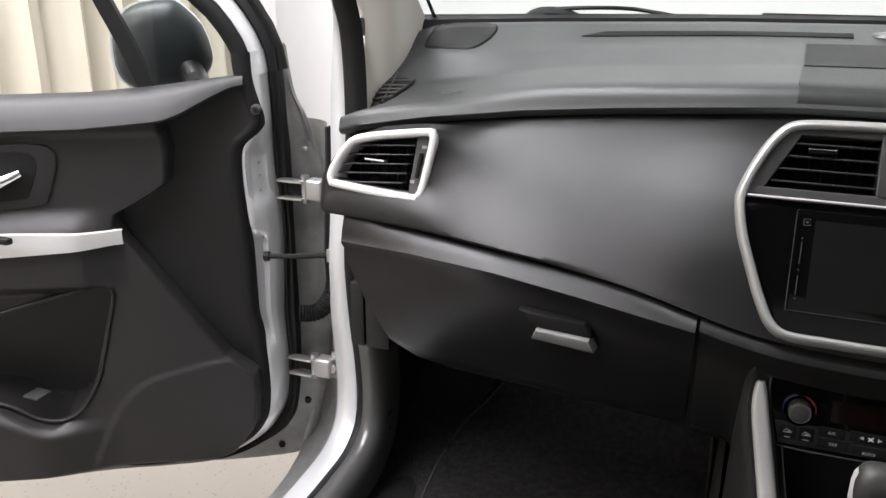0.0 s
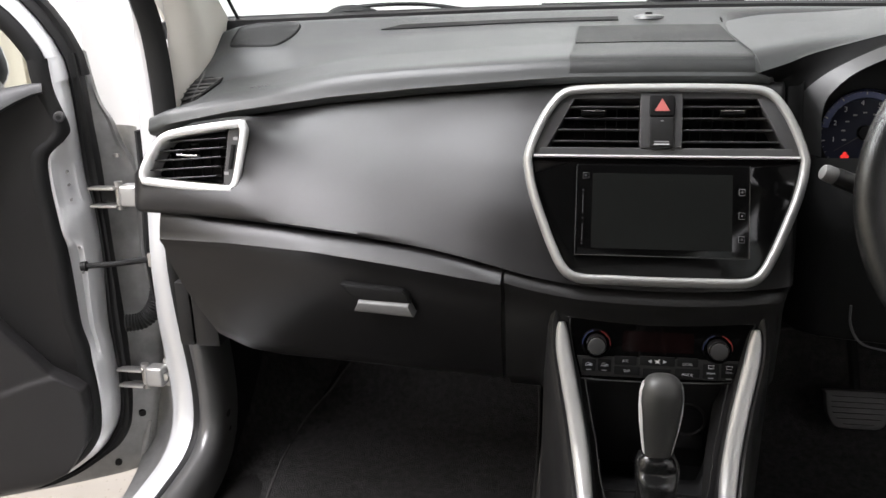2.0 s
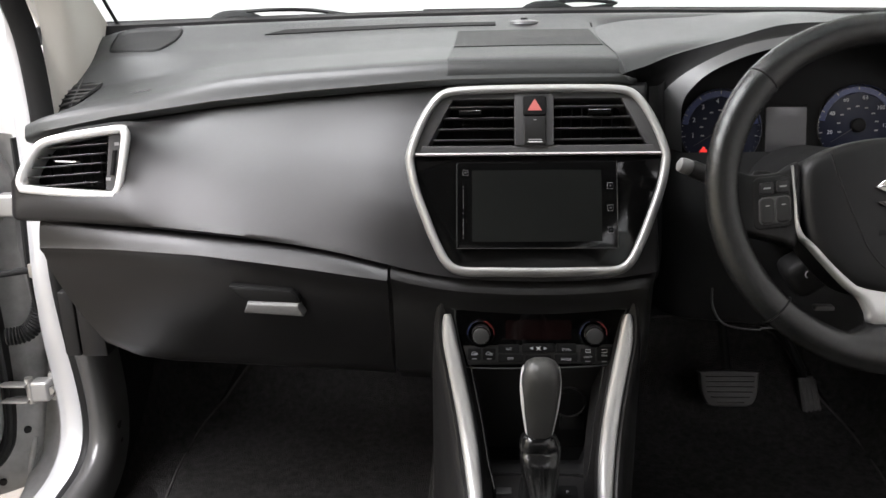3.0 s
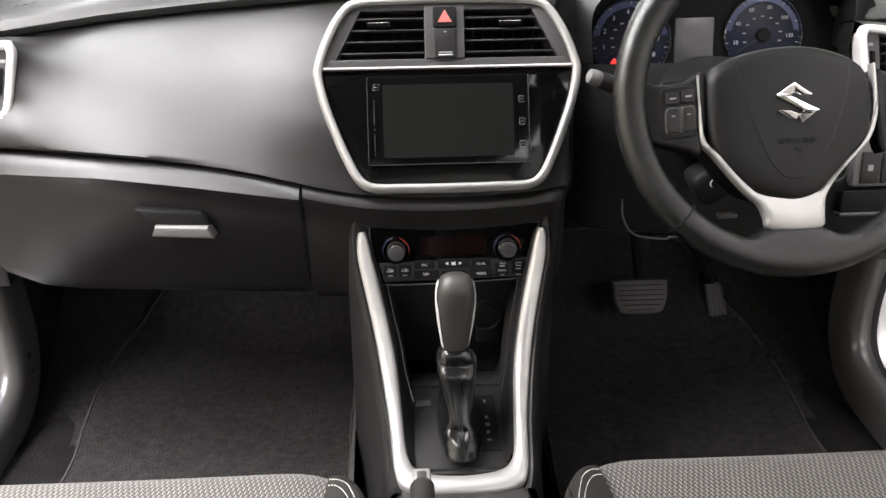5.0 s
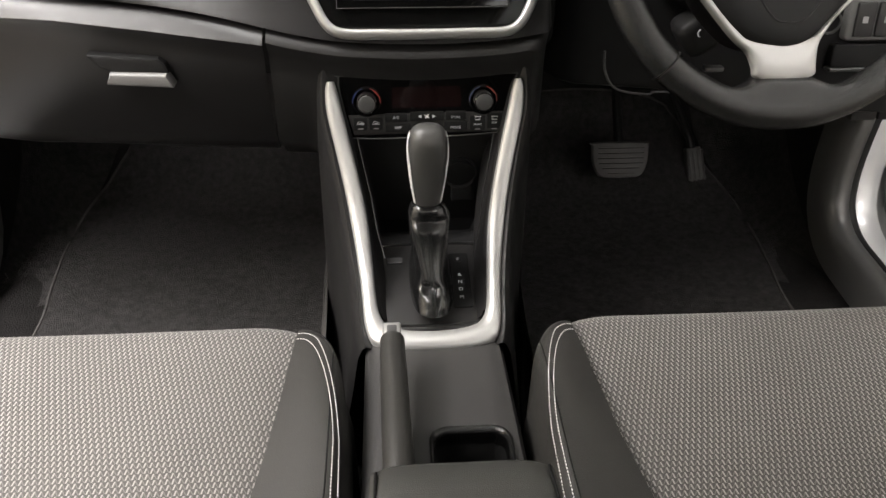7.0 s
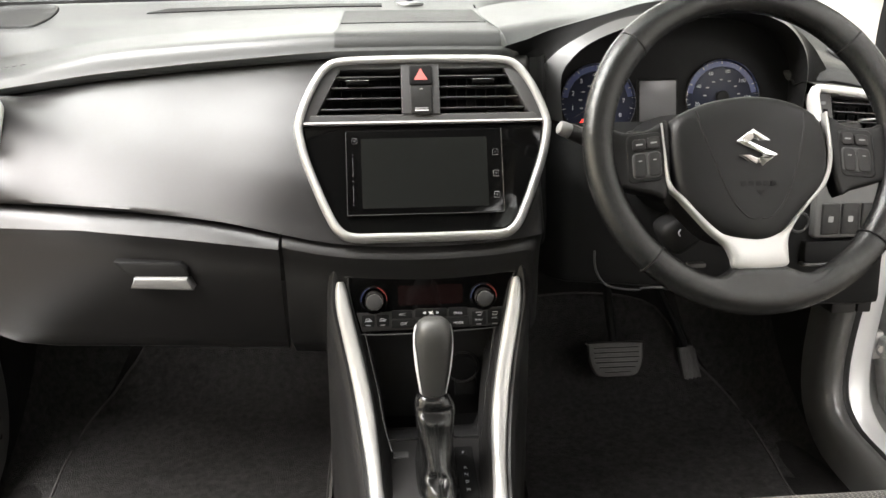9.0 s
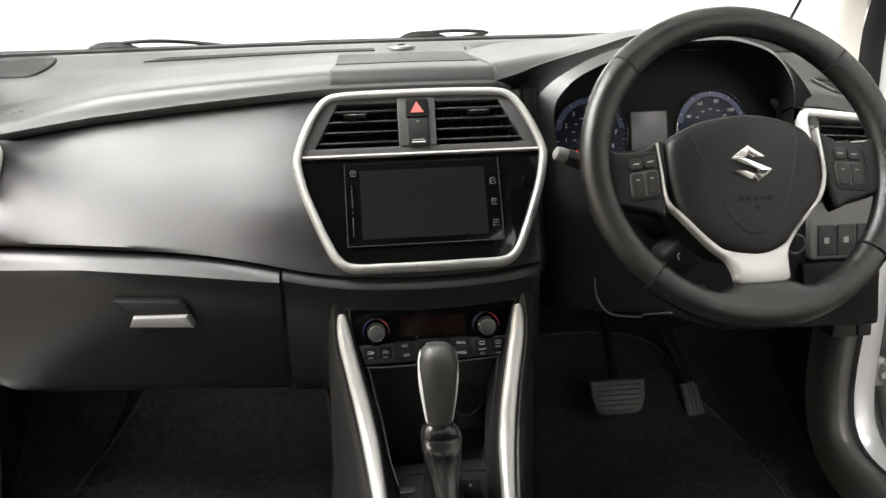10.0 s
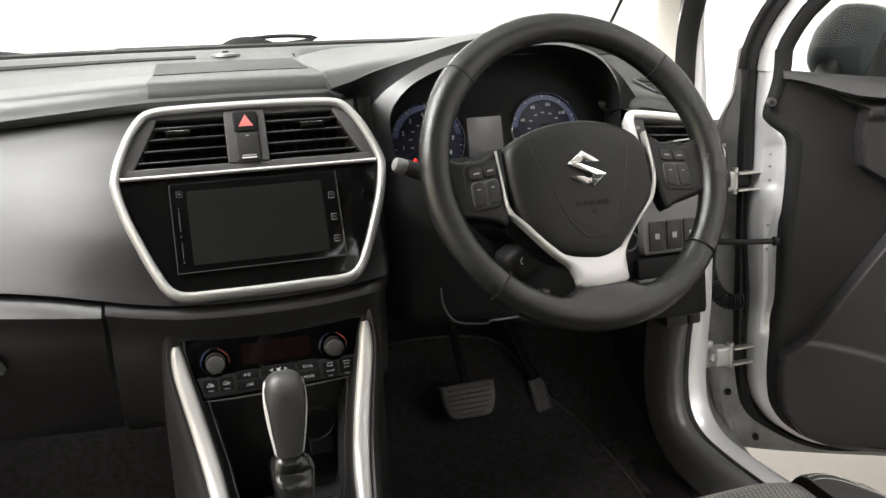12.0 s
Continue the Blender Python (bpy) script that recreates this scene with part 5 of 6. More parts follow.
    for a in (-.078, -.060):
        k = part("key", prism(rrect(a - .008, a + .008, -.028, -.013, .0015), 0, .0020, H, .0007), DARK, hv)
        part("car_mark", tube([H(a + u, v, .0023) for u, v in ((-.0042, -.0208), (.0042, -.0208), (.0040, -.0192), (.0020, -.0188), (.0008, -.0175), (-.0020, -.0175), (-.0032, -.0190))], .00028, 5, closed=True), INK, k)
        part("arrow_mark", tube([H(a - .0015, -.0196, .0023), H(a + .0025, -.0196, .0023)], [.0002, .0006], 5), INK, k)
        part("indicator", prism(rrect(a - .003, a + .003, -.0265, -.0255, .0003), .001, .0023, H), GREYINK, k)
    for a in (.060, .080):
        part("demist_mark", tube([H(a + u, v, .0023) for u, v in ((-.0028, -.0175), (.0028, -.0175), (.0035, -.0140), (-.0035, -.0140))], .0003, 5, closed=True), WHITEINK, hv)
        part("indicator", prism(rrect(a - .003, a + .003, -.0295, -.0285, .0003), .001, .0023, H), GREYINK, hv)
    k = part("fan_key", prism(rrect(-.020, .020, -.018, -.007, .0015), 0, .0020, H, .0007), DARK, hv)
    part("fan_mark", prism([(-.0105, -.0125), (-.0065, -.0105), (-.0065, -.0145)], .001, .0023, H), INK, k)
    part("fan_mark", prism([(.0105, -.0125), (.0065, -.0105), (.0065, -.0145)], .001, .0023, H), INK, k)
    part("fan_mark", prism([(-.003, -.0155), (-.001, -.013), (-.0035, -.0105), (0, -.0115), (.003, -.0095), (.0012, -.0125), (.0035, -.015), (0, -.0138)], .001, .0023, H), WHITEINK, k)
    # lever
    gl = thing("gear_selector", (-.002, -.165, .57), "black gear selector knob with silver sides over a leather gaiter", "gear selector")
    stations = [(.0, .0075, .006), (.0025, .0135, .011), (.007, .0175, .016), (.014, .0200, .019), (.024, .0212, .0205), (.040, .0212, .0205), (.060, .0196, .0185), (.080, .0168, .0160), (.094, .0148, .0140), (.098, .0135, .0125)]
    top = Vector((-.0025, -.197, .774))
    rows = []
    for dpt, rx, ry in stations:
        c = top - Vector((0, -.17, .985)) * dpt
        rows.append([c + Vector((rx * math.copysign(abs(math.cos(q)) ** .8, math.cos(q)), 0, 0)) + Vector((0, 1, .17)) * ry * math.copysign(abs(math.sin(q)) ** .8, math.sin(q)) for q in [2 * math.pi * k / 28 for k in range(28)]])
    part("knob", grid(rows, loop=True, caps=True), KNOB, gl, "black leather knob", smooth=60)
    for s in (-1, 1):
        strip_ = []
        for dpt, rx, ry in stations[2:9]:
            c = top - Vector((0, -.17, .985)) * dpt
            f = dpt / .094
            r = []
            for q in (-32, -22, -10, 4, 20, 36):
                qq = radians(q * (.30 + .85 * step(.005, .045, dpt)))
                r.append(c + Vector((s * (rx + .0012) * abs(math.cos(qq)) ** .8, 0, 0)) + Vector((0, 1, .17)) * (ry + .0012) * math.copysign(abs(math.sin(qq)) ** .8, math.sin(qq)) * (.97 if q in (-32, 36) else 1))
            strip_.append(r)
        # inlay in the paler silver, brightened by colour where it faces sideways
        part("silver_side", grid(strip_), LITSILVER, gl, "satin silver side inlay", smooth=60)
    base = Vector((.0015, -.168, .566))
    c0 = top - Vector((0, -.17, .985)) * .098
    rows = []
    shape = crv([(0, .0140, .013), (.04, .0190, .0165), (.10, .0222, .019), (.16, .0235, .020), (.20, .0238, .025), (.26, .0232, .030), (.36, .0222, .034), (.5, .0205, .041), (.64, .0190, .050), (.72, .0182, .056), (.76, .0190, .057), (.81, .0212, .064), (.90, .0246, .072), (.96, .0252, .077), (1.0, .0256, .080)], 56)
    for f, rx, ry in shape:
        c = c0.lerp(base, f)
        live = step(.05, .2, f) * step(1.0, .92, f)
        row = []
        for k in range(48):
            q = 2 * math.pi * k / 48
            fold = .07 * math.sin(3 * q + 1.2) * math.exp(-((f - .17) / .07) ** 2) + .09 * math.sin(5 * q + .5) * math.exp(-((f - .78) / .06) ** 2) + .02 * math.sin(4 * q - 7 * f)
            wob = 1 + fold * live
            row.append(c + Vector((rx * wob * math.copysign(abs(math.cos(q)) ** .7, math.cos(q)), ry * wob * math.copysign(abs(math.sin(q)) ** .7, math.sin(q)), 0)))
        rows.append(row)
    part("gaiter", grid(rows, loop=True, caps=True), BOOT, gl, "creased black leather gaiter", smooth=60)
    seam = []
    for f, ry in ((.24, .029), (.36, .034), (.5, .041), (.64, .050), (.72, .0565), (.78, .062), (.90, .073), (1.0, .081)):
        c = c0.lerp(base, f)
        seam.append(c + Vector((0, -ry - .0008, .0005)))
    for dx in (-.0016, .0016):
        part("gaiter_seam", tube([p + Vector((dx, 0, 0)) for p in crv(seam, 28)], .0010, 6), RIM, gl)
    part("collar", tube([c0 + Vector((0, 0, .004)), c0 + Vector((0, 0, -.001))], [.0140, .0146], 24), LOW, gl)
    # rear part: tunnel top, cup holder
    xs = [-1.08, -1.04, -1.0, -.94, -.80, -.14, .0, .3, .6, .80, .86, .94, 1.0, 1.04, 1.08]
    dz = [-.19, -.05, -.010, -.002, 0, 0, 0, 0, 0, 0, -.001, -.002, -.010, -.05, -.19]
    ys = [-.262, -.30, -.36, -.416, -.47, -.51, -.545, -.60, -.90]
    zs = [.549, .551, .554, .557, .558, .560, .560, .560, .560]
    bm = bmesh.new()
    vs = [[bm.verts.new((.0757 * a, y, z + d)) for a, d in zip(xs, dz)] for y, z in zip(ys, zs)]
    for i in range(len(ys) - 1):
        for j in range(len(xs) - 1):
            if 3 <= i <= 5 and 5 <= j <= 8:
                continue
            bm.faces.new((vs[i][j], vs[i][j + 1], vs[i + 1][j + 1], vs[i + 1][j]))
    part("tunnel_cover", bm, TUNNEL, co, "black console body", smooth=50)
    CH = plane((.0250, -.480, .5585), (1, 0, 0), (0, 1, -.02))
    o = rrect(-.0355, .0355, -.056, .0620, .016, 6)
    part("cup_well", grid([[CH(a * f, b * f, c) for a, b in o] for f, c in ((1.10, .0005), (1.06, .0040), (1.01, .0045), (.97, .0015), (.95, -.010), (.93, -.065), (.5, -.066), (.05, -.066))], loop=True), RIM, co, "deep dark cup holder", smooth=60)
    part("cup_liner", grid([[CH(a * f, b * f, c) for a, b in o] for f, c in ((.985, -.006), (.965, .0005), (.94, .0005), (.935, -.012))], loop=True), GLOSS, co, smooth=60)
    # armrest
    ar = thing("armrest", (.006, -.70, .57), "black leatherette lid of the centre armrest", "armrest")
    rows = []
    for y, hw, z, dn in ((-.533, .055, .628, .05), (-.536, .066, .640, .06), (-.545, .070, .647, .08), (-.57, .071, .650, .09), (-.70, .073, .652, .09), (-.92, .073, .652, .09)):
        r = []
        for q in range(-10, 11):
            f = q / 10
            r.append(Vector((.006 + hw * math.copysign(min(1, abs(f) * 1.12) ** .85, f), y, z - .014 * abs(f) ** 6)))
        r = [Vector((.006 - hw, y, z - dn))] + r + [Vector((.006 + hw, y, z - dn))]
        rows.append(r)
    bm = grid(rows)
    part("lid", bm, ARM, ar, smooth=60)
    part("lid_base", box((.006, -.74, .585), (.135, .36, .06), .01), DARK, ar)
    for s in (-1, 1):
        part("lid_seam", tube([(.006 + s * .066, -.548, .6455), (.006 + s * .067, -.60, .649), (.006 + s * .067, -.90, .650)], .0012, 6), DARK, ar)
    # hand brake
    hb = thing("hand_brake", (-.045, -.45, .556), "black hand brake lever with a chrome button", "hand brake")
    part("grip", tube(crv([(-.0455, -.330, .600), (-.0455, -.34, .600), (-.0445, -.40, .600), (-.043, -.48, .598), (-.042, -.56, .590)], 20), [.0124 + .0008 * step(0, .25, i / 19) for i in range(20)], 18), LEATHER, hb, "black grained grip", smooth=60)
    bt = part("button", box((-.0457, -.322, .6015), (.0185, .022, .0165), .003, 3), SILVER, hb, "chrome release button")
    part("button_cap", box((-.0457, -.3235, .6066), (.0110, .014, .0080), .002, 2), TRIM, bt)
    part("base_boot", box((-.043, -.49, .562), (.028, .16, .03), .01, 3), LOW, hb)


console()


# ---- front seats ----
def seat(s):
    """Seat cushion at the side s of the car: cloth middle, leatherette bolsters, white double stitching."""
    se = thing("front_seat", (s * .36, -.55, .38), "car seat with grey woven cloth and black stitched leatherette bolsters", "car seat", "front seats")
    cx, hw = .355, .258
    def top(x, y):
        """height of the cushion at x from the middle of the car"""
        a = abs(x - cx) / hw
        z = .582 + .010 * step(.75, .95, a) - .004 * (1 - a * a)
        return z + .018 * step(-.33, -.60, y) * -1
    def front(x):
        a = abs(x - cx) / hw
        return -.255 - .030 * max(0, a - .55) ** 2 / .2
    def column(x, drop):
        yf = front(x)
        r = [Vector((s * x, yf + .020, .44)), Vector((s * x, yf + .012, .50)), Vector((s * x, yf + .004, .545))]
        for q in range(1, 6):
            g = math.radians(18 * q)
            r.append(Vector((s * x, yf + .004 - .034 * (1 - math.cos(g)) , .545 + (top(x, yf - .03) - .545 - drop) * math.sin(g))))
        for k in range(1, 17):
            y = yf - .030 - .60 * k / 16
            r.append(Vector((s * x, y, top(x, y) - drop)))
        return r
    def seam_in(y):
        return at(y, [-.90, -.60, -.52, -.458, -.38, -.30], [.215, .182, .168, .157, .149, .1425])
    # cloth centre; its sides follow the seam
    rows = []
    for i in range(25):
        f = i / 24
        r0 = column(.150 + (.560 - .150) * f, 0)
        r = []
        for p in r0:
            l = seam_in(p.y)
            x = l + (.71 - 2 * l) * f
            e = min(f, 1 - f)
            r.append(Vector((s * x, p.y, p.z - .006 * step(.06, 0, e))))
        rows.append(r)
    part("cloth_panel", grid(rows), CLOTH if s < 0 else CLOTH_R, se, "grey woven cloth centre", smooth=70)
    for side in (0, 1):
        rows = []
        for i in range(29):
            f = i / 28
            r0 = column(.12, 0)
            back_off = .095 * (1 - math.sqrt(max(0, 1 - min(f, .999) ** 1.6)))
            r = []
            for p in r0:
                l = seam_in(p.y) + .001
                x = l + (at(p.y, [-.90, -.50, -.40, -.30], [.090, .088, .090, .094]) - l) * f
                yq = p.y - back_off * step(-.80, -.30, p.y)
                bulge = .012 * math.sin(math.pi * min(f * .70 + .02, 1)) - .016 * max(0, f - .80) ** 2 / .04
                z = p.z + bulge * step(.50, .57, p.z) - .010 * f * step(-.40, -.27, p.y)
                xx = x if side == 0 else 2 * cx - x
                r.append(Vector((s * xx, yq, z)))
            rows.append(r)
        # outer flank
        last = rows[-1]
        for dx, dz in ((.004, -.012), (.007, -.03), (.004, -.08), (-.004, -.14)):
            rows.append([Vector((p.x - s * (dx if side == 0 else -dx), p.y - .004, max(p.z + dz, .40))) for p in last])
        part("bolster", grid(rows), LEATHER, se, "black leatherette bolster", smooth=70)
        def on(k, n):
            k0, n0 = min(int(k), len(rows) - 2), min(int(n), len(rows[0]) - 2)
            u, v = k - k0, n - n0
            return (rows[k0][n0] * (1 - v) + rows[k0][n0 + 1] * v) * (1 - u) + (rows[k0 + 1][n0] * (1 - v) + rows[k0 + 1][n0 + 1] * v) * u
        for j, fi in ((0, 24.0), (1, 26.2)):
            n0, m = 7.2 - .4 * j, 3.0
            line = [on(1 + (fi - 1) * math.sin(g) ** .8, n0 + m * (1 - math.cos(g))) for g in [math.pi / 2 * k / 16 for k in range(17)]]
            line = [p + Vector((0, 0, .0008)) for p in line] + [p + Vector((0, 0, .0008)) for p in [on(fi, n0 + m + k) for k in range(1, 12)]]
            pts = crv(line, 300)
            bm = bmesh.new()
            for k in range(0, 298, 2):
                tube([pts[k], pts[k].lerp(pts[k + 1], .9) + Vector((0, 0, .0004)), pts[k + 1].lerp(pts[k + 2], .15)], .00042, 5, bm=bm)
            part("stitching", bm, THREAD, se, "white double stitching")
        part("piping", tube(crv([rows[k][5] for k in range(2, 22)] + [p for p in rows[22][6:]], 80), .0008, 6), DARK, se)
    part("cushion_base", box((s * cx, -.56, .46), (.46, .52, .12), .02, 3), DARK, se)
    for dx in (-.17, .17):
        part("seat_rail", box((s * (cx + dx), -.50, .385), (.05, .62, .05), .008), LOW, se)


seat(-1)
seat(1)


# ---- pedals ----
def pedals():
    P = plane((.370, .330, .470), (1, .0, 0), (0, .35, .9))
    br = thing("brake_pedal", (.366, .36, .44), "wide black rubber brake pedal", "pedal", "pedals")
    o = [(p.x, p.y) for p in crv([(-.051, .030, 0), (-.047, .036, 0), (.047, .036, 0), (.051, .030, 0), (.050, .004, 0), (.044, -.015, 0), (.033, -.026, 0), (0, -.0275, 0), (-.033, -.026, 0), (-.044, -.015, 0), (-.050, .004, 0)], 44, closed=True)]
    part("pad", prism(o, -.014, .0, P, .004), PEDAL, br, "worn rubber pad")
    for k in range(6):
        part("rib", box(P(0, .026 - .009 * k, -.0001), (.084 - .004 * max(0, k - 2) ** 2, .0060, .0006), .0002, 1), PEDAL, br)
    part("arm", tube([P(0, .02, -.012), P(0, .16, -.05), P(0, .28, -.03)], .008, 10), DARK, br)
    Q = plane((.533, .383, .428), (1, .12, .10), (-.26, .35, .9))
    ga = thing("accelerator_pedal", (.515, .37, .38), "narrow ribbed black accelerator pedal", "pedal", "pedals")
    part("pad", prism([(-.016, .040), (.013, .040), (.021, -.044), (-.018, -.044)], -.012, .0, Q, .003), PEDAL, ga, "ribbed rubber pad")
    for k in range(4):
        part("rib", prism([(-.013 + .0085 * k, .034), (-.0095 + .0085 * k, .034), (-.0085 + .0085 * k, -.039), (-.012 + .0085 * k, -.039)], -.002, .0015, Q, .0006), PEDAL, ga)
    part("arm", tube([Q(0, .02, -.01), Q(-.004, .055, -.006), Q(-.014, .085, .0), Q(-.04, .17, .01)], [.008, .008, .007, .005], 10), DARK, ga)


pedals()


# ---- footwells and floor ----
def footwells():
    rows = []
    prof = [(-1.6, .365), (-.30, .362), (.10, .356), (.24, .358), (.34, .378), (.42, .435), (.475, .53), (.51, .65), (.52, .95)]
    prof = [(p.x, p.y) for p in crv([(a, b, 0) for a, b in prof], 50)]
    for i in range(61):
        x = -.69 + 1.38 * i / 60
        e = step(.57, .66, abs(x))
        rows.append([Vector((x, y - .05 * e, z + .020 * e + .003 * math.sin(17 * x + 9 * y))) for y, z in prof])
    solo("car_floor", thick(rows, (0, .004, -.03)), CARPET, "black carpeted car floor and toe board", "carpet", kind="structure", smooth=60)
    for s in (-1, 1):
        m = thing("floor_mat", (s * .38, .0, .366), "black carpet floor mat with a bound edge", "floor mat", "floor mats")
        o = [(-.150, -.32), (-.56, -.32), (-.573, .02), (-.590, .14), (-.602, .25), (-.592, .34), (-.555, .40), (-.530, .43), (-.470, .472), (-.30, .482), (-.185, .47), (-.160, .42), (-.154, .287), (-.154, .134), (-.150, .0)]
        o = [(p.x, p.y) for p in crv([(a, b, 0) for a, b in o], 90, closed=True)]
        def lie(a, b):
            z = at(b, [p[0] for p in prof], [p[1] for p in prof])
            return Vector((-s * a, b - .006 * step(.30, .45, b), z + .008))
        pts = [lie(a, b) for a, b in o]
        rws = []
        for f in [1] + [.985 - .0984 * k for k in range(11)]:
            rws.append([lie(-.37 + (a + .37) * f, .08 + (b - .08) * f) for a, b in o])
        part("carpet_face", grid(rws, loop=True, caps=False), MAT, m, smooth=60)
        part("bound_edge", tube([p + Vector((0, 0, .000)) for p in pts], .0026, 6, closed=True), FELT, m, "grey stitched edge binding")
        # carpeted hump at the outer front corner of the footwell
        rws = []
        for j in range(12):
            f = j / 11
            y = .10 + .38 * f
            g_ = f ** 1.4
            z0 = at(y, [p[0] for p in prof], [p[1] for p in prof])
            ridge_ = crv([(.586 - .06 * g_ * step(.6, 1, f), 0, 0), (.600 - .04 * g_ * step(.6, 1, f), .006, .012 * g_), (.620, .014, .05 * g_), (.640, .022, .10 * g_), (.660, .030, .20 * g_ + .01), (.668, .034, .35 * g_ + .05)], 18)
            rws.append([Vector((s * q.x, y - q.y, z0 + .004 + q.z)) for q in ridge_])
        solo("wheel_arch_carpet", grid(rws), MAT, "black carpet over the wheel arch in the footwell", "carpet", kind="structure", smooth=60)
        # low foam edge of the carpet beside the console
        solo("console_carpet", grid([[Vector((s * (.151 - .016 * f), y, .36 + (top - .36) * f)) for f in (0, .3, .6, .9, 1)] for y, top in ((-.62, .42), (-.25, .42), (-.10, .44), (-.02, .47), (.05, .52), (.2, .57), (.42, .58))]), FELT, "carpet up the side of the console", "carpet", kind="structure")


footwells()

# ---- body round the front doors ----
OPENING = [(-.05, 1.40), (.08, 1.22), (.118, 1.147), (.136, 1.100), (.143, 1.03), (.142, .97), (.138, .90), (.126, .80), (.124, .748), (.132, .667), (.146, .58), (.149, .516), (.135, .468), (.094, .441), (.03, .433), (-.03, .430), (-.20, .428), (-.50, .427), (-1.10, .427)]


def body():
    path = crv([(0, y, z) for y, z in OPENING], 110)
    nrm = []
    for i in range(len(path)):
        d = (path[min(i + 1, 109)] - path[max(i - 1, 0)]).normalized()
        nrm.append(Vector((0, -d.z, d.y)))     # out of the opening: forward, then down
    for s in (-1, 1):
        nm = "west" if s < 0 else "east"
        def sweep(sec, i0=0, i1=110):
            return [[Vector((s * x - (.006 if s > 0 else 0), path[i].y + nrm[i].y * o, path[i].z + nrm[i].z * o)) for x, o in sec(i)] for i in range(i0, i1)]
        bd = thing("door_frame_" + nm, (s * .73, -.2, .43), "silver painted door frame with a black rubber seal", "door frame", kind="structure")
        def run_out(i, x):
            return .712 + (x - .712) * at(path[i].z, [.90, .97, 1.03, 1.09, 1.145, 1.2], [1, 1, .90, .55, .08, 0])
        part("flange", grid(sweep(lambda i: [(.708, .012), (.707, .0), (.713, -.004), (run_out(i, .746 - .010 * step(44, 30, i)), -.002), (run_out(i, .754 - .012 * step(44, 30, i)), .007), (run_out(i, .756 - .012 * step(44, 30, i)), .03)])), PAINT, bd, "silver painted flange", smooth=60)
        part("seal", grid(sweep(lambda i: [(.704 - .020 * step(60, 40, i), .012), (.698 - .020 * step(60, 40, i), .003), (.701 - .016 * step(60, 40, i), -.006), (.705, -.009), (.710, -.006), (.712, .004)])), RUBBER, bd, "black rubber seal", smooth=60)
        part("outer_strip", grid(sweep(lambda i: [(run_out(i, .738), .004), (run_out(i, .744), .000), (run_out(i, .751), .006), (run_out(i, .753), .03)], 24, 38)), RUBBER, bd, "black weather strip", smooth=60)
        part("sill_strip", grid(sweep(lambda i: [(.758, .002), (.767, -.002), (.776, .004), (.778, .03)], 66, 110)), RUBBER, bd, "black weather strip", smooth=60)
        # pillar paint darkened to stand for the shade it lies in
        part("jamb", grid(sweep(lambda i: [(.762, .03), (.767, .042), (.779, .060), (.80, .075), (.835, .085)], 24, 84)), SHADEPAINT, bd, "silver hinge pillar in paint darkened for shade", smooth=50)
        # plastic kick panel and scuff plate
        part("kick_panel", grid(sweep(lambda i: [(.707, .006), (.703, -.003), (.696, -.010), (.686, -.0135), (.675, -.012), (.666, -.004), (.6605, .010), (.658, .028), (.6575, .050)], 38, 110)), KICK, bd, "black plastic kick panel", smooth=60)
        part("upper_cover", grid(sweep(lambda i: [(.704, .008), (.690, .004), (.668, .016), (.655, .05)], 28, 39)), DARK, bd, smooth=60)
        # hinges with bolts, check strap
        for z in (.862, .556):
            h = thing("hinge", (s * .77, .15, z - .04), "bare steel hinge bolted to the pillar", "hinge", "hinges of the doors")
            part("leaf", box((s * .757, .178, z), (.022, .030, .050), .004), SILVER, h)
            part("block", box((s * .774, .156, z), (.030, .026, .034), .005, 3), SILVER, h, "painted hinge block")
            part("knuckle", tube([(s * .792, .152, z - .022), (s * .792, .152, z + .022)], .0065, 14), STEEL, h)
            part("arm", box((s * .814, .146, z + .013), (.044, .018, .004), .0015), STEEL, h)
            part("arm", box((s * .814, .146, z - .015), (.044, .018, .004), .0015), STEEL, h)
            # black block put in for the shade between the arms
            part("gap_shade", box((s * .812, .156, z - .001), (.030, .006, .020), .001), RUBBER, h)
            part("bolt", tube([(s * .758, .155, z), (s * .758, .148, z)], .007, 6), STEEL, h)
        ck = thing("check_strap", (s * .76, .12, .76), "black steel door check strap", "door check", "door checks")
        part("bar", tube([(s * .735, .135, .768), (s * .79, .106, .766), (s * .832, .093, .7655)], [.006, .0045, .0045], 8), RUBBER, ck)
        part("stop", tube([(s * .828, .094, .7655), (s * .836, .092, .7655)], [.008, .007], 12), RUBBER, ck, "black rubber stop")
        part("bracket", box((s * .738, .132, .768), (.012, .02, .022), .002), STEEL, ck)
        lo = thing("cable_boot", (s * .79, .15, .66), "ribbed black rubber cable boot", "cable boot", "cable boots")
        part("bellows", tube(crv([(s * .757, .172, .715), (s * .764, .165, .680), (s * .783, .155, .655), (s * .810, .143, .652)], 41), [.0125 + .0025 * (k % 2) for k in range(41)], 12), RUBBER, lo)
        solo("sill_" + nm, grid([[Vector((s * x, y, z)) for x, z in ((.752, .425), (.762, .40), (.765, .34), (.765, .24))] for y in (.20, -.5, -1.1)]), PAINT, "silver painted door sill", "car sill", kind="structure", smooth=60)
        # A pillar trim inside: its outer edge follows the seal, its inner edge the windscreen
        ap = []
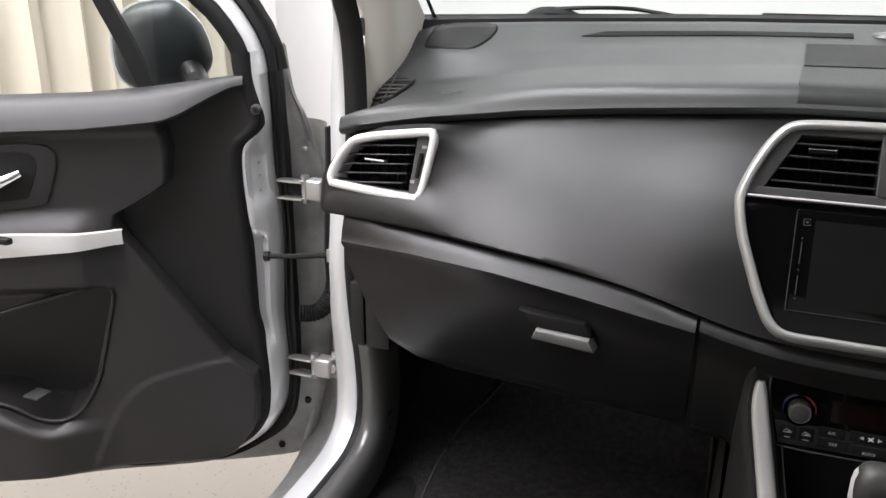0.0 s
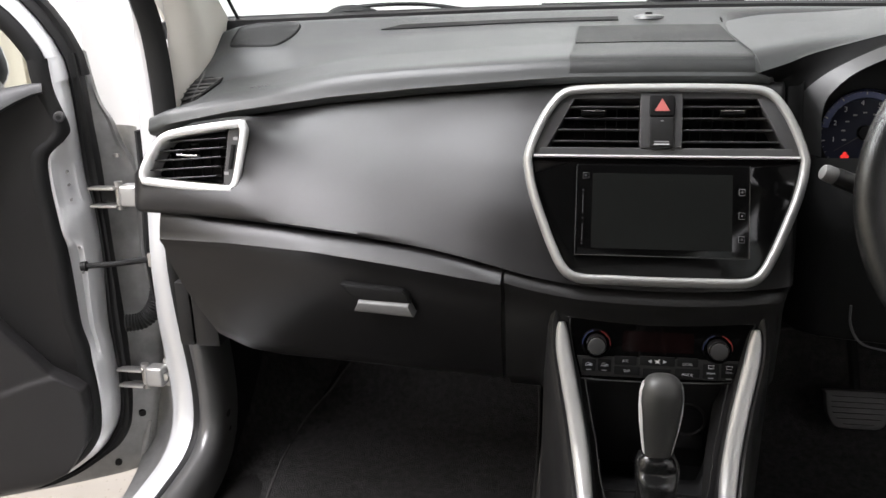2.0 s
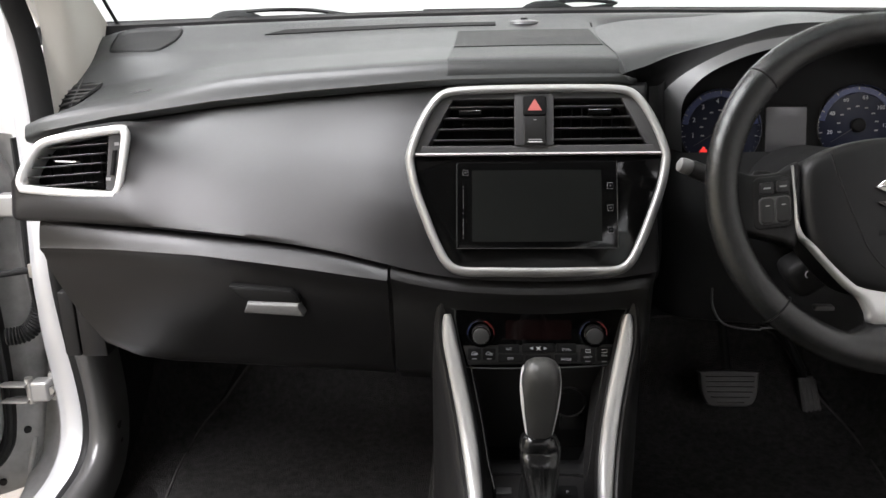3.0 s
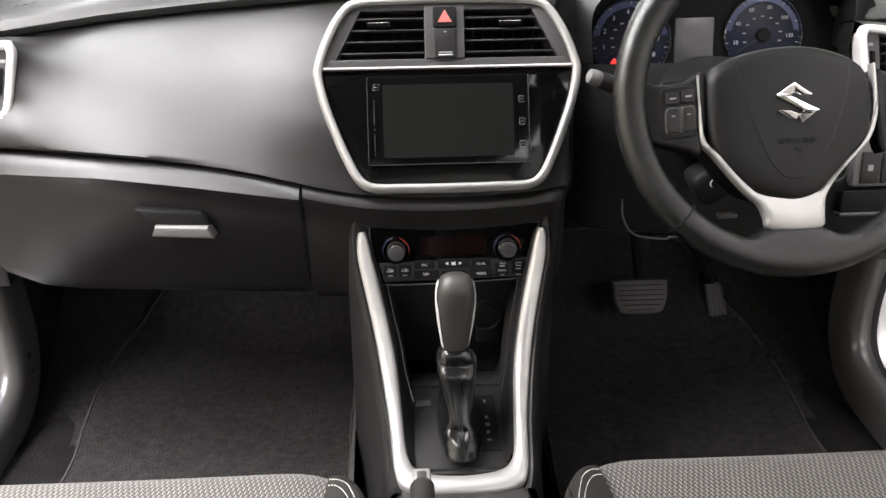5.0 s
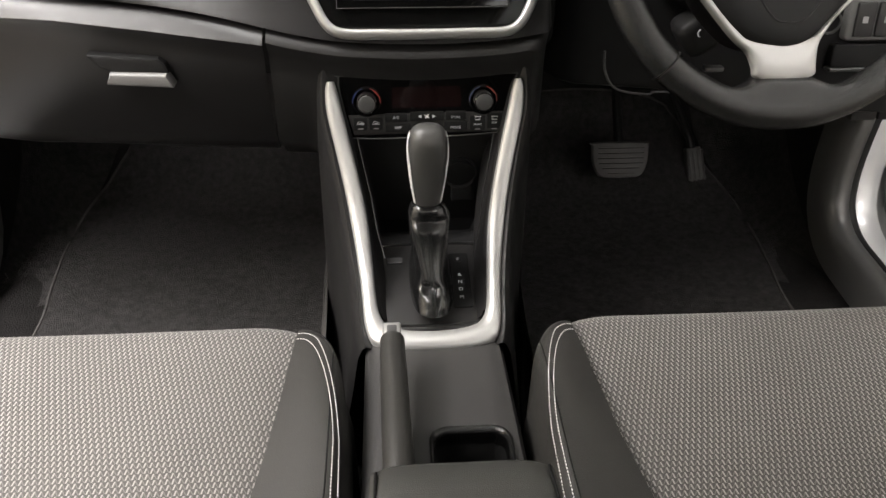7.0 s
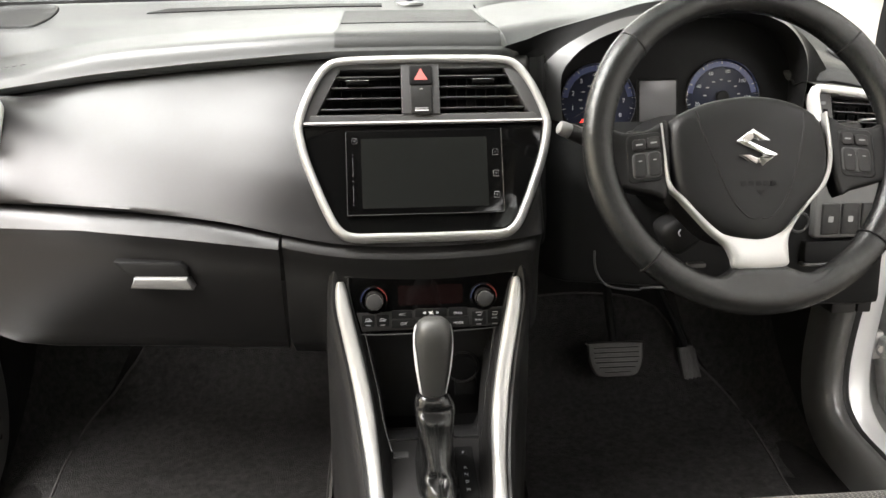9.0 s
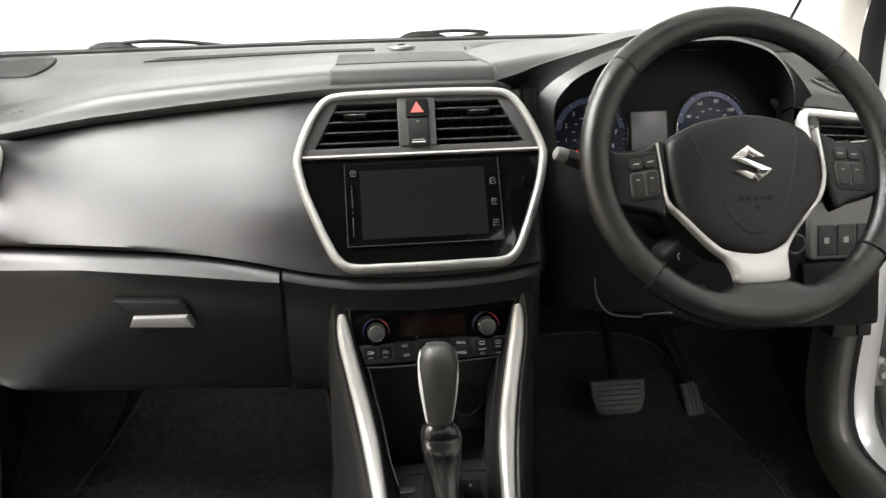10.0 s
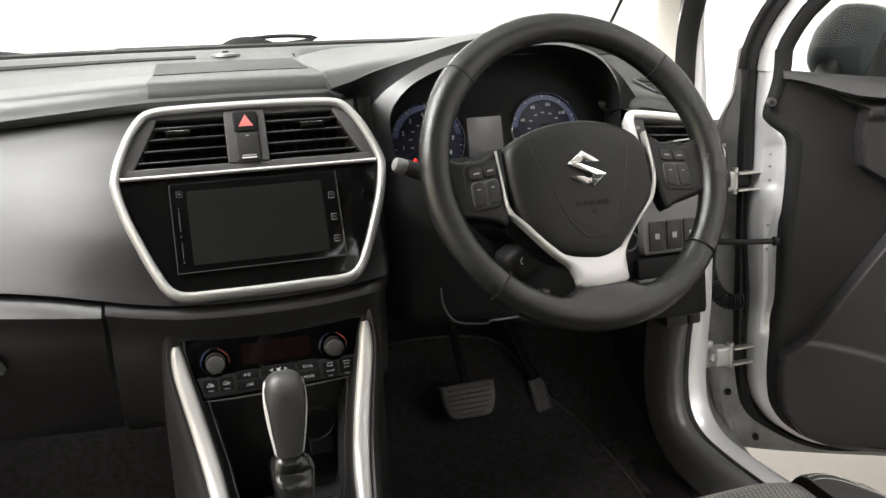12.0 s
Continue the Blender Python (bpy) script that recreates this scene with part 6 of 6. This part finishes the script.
        for f in [-.10] + [k / 12 for k in range(13)]:
            h = f * .36
            zo = 1.018 + h
            yo = at(-zo, [-z for y, z in OPENING[:8]], [y for y, z in OPENING[:8]]) + .010
            o_ = Vector((.692 - .06 * max(0, f), yo, zo))
            i_ = Vector((.644 - .05 * max(0, f), .293 - 1.42 * h * .85, 1.107 + h * .85))
            r = []
            for k in range(17):
                q = k / 16
                p = i_.lerp(o_, q)
                b = math.sin(math.pi * q)
                fold = step(0, .62, q) * step(1.05, .62, q)
                p += Vector((-.003 * b - .016 * fold, -.006 * b, -.028 * b * max(0, 1 - 3 * f)))
                r.append(Vector((s * p.x, p.y, p.z)))
            ap.append(r)
        solo("a_pillar_" + nm, grid(ap), BEIGE, "light grey windscreen pillar trim", "pillar trim", kind="structure", smooth=70)
        edge_ = [Vector((s * (.636 - .05 * f), .305 - 1.42 * f * .36 * .85, 1.112 + f * .36 * .85)) for f in [k / 10 for k in range(11)]]
        solo("glass_seal_" + nm, tube(edge_, .003, 6), RUBBER, "black seal along the windscreen edge", "seal", kind="structure")
        # outer pillar between windscreen and door glass
        solo("pillar_skin_" + nm, tube(crv([(s * .735, .36, 1.0), (s * .72, .30, 1.10), (s * .69, .05, 1.30), (s * .64, -.25, 1.50)], 20), .030, 10), PAINT, "silver windscreen pillar", "car pillar", kind="structure")
        # sides behind the front doors
        solo("footwell_side_" + nm, box((s * .671, .3575, .62), (.020, .385, .66), .003), CARPET, "dark carpeted side of the footwell", "carpet", kind="structure")
        # from here unseen parts, added to close the cabin and shape its light
        solo("b_pillar_" + nm, box((s * .70, -1.18, .95), (.10, .16, 1.1), .02), BEIGE, "unseen light middle pillar, added to close the cabin", "pillar", kind="structure")
        solo("rear_side_" + nm, box((s * .70, -1.92, .67), (.10, 1.45, .66), .03), DOORT, "unseen dark side of the cabin, added behind the front door", "car side", kind="structure")
        g = solo("rear_glass_" + nm, thick([[Vector((s * (.72 - .10 * k), y, 1.0 + .46 * k)) for k in (0, .5, 1)] for y in (-1.26, -1.9, -2.5)], (s * .004, 0, 0)), GLASS, "unseen clear rear side window, added to let light in", "car window", kind="structure")
        g.visible_shadow = False
        solo("c_pillar_" + nm, box((s * .66, -2.56, 1.22), (.12, .16, .56), .02), BEIGE, "unseen light rear pillar, added to close the cabin", "pillar", kind="structure")
        solo("roof_rail_" + nm, box((s * .565, -1.30, 1.49), (.09, 2.4, .07), .02), BEIGE, "unseen light roof rail trim, added to close the cabin", "roof rail", kind="structure")
    # unseen roof, rear end and rear bulkhead, added to shape the light; firewall
    solo("headliner", box((0, -1.45, 1.535), (1.14, 2.3, .04), .01), HEADCLOTH, "unseen grey cloth headliner, added under the roof", "headliner", kind="structure")
    rows = []
    for i in range(13):
        y = -.28 - 2.32 * i / 12
        rows.append([Vector((x, y, 1.575 - .05 * (abs(x) / .62) ** 3 - .05 * (max(0, -1.9 - y) / .7) ** 2)) for x in [-.62 + 1.24 * k / 16 for k in range(17)]])
    solo("car_roof", thick(rows, (0, 0, -.012)), PAINT, "unseen silver roof skin, added to block light", "car roof", kind="structure", smooth=60)
    solo("rear_bulkhead", box((0, -2.62, .70), (1.45, .08, .74), .02), DOORT, "unseen dark rear end, added to close the cabin", "bulkhead", kind="structure")
    solo("rear_bench", box((0, -1.95, .60), (1.20, .55, .42), .08, 4), LEATHER, "unseen dark rear bench, added behind the seats", "bench", kind="structure")
    solo("firewall", box((0, .555, .72), (1.40, .03, .74), .005), DARK, "black bulkhead behind the dashboard", "bulkhead", kind="structure")
    # cowl, bonnet and windscreen
    rows = []
    for i in range(41):
        x = -.74 + 1.48 * i / 40
        yf, zf = far_edge(x)
        rows.append([Vector((x, yf + .010, zf - .02)), Vector((x, yf + .012, zf + .0045)), Vector((x, yf + .030, zf + .0085)), Vector((x, yf + .036, zf - .002)), Vector((x, yf + .11, zf - .03))])
    solo("cowl", grid(rows), RUBBER, "black cowl and glass edge at the foot of the windscreen", "cowl", kind="structure", smooth=50)
    rows = []
    for i in range(25):
        x = -.72 + 1.44 * i / 24
        yf, zf = far_edge(x)
        rows.append([Vector((x * (1 - .14 * f), yf + .03 - f * .88 - .02 * math.sin(math.pi * f), zf + .004 + f * .43 + .03 * math.sin(math.pi * f))) for f in [k / 10 for k in range(11)]])
    g = solo("windscreen", thick(rows, (0, .003, .004)), GLASS, "clear windscreen", "windscreen", kind="structure", smooth=70)
    g.visible_shadow = False
    rows = [[Vector((x, y, z - .06 * (x / .8) ** 4)) for x in [-.8 + 1.6 * i / 16 for i in range(17)]] for y, z in ((.50, 1.045), (.8, 1.03), (1.1, 1.0), (1.3, .95), (1.36, .85))]
    solo("bonnet", thick(rows, (0, 0, -.01)), PAINT, "silver bonnet", "bonnet", kind="structure", smooth=70)
    # wipers parked behind the cowl
    for x0, x1 in ((-.472, -.29), (.036, .100)):
        w = thing("wiper", (x0, .41, 1.09), "black windscreen wiper arm at rest", "wiper", "wipers")
        yf, zf = far_edge(x0)
        part("pivot_cover", tube(crv([(x0 - .04, yf + .05, zf + .002), (x0 - .016, yf + .05, zf + .009), (x0 + .02, yf + .05, zf + .010), (x0 + .05, yf + .05, zf + .004)], 14), [.003, .006, .008, .009, .010, .010, .010, .010, .009, .009, .008, .007, .006, .003], 10), RUBBER, w)
        y1, z1 = far_edge(x1)
        part("arm", tube(crv([(x0 - .01, yf + .05, zf + .015), (x0 + .06, yf + .05, zf + .019), (x0 + .12, y1 + .05, z1 + .014), (x1, y1 + .045, z1 + .006)], 24), .0035, 6), RUBBER, w)
        part("blade", tube([(x0 - .20, far_edge(x0 - .2)[0] + .045, far_edge(x0 - .2)[1] + .007), (x0, yf + .045, zf + .006), (x1 + .05, y1 + .045, z1 + .006)], .004, 6), RUBBER, w)


body()


# ---- front doors, standing open ----
def door(s, deg):
    g = radians(deg)
    hx, hy = (-.77, .15) if s < 0 else (.758, .157)
    u_ = Vector((s * math.sin(g), -math.cos(g), 0))
    w_ = Vector((s * math.cos(g), math.sin(g), 0))
    def D(u, w, z):
        return Vector((hx, hy, z)) + u_ * u + w_ * w
    do = thing("car_door", D(.5, .03, .36), "open silver car door with dark moulded inner trim", "car door", "front doors")
    # edge of the trim and of the painted shell, from the sail top round the front to the lower rear
    lines = [((.094, 1.072), (.068, 1.074), (.050, 1.078), (.043, 1.078)), ((.092, 1.030), (.066, 1.024), (.047, 1.016), (.034, 1.010)), ((.080, .977), (.065, .973), (.046, .970), (.018, .972)), ((.087, .957), (.065, .952), (.045, .945), (.009, .938)),
             ((.114, .932), (.065, .922), (.044, .914), (.000, .917)), ((.118, .892), (.064, .882), (.044, .873), (-.012, .878)), ((.116, .843), (.059, .836), (.044, .833), (-.017, .830)), ((.111, .768), (.058, .765), (.044, .761), (-.017, .758)),
             ((.110, .670), (.064, .654), (.044, .649), (-.014, .645)), ((.104, .629), (.063, .614), (.044, .608), (-.011, .604)), ((.099, .565), (.062, .553), (.046, .547), (-.003, .542)), ((.100, .505), (.067, .492), (.052, .486), (.008, .490)),
             ((.110, .463), (.082, .455), (.064, .445), (.024, .419)), ((.142, .426), (.114, .419), (.095, .414), (.043, .369)), ((.198, .405), (.193, .384), (.188, .374), (.125, .356)), ((.33, .395), (.33, .383), (.33, .376), (.33, .354)),
             ((.55, .390), (.55, .379), (.55, .372), (.55, .350)), ((.85, .388), (.85, .378), (.85, .371), (.85, .349)), ((1.05, .405), (1.07, .39), (1.08, .385), (1.10, .365)), ((1.09, .46), (1.11, .46), (1.12, .46), (1.14, .46))]
    ee, ss, ff, mm = [spans([(a, b, 0) for a, b in [l[k] for l in lines]], 6) for k in range(4)]
    rows = []
    for e, k in zip(ee, ss):
        stamp = step(.848, .858, e.y) * step(.934, .922, e.y) * .005
        facet = step(.590, .640, e.y) * step(.815, .780, e.y) * .012
        row = []
        for f, w in ((0, .012), (.08, .006), (.20, .004), (.30, .005), (.38, .007), (.55, .010), (.68, .015), (.78, .020), (.90, .027), (1, .036)):
            q = e.lerp(k, f)
            row.append(D(q.x, w + stamp * step(.20, .30, f) * step(.78, .68, f) + facet * step(.62, .36, f) * step(0, .12, f), q.y))
        rows.append(row)
    part("inner_shell", grid(rows), PAINT, do, "silver painted door edge with a stamped recess", smooth=40)
    rws = []
    for f_, m_ in zip(ff, mm):
        d = m_ - f_
        rib = .006 * step(.70, .78, 1 - abs(f_.y - .90) * 2.2)
        rws.append([D(f_.x + d.x * a, w, f_.y + d.y * a) for a, w in ((-.05, .048), (.12, .049), (.30, .053), (.50, .052 + rib), (.75, .054 + rib), (.92, .055))] + [D(m_.x, .058, m_.y), D(m_.x - .003, .063, m_.y - .002), D(m_.x + .002, .070, m_.y + .002)])
    # flange in the same shade-darkened paint
    part("outer_flange", grid(rws), SHADEPAINT, do, "outer flange of the door in paint darkened for shade", smooth=50)
    # solid black stubs in place of the shade in two flange holes
    for u, z in ((.036, .470), (.086, .384)):
        part("hole_shade", tube([D(u, .056, z), D(u, .0485, z)], [.0062, .0058], 14), RUBBER, do)
    part("flange_rib", tube([D(.026, .056, .452), D(.034, .054, .425), D(.048, .056, .376)], [.004, .0065, .004], 10), SHADEPAINT, do)
    part("flange_clip", box(D(.018, .050, .918), (.010, .006, .006), .0015), STEEL, do)
    rows = []
    for k, f_ in zip(ss, ff):
        d = f_ - k
        wide = min(1.0, d.length / .014)
        rows.append([D(k.x + d.x * a, w + .006 * (1 - wide), k.y + d.y * a) for a, w in ((-.12, .040), (0, .031), (.25, .026), (.45, .030), (.55, .030), (.78, .027), (1.0, .034), (1.15, .047))])
    part("outer_seal", grid(rows), RUBBER, do, "black rubber door seal", smooth=60)
    rows = []
    for e, k in zip(ee, ss):
        n_ = (k - e).normalized() if (k - e).length > 1e-6 else Vector((-1, 0, 0))
        rows.append([D(e.x + n_.x * a, c, e.y + n_.y * a) for a, c in ((-.022, .006), (-.012, -.002), (-.002, -.002), (.006, .004), (.008, .012))])
    part("trim_seal", grid(rows), RUBBER, do, "black seal round the trim", smooth=60)
    # moulded trim as a relief over length and height
    def left_at(z):
        zs = [.386, .40, .424, .47, .53, .60, .70, .80, .89, .935, .965, .992, 1.03]
        us = [.33, .20, .142, .108, .100, .103, .110, .114, .118, .114, .085, .080, .090]
        return at(z, zs, us) + .004
    def belt(u):
        return at(u, [.09, .108, .23, .326, .442, .7, 1.1], [1.036, 1.036, 1.021, 1.013, 1.011, 1.008, 1.0])
    def sail(z):
        """where the raised trim begins, behind the plain corner of the sail"""
        return at(z, [.39, .56, .60, .70, .80, .822, .84, .862, .885, .93, .975, 1.0, 1.04], [.02, .10, .150, .216, .283, .296, .292, .250, .214, .209, .216, .170, .10])
    def relief(u, z):
        """depth of the raised trim into the cabin, in metres"""
        h = .030
        h += .008 * step(.955, .965, z) - .045 * step(.975, 1.012, z)
        h += .024 * step(.856, .812, z) * step(.715, .740, z) * step(.285, .36, u)
        pl = at(z, [.47, .50, .522, .545, .571, .62, .677, .714, .728], [.455, .415, .384, .368, .356, .341, .325, .316, .327])
        top = .733 - (u - .33) * .28
        low = .497 + .040 * step(.43, .53, u)
        pk = step(pl, pl + .008, u) * step(top, top - .008, z) * step(low - .006, low + .004, z)
        h -= .088 * pk
        h += .030 * step(.32, .47, u) * step(low + .006, low - .020, z)
        sp = at(u, [.12, .15, .191, .245, .27, .29, .308, .323, .338, .352, .362, .370, .378, .386], [.602, .598, .592, .578, .571, .560, .547, .531, .508, .482, .460, .440, .415, .37])
        h += .0045 * step(sp, sp - .008, z) * step(.39, .44, z)
        h *= step(.380, .415, z) * .8 + .2
        return h
    rows = []
    nz, nu = 190, 150
    for j in range(nz + 1):
        z = .392 + (1.032 - .392) * j / nz
        l = max(left_at(z), sail(z))
        r = [D(l + .002, .006, min(z, belt(l)))]
        for i in range(nu + 1):
            f = (i / nu) ** 1.3
            u = l + (1.08 - l) * f
            zz = min(z, belt(u))
            r.append(D(u, .004 - relief(u, zz) * step(-.004, .010, u - l), zz))
        rows.append(r)
    part("trim_panel", grid(rows), DOORT, do, "dark grained inner trim", smooth=55)
    rows = []
    for j in range(61):
        z = .55 + (1.034 - .55) * j / 60
        l = left_at(z)
        r_ = max(sail(z), l) + .02
        rows.append([D(l + (r_ - l) * f, .000 + .006 * math.sin(math.pi * f), min(z, belt(l + (r_ - l) * f))) for f in [k / 8 for k in range(9)]])
    part("sail_panel", grid(rows), LOW, do, "plain black corner panel of the door", smooth=60)
    # lighter top shelf, drawn out to the front corner
    rows = []
    for i in range(80):
        u = .100 + (1.08 - .100) * i / 79
        bz = belt(u)
        k = step(.098, .222, u)
        d_ = .010 + (.034 if s < 0 else .020) * k
        rows.append([D(u, -.004 - .024 * k, bz - d_ - .002), D(u, -.009 - .034 * k, bz - d_), D(u, -.010 - .036 * k, bz - d_ * .92), D(u, -.009 - .030 * k, bz - d_ * .60), D(u, -.007 - .021 * k, bz - d_ * .24), D(u, -.006 - .014 * k, bz - d_ * .06), D(u, -.003, bz + .003), D(u, .012, bz + .003), D(u, .014, bz - .01)])
    part("top_shelf", grid(rows), SILL, do, "grey door top", smooth=60)
    rim_ = crv([(.62, .652, 0), (.486, .689, 0), (.37, .722, 0), (.335, .7305, 0), (.320, .724, 0), (.317, .708, 0), (.325, .677, 0), (.341, .62, 0), (.356, .571, 0), (.384, .522, 0), (.412, .501, 0), (.44, .4995, 0), (.464, .508, 0), (.511, .534, 0), (.62, .545, 0)], 80)
    part("pocket_rim", tube([D(p.x, .003 - relief(p.x - .012, p.y + .0) * .0 - .030, p.y) for p in rim_], .0035, 8), DOORT, do, "rounded pocket edge", smooth=60)
    # silver strip on the arm rest
    rows = []
    for i in range(40):
        u = .290 + .67 * i / 39
        z1 = at(u, [.30, .45, .97], [.817, .822, .80])
        z0 = at(u, [.30, .45, .97], [.796, .788, .755])
        hh = relief(u, (z0 + z1) / 2)
        rows.append([D(u, .006 - hh, z1 + .001), D(u, -.002 - hh, z1), D(u, -.003 - hh, (z0 + z1) / 2), D(u, -.002 - hh, z0), D(u, .006 - hh, z0 - .001)])
    # strip in the lit copy of the silver
    part("silver_strip", grid(rows), LITSILVER, do, "satin silver arm rest strip", smooth=60)
    # release handle over a raised dark plate that stands for its shaded bowl
    def H(a, b, c):
        return D(.462 + a, -.024 - c, .905 + b)
    bowl = [(p.x, p.y) for p in crv([(-.085, .040, 0), (.06, .036, 0), (.12, .0, 0), (.08, -.048, 0), (-.05, -.050, 0), (-.078, -.030, 0)], 40, closed=True)]
    part("handle_surround", prism(bowl, -.01, .0065, H, .003), DOORT, do, smooth=60)
    part("bowl_patch", prism([(a * .78 + .008, b * .76) for a, b in bowl], -.0, .0076, H, .001), RUBBER, do, "raised dark plate for the shade in the handle bowl")
    part("release_handle", tube([H(-.044, .004, .012), H(-.010, -.010, .020), (H(.05, -.022, .022)), H(.09, -.026, .018)], [.006, .010, .011, .008], 12), CHROME, do, "chrome release lever")
    part("lock_knob", box(D(.45, -.074, .822), (.05, .012, .010), .003), LOW, do)
    # speaker grille
    gr = [(p.x, p.y) for p in crv([(.136, .570, 0), (.128, .49, 0), (.150, .435, 0), (.205, .412, 0), (.345, .410, 0), (.330, .47, 0), (.300, .505, 0), (.25, .540, 0), (.19, .562, 0)], 50, closed=True)]
    def S(a, b, c):
        return D(a, -.022 - c, b)
    part("speaker_grille", prism(gr, -.02, .004, S, .003), DARK, do, "dark speaker grille", smooth=60)
    part("pocket_clip", box(D(.455, -.02, .545), (.03, .03, .004), .001), TRIM, do)
    # screw cap on the sail, holes in the painted edge
    part("screw", tube([D(.084, .006, .990), D(.084, -.010, .990), D(.084, -.013, .990)], [.0075, .0075, .0060], 16), TRIM, do, "grey screw cap")
    part("screw_slot", tube([D(.084, -.012, .990), D(.084, -.0136, .990)], .0036, 6), RUBBER, do)
    for z in (.905, .885, .862, .786, .745):
        part("plug", tube([D(.088, .018, z), D(.088, .012, z)], .0022, 10), SHADEPAINT, do)
    # window frame: front curve, mirror bar, rear upright, glass and quarter glass
    fr = [(.098, 1.036), (.104, 1.07), (.125, 1.11), (.155, 1.145), (.26, 1.24), (.42, 1.33), (.66, 1.40), (.95, 1.42), (1.07, 1.38), (1.10, 1.01)]
    fp = crv([(a, b, 0) for a, b in fr], 60)
    def sweepf(offs):
        rws = []
        for i, p in enumerate(fp):
            d = (fp[min(i + 1, 59)] - fp[max(i - 1, 0)]).normalized()
            n_ = Vector((-d.y, d.x, 0))
            rws.append([D(p.x + n_.x * a, c, p.y + n_.y * a) for a, c in offs])
        return rws
    part("window_frame", grid(sweepf([(-.010, .030), (-.012, .012), (-.004, .004), (.010, .004), (.016, .012), (.016, .03)]), loop=True), RUBBER, do, "black window channel", smooth=60)
    part("frame_skin", grid(sweepf([(.012, .012), (.015, .006), (.022, .009), (.030, .018), (.035, .04), (.024, .06)]), loop=True), PAINT, do, "silver window frame", smooth=60)
    part("frame_seal", grid(sweepf([(.032, .036), (.036, .026), (.044, .028), (.048, .032), (.055, .028), (.062, .036), (.060, .05), (.046, .058)]), loop=True), RUBBER, do, "black frame seal", smooth=60)
    part("mirror_bar", grid([[D(a, c, z) for a, c in ((u - .013, .026), (u - .012, .012), (u + .012, .012), (u + .013, .026))] for u, z in ((.237, 1.010), (.262, 1.08), (.290, 1.145), (.335, 1.25))], loop=True), RUBBER, do, "black bar of the quarter window")
    q = part("quarter_glass", grid([[D(.105, .022, 1.03), D(.24, .022, 1.02)], [D(.125, .022, 1.10), D(.268, .022, 1.10)], [D(.20, .022, 1.19), D(.308, .022, 1.19)], [D(.26, .022, 1.24), D(.33, .022, 1.24)]]), GLASS, do, "clear quarter glass")
    q.visible_shadow = False
    part("outer_panel", grid([[D(u - .004, .070 + .045 * math.sin(math.pi * k / 10) ** .6, z0 + (1.0 - z0) * k / 10) for k in range(11)] for u, z0 in ((.034, .40), (.2, .375), (.6, .365), (1.12, .38))]), PAINT, do, "silver outer skin", smooth=60)
    # mirror
    mi = thing("door_mirror", D(.2, .12, 1.0), "black-backed silver door mirror outside the quarter window", "door mirror", "door mirrors")
    rows = []
    for f, sc in ((0, .55), (.12, .85), (.4, 1.0), (.75, .95), (.92, .70), (1.0, .3)):
        c = Vector((.232, .085 + .075 * f, 1.072))
        rows.append([D(c.x + .078 * sc * math.copysign(abs(math.cos(q)) ** .7, math.cos(q)) + .034 * sc * step(.2, -1, math.cos(q)) * step(-.5, 1, math.sin(q)), c.y, c.z + .068 * sc * math.copysign(abs(math.sin(q)) ** .75, math.sin(q)) - .010 * math.cos(q)) for q in [2 * math.pi * k / 32 for k in range(32)]])
    part("housing", grid(rows, loop=True, caps=True), SHELL, mi, "black mirror housing", smooth=60)
    rows = []
    for f, sc in ((.38, 1.01), (.5, 1.03), (.76, .98), (.93, .73), (1.01, .32)):
        c = Vector((.234, .085 + .075 * f, 1.072))
        rows.append([D(c.x + .078 * sc * math.copysign(abs(math.cos(q)) ** .7, math.cos(q)) + .034 * sc * step(.2, -1, math.cos(q)) * step(-.5, 1, math.sin(q)), c.y, c.z + .068 * sc * math.copysign(abs(math.sin(q)) ** .75, math.sin(q)) - .010 * math.cos(q)) for q in [2 * math.pi * k / 32 for k in range(32)]])
    part("cap", grid(rows, loop=True, caps=True), PAINT, mi, "silver mirror cap", smooth=60)
    part("foot", tube([D(.17, .03, 1.01), D(.18, .08, 1.02), D(.20, .11, 1.05)], [.022, .020, .018], 12), LOW, mi)


door(-1, 62)
door(1, 61)
